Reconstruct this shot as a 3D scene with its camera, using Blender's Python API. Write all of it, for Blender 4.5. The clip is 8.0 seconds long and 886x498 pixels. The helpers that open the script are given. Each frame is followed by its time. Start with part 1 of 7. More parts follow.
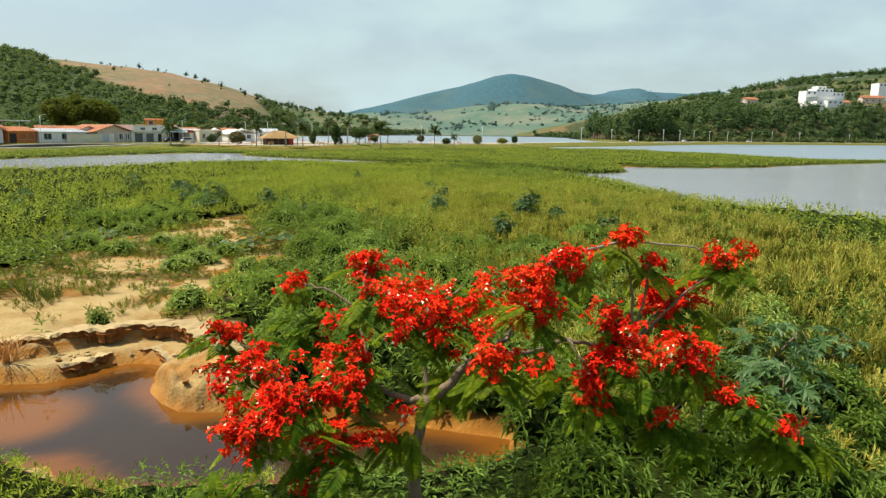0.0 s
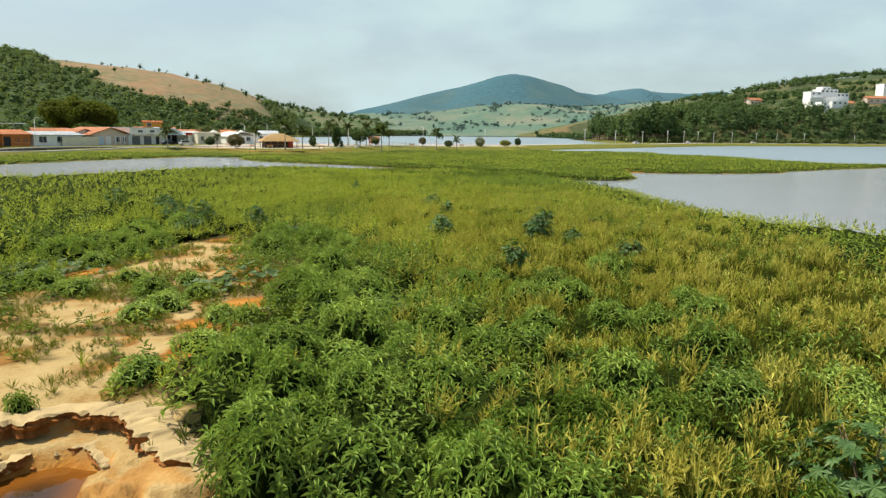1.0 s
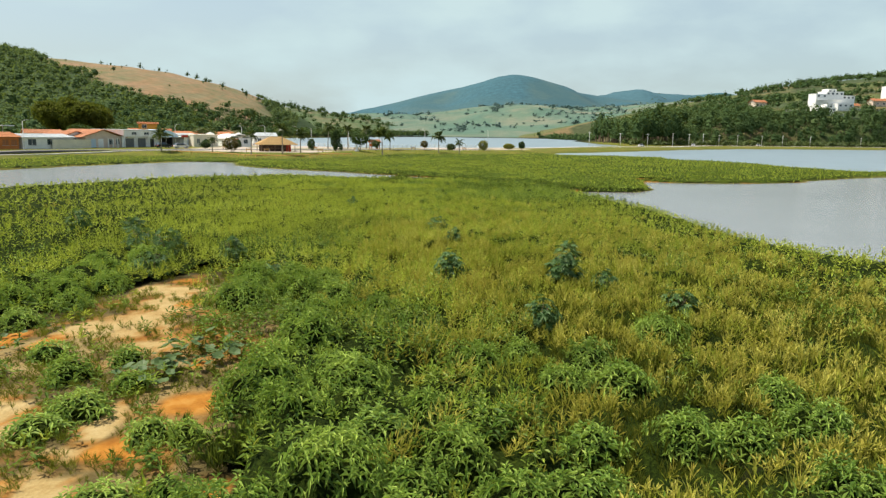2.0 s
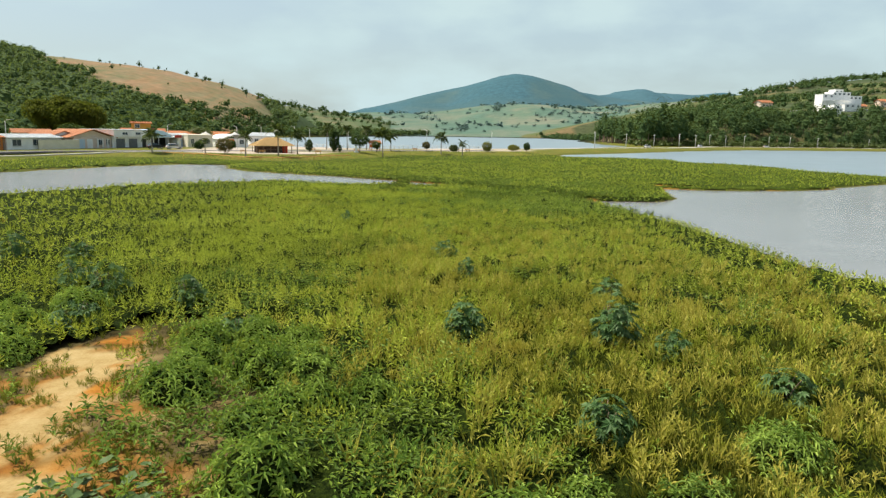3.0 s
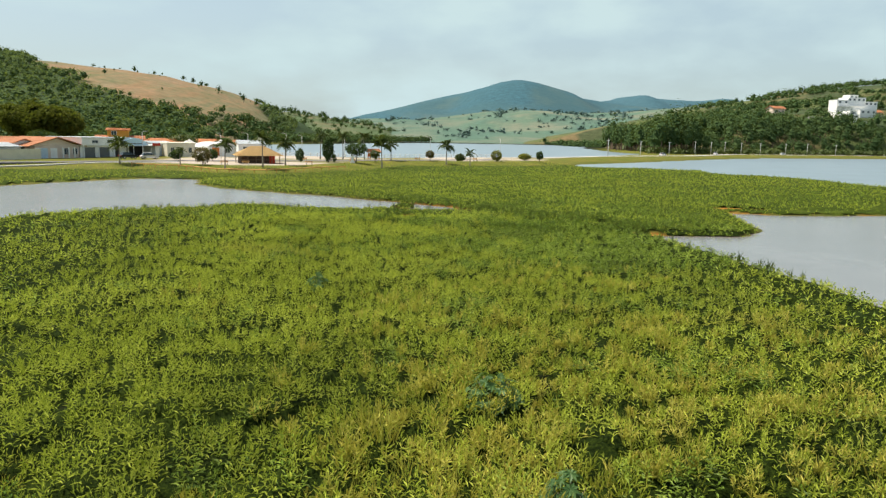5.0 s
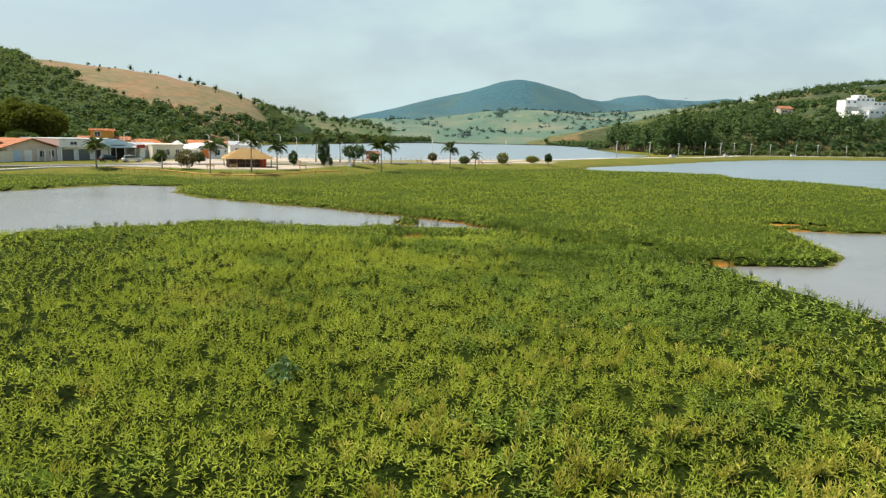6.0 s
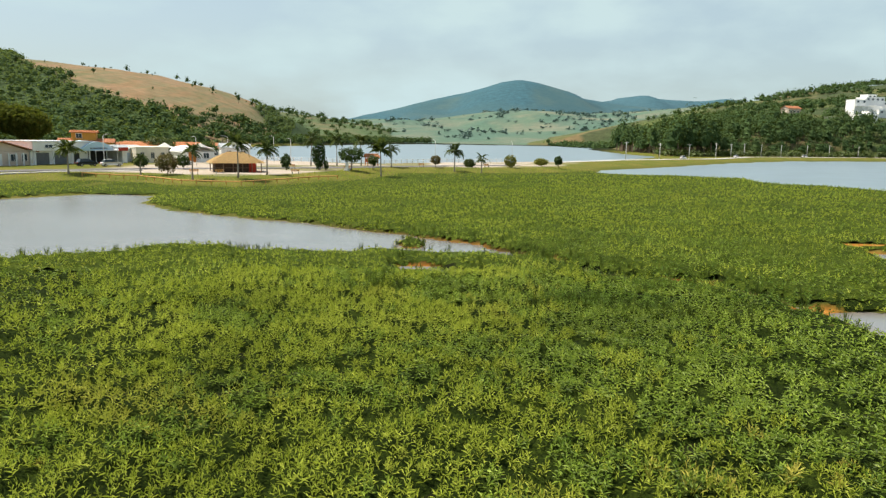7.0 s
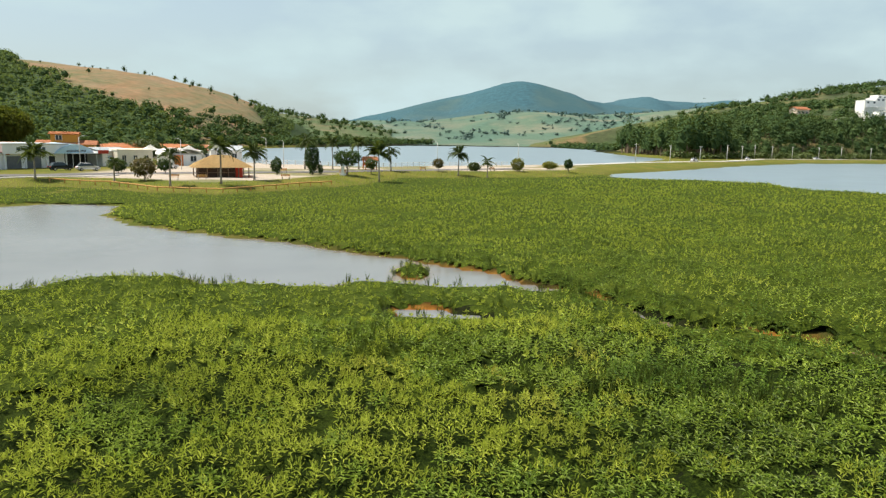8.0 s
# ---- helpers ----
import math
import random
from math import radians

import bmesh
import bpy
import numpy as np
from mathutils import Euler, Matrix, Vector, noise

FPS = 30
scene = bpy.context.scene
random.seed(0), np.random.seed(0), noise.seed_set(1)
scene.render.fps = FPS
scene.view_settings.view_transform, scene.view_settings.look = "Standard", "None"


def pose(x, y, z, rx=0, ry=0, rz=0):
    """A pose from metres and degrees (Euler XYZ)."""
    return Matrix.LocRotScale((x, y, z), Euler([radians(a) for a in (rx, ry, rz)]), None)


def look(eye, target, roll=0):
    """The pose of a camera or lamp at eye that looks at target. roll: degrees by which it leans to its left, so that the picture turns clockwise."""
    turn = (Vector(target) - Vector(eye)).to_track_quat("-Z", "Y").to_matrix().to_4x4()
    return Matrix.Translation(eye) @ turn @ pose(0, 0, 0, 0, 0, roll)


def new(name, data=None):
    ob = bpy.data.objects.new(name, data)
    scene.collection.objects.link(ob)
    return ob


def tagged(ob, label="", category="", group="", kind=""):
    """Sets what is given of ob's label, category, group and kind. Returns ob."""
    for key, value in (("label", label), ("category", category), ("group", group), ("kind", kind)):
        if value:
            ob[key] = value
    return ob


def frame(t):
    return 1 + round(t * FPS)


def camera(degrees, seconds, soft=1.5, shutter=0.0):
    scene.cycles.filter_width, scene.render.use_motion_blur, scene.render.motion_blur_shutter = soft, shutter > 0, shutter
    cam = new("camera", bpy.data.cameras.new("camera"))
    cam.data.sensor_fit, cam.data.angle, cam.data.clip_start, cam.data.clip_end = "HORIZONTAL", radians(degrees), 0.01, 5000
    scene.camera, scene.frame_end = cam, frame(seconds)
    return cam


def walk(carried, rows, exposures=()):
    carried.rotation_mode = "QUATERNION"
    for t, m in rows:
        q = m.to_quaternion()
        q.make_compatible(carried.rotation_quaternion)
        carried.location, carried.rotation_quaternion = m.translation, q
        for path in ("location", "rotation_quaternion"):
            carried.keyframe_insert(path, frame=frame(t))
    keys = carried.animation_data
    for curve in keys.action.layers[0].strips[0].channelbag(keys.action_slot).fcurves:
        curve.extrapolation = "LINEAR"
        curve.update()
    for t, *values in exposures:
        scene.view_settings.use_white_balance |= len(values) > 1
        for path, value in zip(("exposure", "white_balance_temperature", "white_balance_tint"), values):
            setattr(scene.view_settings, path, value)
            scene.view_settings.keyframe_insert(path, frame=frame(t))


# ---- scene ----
PATH = [
    (0, (0.451, 14.97, 5.37), (0.57, 16.937, 5.031), 0.8),
    (0.5, (0.498, 16.579, 5.704), (0.614, 18.547, 5.365), 0.8),
    (1, (0.519, 18.528, 6.101), (0.633, 20.496, 5.762), 0.8),
    (1.5, (0.524, 21.17, 6.627), (0.637, 23.138, 6.289), 0.9),
    (3, (0.459, 31.736, 7.512), (0.568, 33.703, 7.171), 1.2),
    (3.5, (0.474, 35.833, 7.659), (0.582, 37.801, 7.319), 1.2),
    (4, (0.415, 40.628, 7.788), (0.522, 42.597, 7.455), 1.3),
    (4.5, (0.345, 45.841, 7.825), (0.451, 47.812, 7.501), 1.2),
    (6, (-0.237, 62.865, 8.373), (-0.129, 64.836, 8.048), 1.3),
    (6.5, (-0.404, 68.723, 8.529), (-0.296, 70.694, 8.205), 1.3),
    (7, (-0.548, 74.491, 8.579), (-0.441, 76.462, 8.256), 1.2),
    (7.5, (-0.433, 80.021, 8.629), (-0.327, 81.992, 8.307), 1.3),
    (8, (-0.455, 85.475, 8.678), (-0.351, 87.446, 8.359), 1.2),
]
cam = camera(66.0, 8.0, 1.35)
walk(cam, [(t, look(eye, aim, roll)) for t, eye, aim, roll in PATH])

# ---- sky, sun, exposure ----
SUN_DIR = Vector((-0.46, 0.12, 0.87)).normalized()      # towards the sun
world = bpy.data.worlds.new("sky")
scene.world = world
world.use_nodes = True
wn, wl = world.node_tree.nodes, world.node_tree.links
wn.clear()
w_out = wn.new("ShaderNodeOutputWorld")
w_bg = wn.new("ShaderNodeBackground")
w_sky = wn.new("ShaderNodeTexSky")
w_sky.sky_type = "NISHITA"
w_sky.sun_disc = False
w_sky.sun_elevation = math.asin(SUN_DIR.z)
w_sky.sun_rotation = math.atan2(SUN_DIR.x, SUN_DIR.y)
w_sky.air_density, w_sky.dust_density, w_sky.ozone_density = 1.0, 2.5, 1.2
w_co = wn.new("ShaderNodeTexCoord")
w_map = wn.new("ShaderNodeMapping")
w_map.inputs["Scale"].default_value = (2.2, 2.2, 5.5)
w_noise = wn.new("ShaderNodeTexNoise")
w_noise.inputs["Scale"].default_value, w_noise.inputs["Detail"].default_value = 2.2, 6.0
w_ramp = wn.new("ShaderNodeValToRGB")
w_ramp.color_ramp.elements[0].position, w_ramp.color_ramp.elements[0].color = 0.42, (0.57, 0.57, 0.57, 1)
w_ramp.color_ramp.elements[1].position, w_ramp.color_ramp.elements[1].color = 0.64, (1.0, 1.0, 1.0, 1)
w_mix = wn.new("ShaderNodeMix")
w_mix.data_type = "RGBA"
wl.new(w_co.outputs["Generated"], w_map.inputs["Vector"])
wl.new(w_map.outputs[0], w_noise.inputs["Vector"])
wl.new(w_noise.outputs[0], w_ramp.inputs[0])
w_sep = wn.new("ShaderNodeSeparateXYZ")
wl.new(w_co.outputs["Generated"], w_sep.inputs[0])
w_high = wn.new("ShaderNodeMapRange")
w_high.inputs["From Min"].default_value, w_high.inputs["From Max"].default_value = 0.22, 0.65
w_high.inputs["To Min"].default_value, w_high.inputs["To Max"].default_value = 1.0, 0.0
wl.new(w_sep.outputs["Z"], w_high.inputs["Value"])
w_cover = wn.new("ShaderNodeMath")
w_cover.operation = "MULTIPLY"
wl.new(w_ramp.outputs[0], w_cover.inputs[0])
wl.new(w_high.outputs[0], w_cover.inputs[1])
wl.new(w_cover.outputs[0], w_mix.inputs["Factor"])
wl.new(w_sky.outputs[0], w_mix.inputs["A"])
w_mix.inputs["B"].default_value = (4.46, 5.67, 5.82, 1)       # thin high cloud
wl.new(w_mix.outputs["Result"], w_bg.inputs["Color"])
w_bg.inputs["Strength"].default_value = 0.10
wl.new(w_bg.outputs[0], w_out.inputs[0])
sun = new("sun", bpy.data.lights.new("sun", "SUN"))
sun.data.energy, sun.data.angle, sun.data.color = 5.0, radians(0.6), (1.0, 0.93, 0.80)
sun.matrix_world = look(SUN_DIR * 400, (0, 0, 0))
scene.view_settings.exposure = 0.45


# ---- materials ----
def material(name, rough=0.8, metal=0.0, spec=0.3):
    m = bpy.data.materials.new(name)
    m.use_nodes = True
    b = m.node_tree.nodes["Principled BSDF"]
    b.inputs["Roughness"].default_value, b.inputs["Metallic"].default_value = rough, metal
    b.inputs["Specular IOR Level"].default_value = spec
    return m, m.node_tree.nodes, m.node_tree.links, b


def noise_node(n, l, scale, detail=4.0, vec=None, rough=0.55):
    t = n.new("ShaderNodeTexNoise")
    t.inputs["Scale"].default_value, t.inputs["Detail"].default_value = scale, detail
    t.inputs["Roughness"].default_value = rough
    if vec is None:
        vec = n.new("ShaderNodeNewGeometry").outputs["Position"]
    l.new(vec, t.inputs["Vector"])
    return t.outputs[0]


def ramp(n, l, fac, stops):
    r = n.new("ShaderNodeValToRGB")
    e = r.color_ramp.elements
    while len(e) < len(stops):
        e.new(0.5)
    for k, (p, c) in enumerate(stops):
        e[k].position, e[k].color = p, (*c, 1)
    l.new(fac, r.inputs[0])
    return r.outputs[0]


def mix(n, l, fac, a, b, how="MIX"):
    m = n.new("ShaderNodeMix")
    m.data_type, m.blend_type = "RGBA", how
    for key, v in (("Factor", fac), ("A", a), ("B", b)):
        if isinstance(v, (int, float)):
            m.inputs[key].default_value = v
        elif isinstance(v, tuple):
            m.inputs[key].default_value = (*v, 1)
        else:
            l.new(v, m.inputs[key])
    return m.outputs["Result"]


def bump(n, l, b, fac, strength, dist):
    u = n.new("ShaderNodeBump")
    u.inputs["Strength"].default_value, u.inputs["Distance"].default_value = strength, dist
    l.new(fac, u.inputs["Height"])
    l.new(u.outputs[0], b.inputs["Normal"])


def plain(name, col, rough=0.7, metal=0.0, var=0.25, scale=2.0, relief=0.15):
    """A painted or mineral surface with blotches, fine grain and a little relief."""
    m, n, l, b = material(name, rough, metal)
    big, fine = noise_node(n, l, scale), noise_node(n, l, scale * 14)
    dark = tuple(c * (1 - var) for c in col)
    light = tuple(min(1, c * (1 + var * 0.5)) for c in col)
    c = ramp(n, l, big, [(0.3, dark), (0.7, light)])
    c = mix(n, l, 0.25, c, ramp(n, l, fine, [(0.3, dark), (0.7, light)]))
    l.new(c, b.inputs["Base Color"])
    if relief:
        bump(n, l, b, fine, relief, 0.02)
    return m


def leafy(name, dark, mid, light, patch=0.25, translucent=0.35, rough=0.5, tint=None, tint_at=0.62, spec=0.25):
    """Foliage: each leaf has a shade of its own, and the shades drift over the ground in patches."""
    m, n, l, b = material(name, rough, 0.0, spec)
    geo = n.new("ShaderNodeNewGeometry")
    leaf = ramp(n, l, geo.outputs["Random Per Island"], [(0.0, dark), (0.5, mid), (1.0, light)])
    area = ramp(n, l, noise_node(n, l, patch, 5.0), [(0.34, dark), (0.5, mid), (0.68, light)])
    plant = ramp(n, l, noise_node(n, l, 2.6, 1.0), [(0.36, dark), (0.5, mid), (0.64, light)])
    c = mix(n, l, 0.36, mix(n, l, 0.38, leaf, plant), area)
    if tint:
        t = ramp(n, l, noise_node(n, l, patch * 0.6, 6.0, rough=0.7), [(tint_at - 0.08, (0, 0, 0)), (tint_at + 0.1, (1, 1, 1))])
        c = mix(n, l, t, c, tint)
    l.new(c, b.inputs["Base Color"])
    tr = n.new("ShaderNodeBsdfTranslucent")
    l.new(mix(n, l, 0.5, c, (0.30, 0.38, 0.03)), tr.inputs["Color"])
    ms = n.new("ShaderNodeMixShader")
    ms.inputs[0].default_value = translucent
    l.new(b.outputs[0], ms.inputs[1])
    l.new(tr.outputs[0], ms.inputs[2])
    l.new(ms.outputs[0], n["Material Output"].inputs[0])
    return m


def make_ground_material():
    m, n, l, b = material("ground_soil", 0.95, 0.0, 0.05)
    at = n.new("ShaderNodeAttribute")
    at.attribute_name = "soil"
    sep = n.new("ShaderNodeSeparateColor")
    l.new(at.outputs["Color"], sep.inputs[0])
    big, mid, fine = noise_node(n, l, 0.12, 6), noise_node(n, l, 1.4, 6), noise_node(n, l, 14, 6)
    # near-black soil: the shade under the plants is put into its colour
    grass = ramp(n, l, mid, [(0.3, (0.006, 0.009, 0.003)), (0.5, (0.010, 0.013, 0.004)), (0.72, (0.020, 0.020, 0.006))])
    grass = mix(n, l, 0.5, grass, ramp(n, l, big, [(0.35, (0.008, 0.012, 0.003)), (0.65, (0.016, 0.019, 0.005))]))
    sand = ramp(n, l, mid, [(0.27, (0.22, 0.12, 0.03)), (0.45, (0.32, 0.230, 0.090)), (0.75, (0.42, 0.325, 0.155))])
    sand = mix(n, l, 0.3, sand, ramp(n, l, fine, [(0.3, (0.22, 0.14, 0.050)), (0.7, (0.45, 0.35, 0.175))]))
    clay = ramp(n, l, mid, [(0.3, (0.19, 0.066, 0.011)), (0.55, (0.345, 0.150, 0.025)), (0.75, (0.43, 0.245, 0.068))])
    pave = ramp(n, l, mid, [(0.3, (0.33, 0.28, 0.222)), (0.7, (0.46, 0.40, 0.325))])
    turf = ramp(n, l, mid, [(0.3, (0.065, 0.090, 0.013)), (0.5, (0.105, 0.122, 0.020)), (0.72, (0.17, 0.142, 0.034))])
    turf = mix(n, l, 0.5, turf, ramp(n, l, big, [(0.35, (0.07, 0.10, 0.016)), (0.65, (0.19, 0.15, 0.04))]))
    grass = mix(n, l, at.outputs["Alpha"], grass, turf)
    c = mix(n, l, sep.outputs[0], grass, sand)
    c = mix(n, l, sep.outputs[1], c, clay)
    c = mix(n, l, sep.outputs[2], c, pave)
    l.new(c, b.inputs["Base Color"])
    bump(n, l, b, mix(n, l, 0.5, fine, mid), 0.9, 0.08)
    return m


def make_water(name, body, silt, rough, ripple, scale):
    """Still water: murky body, browner where it is shallow, a glossy surface with small ripples."""
    m, n, l, b = material(name, rough, 0.0, 0.5)
    at = n.new("ShaderNodeAttribute")
    at.attribute_name = "shallow"
    col = ramp(n, l, noise_node(n, l, 0.08, 4), [(0.3, tuple(c * 0.8 for c in body)), (0.7, body)])
    l.new(mix(n, l, at.outputs["Fac"], col, silt), b.inputs["Base Color"])
    b.inputs["IOR"].default_value = 1.33
    mp = n.new("ShaderNodeMapping")
    mp.inputs["Scale"].default_value = (1, 2.2, 1)
    l.new(n.new("ShaderNodeNewGeometry").outputs["Position"], mp.inputs[0])
    bump(n, l, b, noise_node(n, l, scale, 3, mp.outputs[0]), ripple, 0.02)
    return m


M = {}
M["ground"] = make_ground_material()
M["pond"] = make_water("pond_water", (0.19, 0.197, 0.194), (0.17, 0.110, 0.05), 0.21, 0.12, 3.0)
M["creek"] = make_water("creek_water", (0.040, 0.024, 0.012), (0.165, 0.060, 0.008), 0.03, 0.03, 2.0)
M["lake"] = make_water("lake_water", (0.195, 0.255, 0.285), (0.195, 0.225, 0.225), 0.32, 0.25, 1.2)
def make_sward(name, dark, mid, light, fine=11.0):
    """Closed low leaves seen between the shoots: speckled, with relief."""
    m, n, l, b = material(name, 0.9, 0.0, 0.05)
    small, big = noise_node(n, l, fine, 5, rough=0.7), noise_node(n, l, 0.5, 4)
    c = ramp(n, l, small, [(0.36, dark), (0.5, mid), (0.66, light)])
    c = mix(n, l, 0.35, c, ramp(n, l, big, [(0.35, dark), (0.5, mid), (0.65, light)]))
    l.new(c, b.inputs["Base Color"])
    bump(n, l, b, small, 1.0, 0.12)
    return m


# undergrowth near black: shade between the shoots put into the colour
M["under"] = make_sward("shade_dark_undergrowth", (0.004, 0.007, 0.001), (0.015, 0.027, 0.003), (0.050, 0.072, 0.008))
M["sward"] = make_sward("sward_leaves", (0.010, 0.019, 0.002), (0.040, 0.062, 0.006), (0.100, 0.128, 0.015), 8.0)
M["soft"] = leafy("soft_grass_blades", (0.06, 0.085, 0.008), (0.36, 0.40, 0.042), (0.74, 0.72, 0.13), 0.25, 0.38, 0.5, tint=(0.46, 0.32, 0.07), tint_at=0.56, spec=0.15)
M["herb"] = leafy("herb_leaves", (0.018, 0.040, 0.003), (0.135, 0.220, 0.019), (0.44, 0.54, 0.075), 0.12, 0.26, 0.5, spec=0.22)
M["pale"] = leafy("pale_herb_leaves", (0.060, 0.088, 0.006), (0.335, 0.395, 0.036), (0.66, 0.70, 0.11), 0.12, 0.32, 0.5, tint=(0.46, 0.37, 0.08), tint_at=0.66, spec=0.2)
M["deep"] = leafy("broad_leaves", (0.014, 0.040, 0.004), (0.062, 0.128, 0.013), (0.25, 0.35, 0.055), 0.4, 0.22, 0.55, spec=0.13)
M["reed"] = leafy("reed_blades", (0.0263, 0.0525, 0.009), (0.0525, 0.0825, 0.015), (0.105, 0.128, 0.03), 0.4, 0.25)
M["straw"] = leafy("dry_grass", (0.20, 0.165, 0.022), (0.48, 0.43, 0.075), (0.72, 0.66, 0.17), 0.4, 0.35, spec=0.1)
M["brown_grass"] = leafy("brown_green_grass", (0.022, 0.026, 0.004), (0.085, 0.100, 0.013), (0.25, 0.235, 0.04), 0.5, 0.3, spec=0.1)
M["trail_grass"] = leafy("olive_grass", (0.06, 0.078, 0.009), (0.15, 0.165, 0.020), (0.32, 0.30, 0.050), 0.7, 0.3, spec=0.1)
M["bush"] = leafy("bush_leaves", (0.034, 0.084, 0.012), (0.165, 0.278, 0.038), (0.52, 0.64, 0.14), 0.5, 0.25, 0.42, spec=0.3)
M["castor"] = leafy("castor_leaves", (0.019, 0.052, 0.014), (0.060, 0.130, 0.038), (0.165, 0.260, 0.090), 0.8, 0.25, spec=0.2)
M["wood_far"] = leafy("woodland_leaves", (0.024, 0.052, 0.020), (0.052, 0.092, 0.034), (0.105, 0.150, 0.052), 0.02, 0.12, 0.85, spec=0.05)
M["wood_olive"] = leafy("olive_leaves", (0.040, 0.052, 0.011), (0.080, 0.092, 0.019), (0.140, 0.145, 0.030), 0.2, 0.2, 0.9, spec=0.03)
M["bronze"] = leafy("bronze_leaves", (0.045, 0.045, 0.015), (0.105, 0.075, 0.0225), (0.188, 0.105, 0.0375), 0.6, 0.2)
M["yellow_leaf"] = leafy("yellow_leaves", (0.09, 0.112, 0.015), (0.195, 0.195, 0.0225), (0.315, 0.27, 0.0375), 0.6, 0.25)
M["palm"] = leafy("palm_leaves", (0.0225, 0.045, 0.0112), (0.045, 0.075, 0.0188), (0.09, 0.112, 0.03), 0.3, 0.2)
M["frond"] = leafy("fern_fronds", (0.016, 0.066, 0.005), (0.105, 0.215, 0.012), (0.42, 0.46, 0.020), 1.8, 0.55, spec=0.1)
M["petal"] = leafy("red_petals", (0.50, 0.006, 0.001), (0.78, 0.020, 0.004), (0.90, 0.105, 0.012), 3.0, 0.0, 0.75, spec=0.1)
M["petal_pale"] = plain("pale_petal", (0.80, 0.62, 0.40), 0.6, var=0.2, scale=8, relief=0)
M["bark"] = plain("brown_bark", (0.215, 0.155, 0.105), 0.9, var=0.45, scale=6, relief=0.6)
M["trunk_pale"] = plain("palm_trunk", (0.344, 0.295, 0.238), 0.9, var=0.35, scale=3, relief=0.4)
M["white"] = plain("white_render", (0.86, 0.85, 0.81), 0.8, var=0.12, scale=0.8)
M["cream"] = plain("cream_render", (0.74, 0.68, 0.53), 0.8, var=0.15, scale=0.8)
M["pink"] = plain("pinkish_render", (0.70, 0.57, 0.47), 0.8, var=0.15, scale=0.8)
M["orange"] = plain("orange_render", (0.59, 0.197, 0.0492), 0.8, var=0.18, scale=0.8)
M["ochre"] = plain("ochre_render", (0.607, 0.312, 0.0574), 0.8, var=0.15, scale=0.8)
M["tile"] = plain("clay_roof", (0.40, 0.165, 0.075), 0.85, var=0.4, scale=2.5, relief=0.4)
M["metal_roof"] = plain("pale_sheet_roof", (0.508, 0.541, 0.541), 0.5, 0.2, var=0.15, scale=0.7)
M["dark"] = plain("dark_opening", (0.03, 0.03, 0.03), 0.6, var=0.3)
M["thatch"] = plain("straw_coloured_roof", (0.59, 0.41, 0.18), 0.9, var=0.2, scale=3, relief=0.5)
M["concrete"] = plain("concrete", (0.451, 0.435, 0.402), 0.9, var=0.2, scale=1.5, relief=0.3)
M["asphalt"] = plain("asphalt", (0.131, 0.127, 0.123), 0.95, var=0.25, scale=1.5, relief=0.3)
M["red"] = plain("red_paint", (0.451, 0.041, 0.0164), 0.6, var=0.15)
M["rail"] = plain("tan_wood", (0.58, 0.31, 0.095), 0.8, var=0.25, scale=4)
M["glass"] = plain("window_glass", (0.05, 0.07, 0.08), 0.1, var=0.2, relief=0)
M["car_white"] = plain("white_car_paint", (0.72, 0.72, 0.72), 0.25, var=0.03, relief=0)
M["car_dark"] = plain("dark_car_paint", (0.03, 0.035, 0.04), 0.25, var=0.1, relief=0)
M["rubber"] = plain("tyre_rubber", (0.02, 0.02, 0.02), 0.9, var=0.2)
M["chrome"] = plain("steel", (0.6, 0.6, 0.6), 0.35, 0.9, var=0.1, relief=0)


# ---- mesh helpers ----
def mesh_np(name, verts, faces, mat, smooth=False):
    """A mesh from arrays; faces all have the same number of corners."""
    verts, faces = np.asarray(verts, np.float32), np.asarray(faces, np.int32)
    me = bpy.data.meshes.new(name)
    k = faces.shape[1]
    me.vertices.add(len(verts))
    me.vertices.foreach_set("co", verts.ravel())
    me.loops.add(faces.size)
    me.loops.foreach_set("vertex_index", faces.ravel())
    me.polygons.add(len(faces))
    me.polygons.foreach_set("loop_start", np.arange(0, faces.size, k, dtype=np.int32))
    me.polygons.foreach_set("use_smooth", np.full(len(faces), smooth))
    me.update(calc_edges=True)
    me.materials.append(mat)
    return me


def part(name, bm, mat, parent=None, label="", smooth=False):
    me = bpy.data.meshes.new(name)
    bm.to_mesh(me)
    bm.free()
    me.materials.append(mat)
    if smooth:
        me.polygons.foreach_set("use_smooth", np.full(len(me.polygons), True))
    ob = new(name, me)
    ob.parent = parent
    return tagged(ob, label)


def part_np(name, me, parent=None, label=""):
    ob = new(name, me)
    ob.parent = parent
    return tagged(ob, label)


def thing(name, m, label, category, group="", kind=""):
    ob = new(name)
    ob.matrix_world = m
    ob.empty_display_size = 0.2
    return tagged(ob, label, category, group, kind)


def box(bm, x0, x1, y0, y1, z0, z1, bevel=0.0):
    g = bmesh.ops.create_cube(bm, size=1.0)
    vs = g["verts"]
    for v in vs:
        v.co = ((x0 + x1) / 2 + v.co.x * (x1 - x0), (y0 + y1) / 2 + v.co.y * (y1 - y0), (z0 + z1) / 2 + v.co.z * (z1 - z0))
    if bevel:
        bmesh.ops.bevel(bm, geom=list({e for v in vs for e in v.link_edges}), offset=bevel, segments=1, affect="EDGES")
    return bm


def boxed(*a, bevel=0.0):
    return box(bmesh.new(), *a, bevel=bevel)


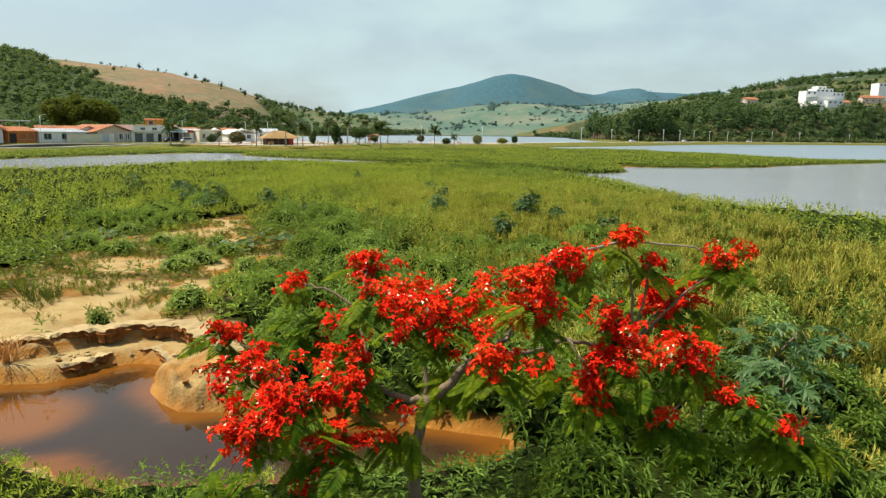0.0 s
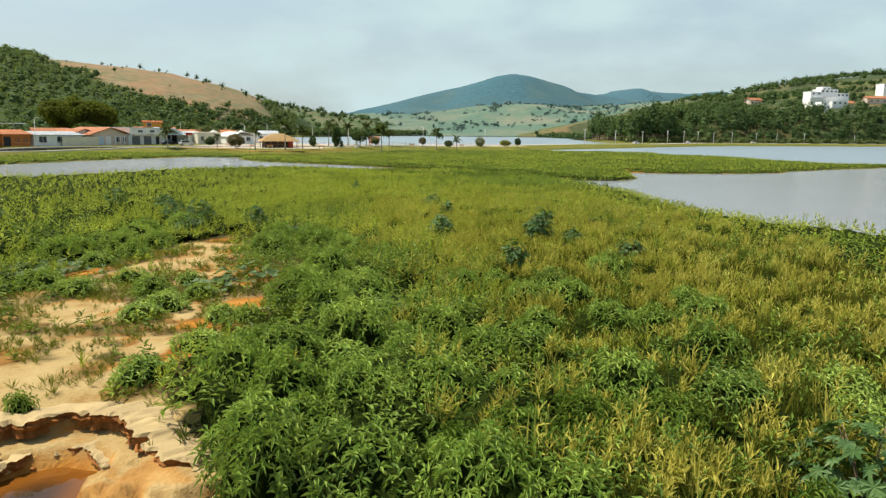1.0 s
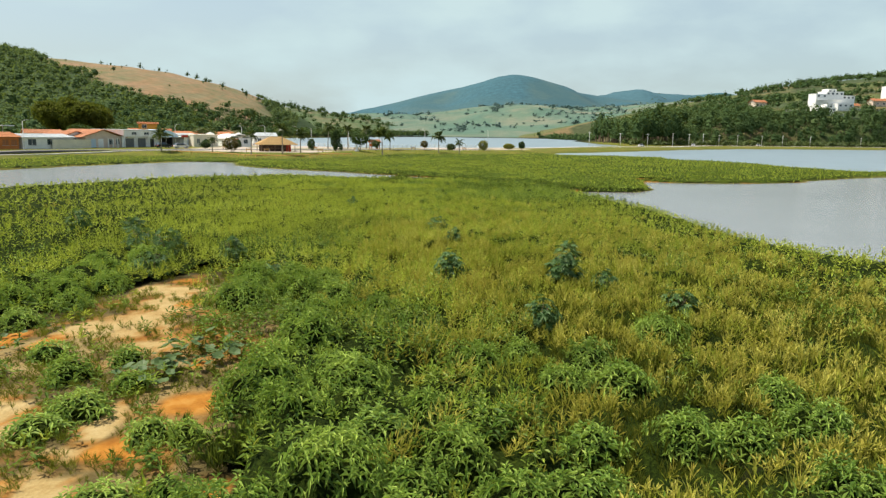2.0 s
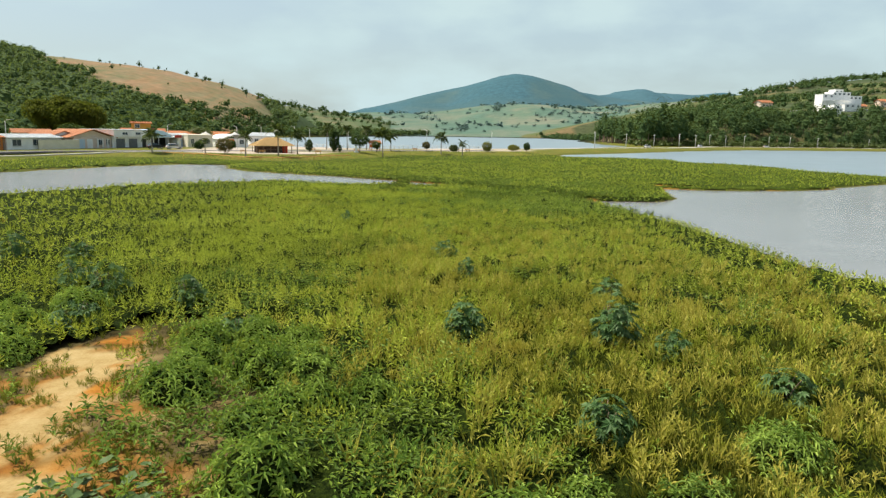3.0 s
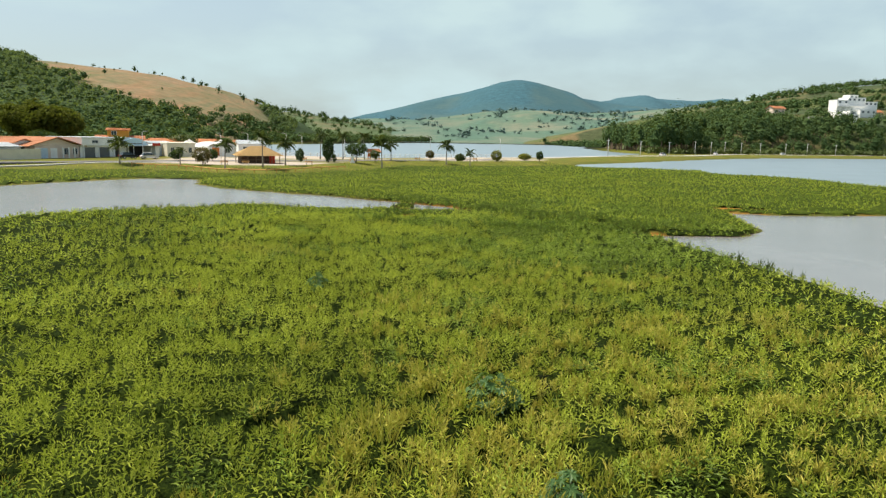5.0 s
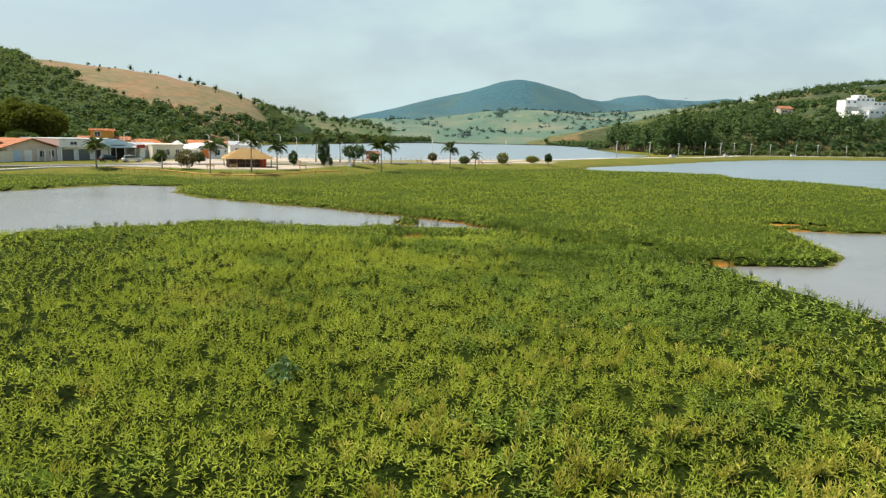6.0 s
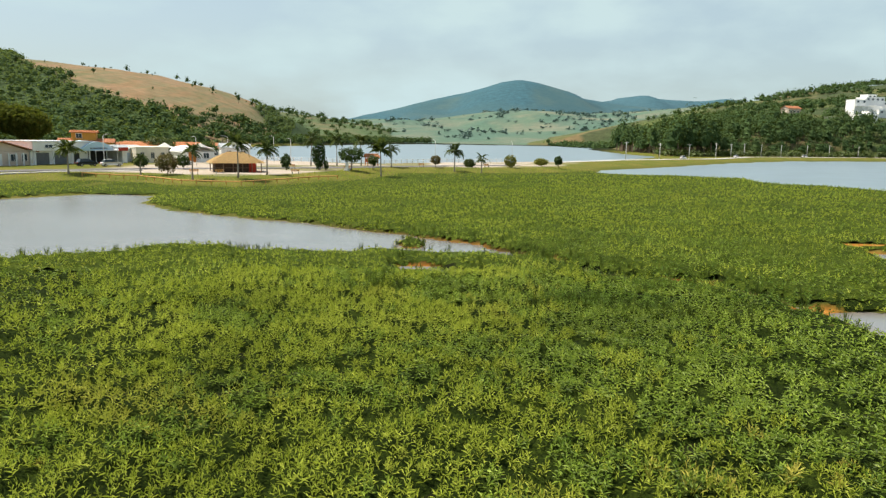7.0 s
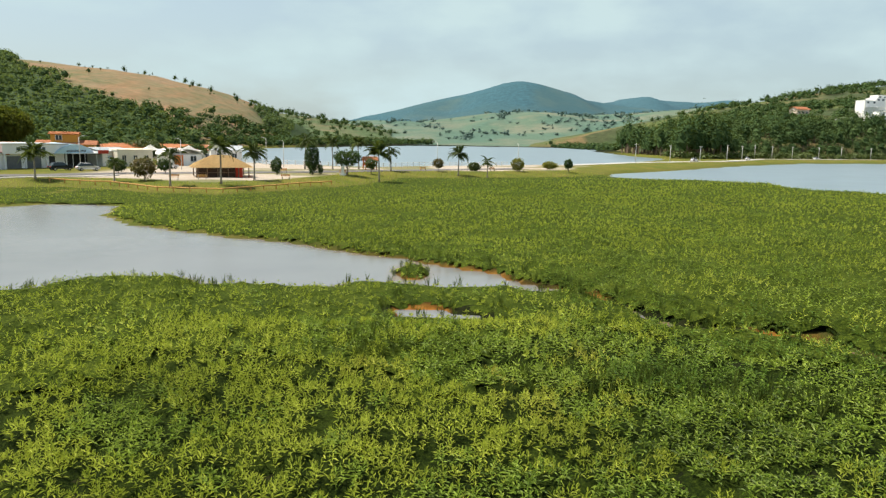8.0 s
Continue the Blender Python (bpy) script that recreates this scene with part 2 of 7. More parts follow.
def tube(bm, pts, radii, sides=8):
    """A tapered tube along points, closed at both ends."""
    rings = []
    for k, p in enumerate(pts):
        p = Vector(p)
        d = (Vector(pts[min(k + 1, len(pts) - 1)]) - Vector(pts[max(k - 1, 0)])).normalized()
        a = d.orthogonal().normalized() if abs(d.z) < 0.95 else Vector((1, 0, 0))
        a = (a - d * a.dot(d)).normalized()
        c = d.cross(a)
        rings.append([bm.verts.new(p + (a * math.cos(t) + c * math.sin(t)) * radii[k]) for t in [2 * math.pi * j / sides for j in range(sides)]])
    for r, q in zip(rings, rings[1:]):
        for j in range(sides):
            bm.faces.new((r[j], r[(j + 1) % sides], q[(j + 1) % sides], q[j]))
    bm.faces.new(list(reversed(rings[0])))
    bm.faces.new(rings[-1])
    return bm


def vnoise(x, y, size, seed=0):
    """Smooth value noise in 0..1 with cells of the given size in metres."""
    x, y = np.asarray(x, float) / size, np.asarray(y, float) / size
    xi, yi = np.floor(x).astype(np.int64), np.floor(y).astype(np.int64)
    fx, fy = x - xi, y - yi
    fx, fy = fx * fx * (3 - 2 * fx), fy * fy * (3 - 2 * fy)

    def h(a, b):
        v = (a * 374761393 + b * 668265263 + seed * 974711) & 0x7FFFFFFF
        v = ((v ^ (v >> 13)) * 1274126177) & 0x7FFFFFFF
        return ((v ^ (v >> 16)) & 0xFFFF) / 65535.0
    return (h(xi, yi) * (1 - fx) + h(xi + 1, yi) * fx) * (1 - fy) + (h(xi, yi + 1) * (1 - fx) + h(xi + 1, yi + 1) * fx) * fy


def fbm(x, y, size, seed=0):
    return 0.55 * vnoise(x, y, size, seed) + 0.3 * vnoise(x, y, size * 0.45, seed + 7) + 0.15 * vnoise(x, y, size * 0.2, seed + 13)


def smooth(a, b, v):
    t = np.clip((np.asarray(v, float) - a) / (b - a), 0, 1)
    return t * t * (3 - 2 * t)


def shore(poly, x, y):
    """Signed distance to a polygon: negative inside."""
    x, y = np.asarray(x, float), np.asarray(y, float)
    best, inside = np.full(x.shape, 1e9), np.zeros(x.shape, bool)
    for (ax, ay), (bx, by) in zip(poly, poly[1:] + poly[:1]):
        dx, dy = bx - ax, by - ay
        t = np.clip(((x - ax) * dx + (y - ay) * dy) / (dx * dx + dy * dy + 1e-9), 0, 1)
        best = np.minimum(best, (x - ax - t * dx) ** 2 + (y - ay - t * dy) ** 2)
        if ay != by:
            inside ^= ((ay > y) != (by > y)) & (x < (bx - ax) * (y - ay) / (by - ay) + ax)
    return np.where(inside, -1, 1) * np.sqrt(best)


# ---- the lie of the land ----
POND_R = [(20.4, 107.8), (23.6, 107.6), (29.2, 107.8), (32.8, 111.6), (33.6, 116), (34.8, 120), (36.8, 127.5), (43, 125.5), (54.4, 127.2),
          (63.8, 130.4), (66.8, 134.5), (77.5, 141.8), (103, 156.5), (150, 180), (260, 180), (260, 20), (120, 26), (60, 41), (37, 51.5), (31.4, 55.8),
          (29.4, 58.2), (26.8, 61.0), (25.1, 64.2), (24.0, 68), (23.5, 72), (23.6, 76), (23.5, 80), (23.7, 84), (23.4, 88), (22.8, 93), (22.0, 98), (21.0, 103)]
POND_L = [(-120, 110), (-64, 128.6), (-57.5, 145.8), (-52.6, 156), (-48, 164), (-43.5, 168.5), (-34.8, 168.5), (-31.8, 157.6), (-26.4, 151), (-16.3, 144.6),
          (-10.8, 141.6), (-4.6, 136.6), (-1.7, 135.2), (1.9, 131.8), (5.1, 129), (6.3, 126.8), (9.6, 124), (7.4, 123.2), (5.6, 124.8), (1.6, 124.4),
          (-0.2, 125.2), (-3.6, 126), (-4.8, 124.4), (-8.2, 124.6), (-11.3, 124.9), (-12, 123.9), (-13.6, 126.2), (-17.3, 126.5), (-19.6, 125.4), (-21.4, 122.4), (-28, 118.6), (-34.4, 112.2), (-42, 102), (-62, 84), (-120, 80)]
ISLAND = (-0.1, 129.2, 1.3, 2.4)
PUDDLE = [(-0.9, 119.2), (0.6, 119.6), (3.2, 118.2), (3.6, 117.2), (0.9, 117.5), (-0.6, 117.7)]
CREEK = [(-29, 34.4), (-21, 31.0), (-14, 29.4), (-8.6, 29.1), (-7.0, 29.1), (-6.7, 29.5), (-6.5, 29.9), (-6.2, 30.2), (-5.6, 30.5), (-4.95, 30.2), (-4.8, 29.6), (-4.8, 29.1), (-4.7, 28.6), (-4.3, 28.0),
         (-3.8, 27.6), (-3.4, 27.6), (-2.6, 27.7), (-2.1, 27.4), (-1.5, 27.35), (-0.2, 27.0), (1.2, 26.7), (2.3, 26.2), (2.2, 25.5), (1.2, 24.9), (0.3, 24.8), (-1.7, 24.4), (-2.7, 24.4),
         (-3.9, 24.6), (-4.5, 24.8), (-5.2, 25.5), (-5.9, 25.3), (-9, 25.2), (-12, 26.4), (-16, 28.6), (-22, 29.8), (-29, 33.2)]
CHANNEL = [(9.6, 123.6), (12, 116.6), (16, 115.3), (18.2, 113.2), (20.4, 108.2)]
LAKE_R = [(48.4, 250), (55.7, 273), (78, 295), (140, 368), (194, 420), (272, 458), (420, 520), (800, 560), (800, 190), (260, 180), (150, 185),
          (112, 166), (96, 162), (91, 178), (90, 200), (86, 211), (78, 214), (77.5, 222), (81, 236), (63.4, 242)]
LAKE_FAR = [(-60, 290), (-34, 271), (-9.7, 265), (5.4, 279), (30, 296), (56, 314), (80, 343), (112, 392), (140, 450), (148, 480), (146, 525), (158, 617),
            (172, 722), (210, 790), (330, 860), (260, 1000), (89, 952), (10, 896), (-30, 800), (-60, 676), (-94, 560), (-120, 470), (-110, 330)]
QUAY = [(-400, 150), (-110, 172), (-82, 182), (-68, 188), (-52, 191.8), (-45.5, 191), (-36, 185), (-26.6, 183), (-19, 195), (-12, 204), (-7.5, 214), (-3.5, 232),
        (17, 239), (40, 250), (50, 262), (60, 284), (82, 307), (142, 380), (196, 432), (274, 470), (420, 532), (900, 580), (900, 900), (-900, 900), (-900, 100)]
BENCH = [(-12.8, 30.6), (-10, 30.0), (-7.6, 29.9), (-6.1, 30.7), (-5.8, 31.0), (-4.8, 30.4), (-4.2, 29.9), (-3.6, 29.3), (-2.9, 28.7), (-2.5, 28.9), (-3.3, 30.2), (-4.1, 31.8), (-5.4, 33.4),
         (-7.0, 34.5), (-8.1, 34.1), (-9.5, 33.6), (-12, 32.4)]
MOUND = [(-4.75, 29.5), (-4.65, 28.7), (-4.2, 28.0), (-3.5, 27.65), (-2.8, 27.75), (-2.6, 28.5), (-3.2, 29.4), (-4.1, 30.0)]
LOBE = [(-2.5, 27.75), (-2.45, 28.1), (-2.0, 28.35), (-1.5, 28.0), (-1.4, 27.5), (-2.1, 27.4)]
SAND = [(-8.9, 37.9, 1.4, 0.9), (-9.2, 39.2, 1.1, 1.2), (-7.85, 38.2, 0.6, 0.7), (-6.0, 38.8, 0.5, 1.5), (-6.2, 37.3, 0.5, 0.5), (-8.3, 49.2, 1.1, 2.4), (-8.2, 46.0, 1.4, 1.6), (-9.7, 45.7, 0.6, 1.2),
        (-6.9, 44.1, 1.0, 0.9), (-9.2, 52.2, 1.5, 1.6), (-7.5, 35.4, 0.9, 1.1), (-5.9, 35.6, 0.8, 0.7), (-5.8, 34.9, 0.7, 0.4), (-9.4, 35.6, 1.2, 0.7), (-5, 25.3, 0.8, 0.6)]
CLAY = [(-11.5, 44.6, 0.6, 1.3), (-4.4, 39.7, 1.1, 0.9), (-2.83, 35.4, 0.35, 0.6), (-2.7, 34.4, 0.4, 0.25), (-4.95, 34.7, 0.4, 1.0), (-4.95, 32.95, 0.35, 0.25), (-5.2, 37.3, 0.7, 0.55), (-10.0, 44.2, 0.5, 0.9), (-5.1, 42.4, 0.3, 0.5),
        (20.6, 107.6, 1.7, 1.0), (38.5, 129.3, 2.6, 0.8), (17.3, 114.4, 1.1, 0.35), (-8.9, 54.0, 0.9, 0.6), (-6.9, 55.6, 0.6, 0.9), (-7.5, 49.2, 0.35, 0.7)]
TUFTS = [(-7.5, 36.7, 0.9, 0.5), (-6.5, 36.7, 0.55, 0.5), (-6.4, 33.8, 0.75, 0.5), (-6.7, 35.7, 0.45, 0.4), (-5.2, 32.3, 0.6, 0.5), (-6.5, 33.3, 0.5, 0.4), (-5.5, 36.6, 0.7, 0.35), (-8.6, 37.0, 0.5, 0.35),
         (-8.9, 41.2, 2.2, 1.1), (-8.4, 35.4, 0.5, 0.4), (-8.6, 48.2, 0.5, 0.5), (-7.4, 49.6, 0.5, 0.4), (-9.4, 50.8, 0.6, 0.4), (-7.2, 45.4, 0.5, 0.5)]


def blobs(rows, x, y):
    """How much each place lies within a set of ellipses, with ragged edges."""
    best = np.full(np.shape(x), 9.0)
    for cx, cy, rx, ry in rows:
        best = np.minimum(best, np.hypot((x - cx) / rx, (y - cy) / ry))
    return best + 0.9 * (fbm(x, y, 1.3, 5) - 0.5)


def sandy(x, y):
    """Bare sand, 0 to 1, with ragged edges."""
    rag = 1.1 * (fbm(x, y, 1.4, 29) - 0.5) + 0.5 * (vnoise(x, y, 0.35, 28) - 0.5)
    s = smooth(0.2, -0.12, shore(BENCH, x, y) + rag * 0.8)
    s = np.maximum(s, smooth(1.08, 0.8, blobs(SAND, x, y) + 0.35 * rag))
    s = np.maximum(s, smooth(0.1, -0.05, np.minimum(shore(MOUND, x, y), shore(LOBE, x, y))))
    return s * (1 - 0.8 * smooth(1.0, 0.5, blobs(TUFTS, x, y)))


def trail(x, y):
    """The half-bare orange ground round the sand patches."""
    return smooth(2.6, 1.2, np.hypot((x + 7.6) / 3.9, (y - 43) / 11.5) * 1.6 + 1.2 * (fbm(x, y, 2.2, 33) - 0.5))


def channel(x, y):
    best = np.full(np.shape(x), 1e9)
    for (ax, ay), (bx, by) in zip(CHANNEL, CHANNEL[1:]):
        t = np.clip(((x - ax) * (bx - ax) + (y - ay) * (by - ay)) / ((bx - ax) ** 2 + (by - ay) ** 2), 0, 1)
        best = np.minimum(best, np.hypot(x - ax - t * (bx - ax), y - ay - t * (by - ay)))
    return best


def water_edge(x, y):
    """Distance to the nearest still water (negative in it), without the creek."""
    wob = 1.1 * (fbm(x, y, 3.0, 3) - 0.5)
    d = np.minimum(shore(POND_R, x, y), shore(POND_L, x, y)) + wob
    ix, iy, rx, ry = ISLAND
    d = np.maximum(d, (1 - np.hypot((x - ix) / rx, (y - iy) / ry)) * 1.2 + wob * 0.4)
    d = np.minimum(d, shore(PUDDLE, x, y) + 0.3 * wob)
    d = np.minimum(d, np.minimum(shore(LAKE_R, x, y), shore(LAKE_FAR, x, y)))
    return np.minimum(d, channel(x, y) - 0.22 + 1.1 * (fbm(x, y, 4.0, 21) - 0.45))


def land(x, y):
    """Height of the ground."""
    x, y = np.asarray(x, float), np.asarray(y, float)
    d = water_edge(x, y)
    z = -0.45 + 0.75 * smooth(-0.7, 0.8, d)
    z = z + smooth(0.5, 3, d) * 0.25 * (fbm(x, y, 6.0, 1) - 0.4)
    q = shore(QUAY, x, y)
    z = z + smooth(1.5, -8.5, q) * smooth(0.3, 1.5, d) * 0.85
    z = z + 0.6 * smooth(30, 60, q) * smooth(70, 300, np.abs(x)) * smooth(0, 5, d)
    z = z + 0.4 * smooth(1.0, 0.5, np.hypot((x + 7) / 9, (y - 38) / 17))
    # the creek and its undercut, stepped far bank
    c = shore(CREEK, x, y) + 0.30 * (fbm(x, y, 1.2, 9) - 0.5)
    far = smooth(26.2, 27.4, y)
    step = 0.30 * smooth(0.0, 0.35, c) + 0.26 * smooth(0.85, 1.0, c + 0.2 * (vnoise(x, y, 0.3, 8) - 0.5))
    near_bank = 0.55 * smooth(0.0, 0.9, c)
    bank = step * far + near_bank * (1 - far) - 0.35 * smooth(0.1, -0.6, c)
    z = np.where(c < 3.0, bank + (z - bank) * smooth(1.1, 2.4, c), z)
    # lumps of sand that have slid down to the water
    rough = 0.55 * (fbm(x, y, 0.75, 7) - 0.5) + 0.26 * (fbm(x, y, 0.28, 11) - 0.5)
    rough = rough + 0.30 * (vnoise(x, y, 0.33, 13) - 0.5)
    z = np.maximum(z, -0.1 + (0.60 + rough) * smooth(0.06, -0.16, shore(MOUND, x, y) + 0.9 * rough) + 0.05 * smooth(-0.2, -0.7, shore(MOUND, x, y)))
    return np.maximum(z, -0.1 + (0.48 + rough) * smooth(0.10, -0.25, shore(LOBE, x, y) + rough))


def axis(*spans):
    """Grid lines: spans of (from, to, step at the start, step at the end)."""
    out = []
    for a, b, s0, s1 in spans:
        v = a
        while v < b:
            out.append(v)
            v += s0 + (s1 - s0) * (v - a) / (b - a)
    return np.array(out + [spans[-1][1]])


def build_ground():
    gx = axis((-4000, -300, 260, 30), (-300, -60, 15, 2.2), (-60, -12, 2.6, 0.7), (-12, -5.2, 0.17, 0.17), (-5.2, -1.2, 0.09, 0.09), (-1.2, 3, 0.17, 0.17), (3, 26, 0.8, 1.0), (26, 80, 1.2, 3), (80, 300, 2.5, 15), (300, 4000, 30, 260))
    gy = axis((-60, 10, 8, 1.5), (10, 23, 0.8, 0.4), (23, 27.3, 0.14, 0.14), (27.3, 30.2, 0.09, 0.09), (30.2, 32, 0.14, 0.15), (32, 60, 0.26, 0.5), (60, 140, 0.9, 1.1), (140, 260, 1.4, 2.4), (260, 560, 2, 10), (560, 4800, 12, 260))
    X, Y = np.meshgrid(gx, gy)
    Z = land(X, Y)
    nx, ny = len(gx), len(gy)
    idx = np.arange(nx * ny).reshape(ny, nx)
    faces = np.stack([idx[:-1, :-1], idx[:-1, 1:], idx[1:, 1:], idx[1:, :-1]], -1).reshape(-1, 4)
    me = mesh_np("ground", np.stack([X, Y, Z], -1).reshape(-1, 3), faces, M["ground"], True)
    c = shore(CREEK, X, Y)
    edge = water_edge(X, Y)
    sand = sandy(X, Y)
    sand = np.maximum(sand, smooth(1.4, 1.1, c) * smooth(26.8, 27.5, Y) * smooth(-2.2, -3.2, X))
    clay = smooth(1.15, 0.7, blobs(CLAY, X, Y))
    halo = trail(X, Y) * smooth(0.52, 0.64, fbm(X, Y, 1.5, 34))
    sand = np.maximum(sand, (0.25 + 0.45 * smooth(0.4, 0.62, fbm(X, Y, 0.9, 36))) * trail(X, Y))
    clay = np.maximum(clay, 0.7 * halo * (1 - 0.8 * sand))
    clay = np.maximum(clay, 3.2 * np.clip(sandy(X, Y) * (1 - sandy(X, Y)), 0, 0.25) * trail(X, Y) * smooth(0.42, 0.55, fbm(X, Y, 2.6, 40)))
    clay = np.maximum(clay, smooth(0.35, 0.1, edge) * smooth(140, 120, Y) * smooth(0.5, 0.62, fbm(X, Y, 9, 35)))
    clay = np.maximum(clay, smooth(0.2, 0.0, c) * (1 - 0.6 * smooth(0.2, 0.0, shore(MOUND, X, Y))))
    lump = smooth(0.1, -0.1, np.minimum(shore(MOUND, X, Y), shore(LOBE, X, Y)))
    clay = np.maximum(clay, lump * (0.10 + 0.55 * smooth(0.46, 0.6, fbm(X, Y, 0.5, 12))))
    gz, gxx = np.gradient(Z, gy, gx)
    steep = smooth(0.5, 1.3, np.hypot(gz, gxx)) * (c < 3) * (Y > 25) * (1 - 0.8 * smooth(0.25, 0.1, np.minimum(shore(MOUND, X, Y), shore(LOBE, X, Y))))
    clay = np.maximum(clay, steep)
    clay = np.maximum(clay, 0.8 * smooth(0.27, 0.08, Z + 0.25 * (fbm(X, Y, 0.6, 38) - 0.5)) * (c < 1.2) * (Y > 26) * (Z > -0.1))
    q = shore(QUAY, X, Y)
    pave = smooth(-9.0, -10.0, q + 2.0 * (fbm(X, Y, 9, 31) - 0.5)) * smooth(420, 400, Y) * smooth(60, 40, X) * smooth(-62, -56, X) * (0.25 + 0.75 * smooth(0.40, 0.5, fbm(X, Y * 1.6, 15, 32)))
    turf = np.maximum(smooth(1.0, -0.5, q), np.maximum(0.8 * smooth(118, 160, Y), np.maximum(0.6 * smooth(12, 26, np.abs(X)), 0.5 * smooth(24, 16, Y)))) * smooth(700, 500, Y)
    col = np.stack([sand, clay, pave, turf], -1).reshape(-1, 4).astype(np.float32)
    a = me.color_attributes.new("soil", "FLOAT_COLOR", "POINT")
    a.data.foreach_set("color", col.ravel())
    return tagged(new("ground", me), "wet meadow ground with sandy eroded patches and shores", "ground", kind="structure")


def build_water(name, mat, gx, gy, depth, label):
    """A level sheet at z = 0 that knows how near the shore is."""
    X, Y = np.meshgrid(gx, gy)
    nx, ny = len(gx), len(gy)
    idx = np.arange(nx * ny).reshape(ny, nx)
    faces = np.stack([idx[:-1, :-1], idx[:-1, 1:], idx[1:, 1:], idx[1:, :-1]], -1).reshape(-1, 4)
    me = mesh_np(name, np.stack([X, Y, 0 * X], -1).reshape(-1, 3), faces, mat)
    a = me.attributes.new("shallow", "FLOAT", "POINT")
    a.data.foreach_set("value", depth(X, Y).reshape(-1).astype(np.float32))
    return tagged(new(name, me), label, "water", kind="structure")


def build_ledges():
    """Crusted sand ledges of the eroded bank: broken, overhanging slabs with raw clay faces."""
    lower = [(-10.5, 29.4), (-8.6, 29.4), (-7.4, 29.55), (-6.7, 29.55), (-6.4, 30.0), (-6.1, 30.4), (-5.6, 30.7), (-5.1, 30.4), (-4.75, 30.1), (-4.5, 29.9)]
    upper = [(-11.5, 30.3), (-9, 29.9), (-7.6, 30.15), (-6.7, 30.65), (-6.1, 31.1), (-5.7, 31.35), (-4.9, 31.0), (-4.3, 30.4), (-3.6, 29.6), (-2.9, 28.85), (-2.4, 28.45)]
    for k, (line, z, depth, thick) in enumerate(((lower, 0.29, 0.7, 0.10), (upper, 0.66, 0.9, 0.10))):
        pts = []
        for (ax, ay), (bx, by) in zip(line, line[1:]):
            m = max(2, int(math.hypot(bx - ax, by - ay) / 0.05))
            pts += [(ax + (bx - ax) * j / m, ay + (by - ay) * j / m) for j in range(m)]
        pts = np.array(pts)
        for _ in range(10):
            pts[1:-1] = (pts[:-2] + 2 * pts[1:-1] + pts[2:]) / 4
        d = np.gradient(pts, axis=0)
        d /= np.linalg.norm(d, axis=1, keepdims=True)
        out = np.stack([-d[:, 1], d[:, 0]], -1)
        arc = np.concatenate([[0], np.cumsum(np.linalg.norm(np.diff(pts, axis=0), axis=1))])
        o1 = arc * 0
        bite = smooth(0.60, 0.66, vnoise(arc, o1 + k, 0.55, 94 + k)) * 0.16
        rag = 0.40 * (fbm(arc, o1 + 3.7 * k, 0.9, 90 + k) - 0.5) + 0.13 * (vnoise(arc, o1 + k, 0.13, 95 + k) - 0.5) + 0.10 * (vnoise(arc, o1 + k, 0.06, 96 + k) - 0.5) + bite
        zz = z + 0.16 * (fbm(arc, o1 + 9 * k, 1.3, 97 + k) - 0.5) - 0.25 * smooth(1.2, 0.0, arc[-1] - arc)
        tk = thick * (0.6 + 0.9 * vnoise(arc, o1 + 5, 0.4, 92 + k))
        rows = []
        for o, dz, t in ((depth, -0.10, 0), (0.5 * depth, 0.0, 0), (0.07, 0.01, 0), (0.0, -0.03, 0), (0.03, -0.02, 0.5), (-0.02, -0.02, 0.75), (0.07, -0.03, 1.1), (0.10, -0.11, 1.2), (0.02, -0.19, 1.3), (depth, -0.5, 1.0)):
            p = pts + out * (off_line(arc, k, o) + rag + o)[:, None]
            rows.append(np.concatenate([p, (zz + dz - t * tk + 0.09 * (vnoise(arc, o1 + o * 9 + t * 3, 0.13, 99) - 0.5))[:, None]], 1))
        n, m = len(pts), len(rows)
        v = np.stack(rows, 1).reshape(-1, 3)
        q = [(i * m + j, (i + 1) * m + j, (i + 1) * m + (j + 1) % m, i * m + (j + 1) % m) for i in range(n - 1) for j in range(m)]
        me = mesh_np("bank_ledge", v, q, M["sand"])
        me.materials.append(M["clay_face"])
        me.polygons.foreach_set("material_index", np.tile(np.array([0, 0, 0, 1, 1, 1, 1, 1, 1, 1], np.int32), n - 1))
        tagged(new("bank_ledge", me), "pale crusted sand ledge over raw red clay", "bank", kind="structure")
    # clods and lumps broken off the bank
    r = np.random.default_rng(12)
    for x, y, n, spread in ((-3.6, 28.0, 14, 0.9), (-2.2, 27.7, 7, 0.5), (-5.2, 30.2, 14, 0.8), (-6.6, 30.0, 12, 0.7)):
        for _ in range(n):
            px, py = x + r.normal(0, spread * 0.6), y + r.normal(0, spread * 0.35)
            pz = float(land(px, py))
            if pz < -0.02:
                continue
            bm = bmesh.new()
            bmesh.ops.create_icosphere(bm, subdivisions=1, radius=r.uniform(0.03, 0.09))
            for vt in bm.verts:
                vt.co *= r.uniform(0.7, 1.25)
                vt.co.z *= 0.7
            ob = thing_mesh("clod", bm, M["sand"] if r.uniform() < 0.85 else M["clay_face"], "crumbled clod of sand and clay", "clod", "clods below the bank")
            ob.matrix_world = pose(px, py, pz + 0.01, 0, 0, r.uniform(0, 360))


def off_line(arc, k, o):
    """Small waver that differs from layer to layer."""
    return 0.05 * (vnoise(arc, arc * 0 + 7 * o + k, 0.2, 93) - 0.5)


def thing_mesh(name, bm, mat, label, category, group):
    me = bpy.data.meshes.new(name)
    bm.to_mesh(me)
    bm.free()
    me.materials.append(mat)
    return tagged(new(name, me), label, category, group)


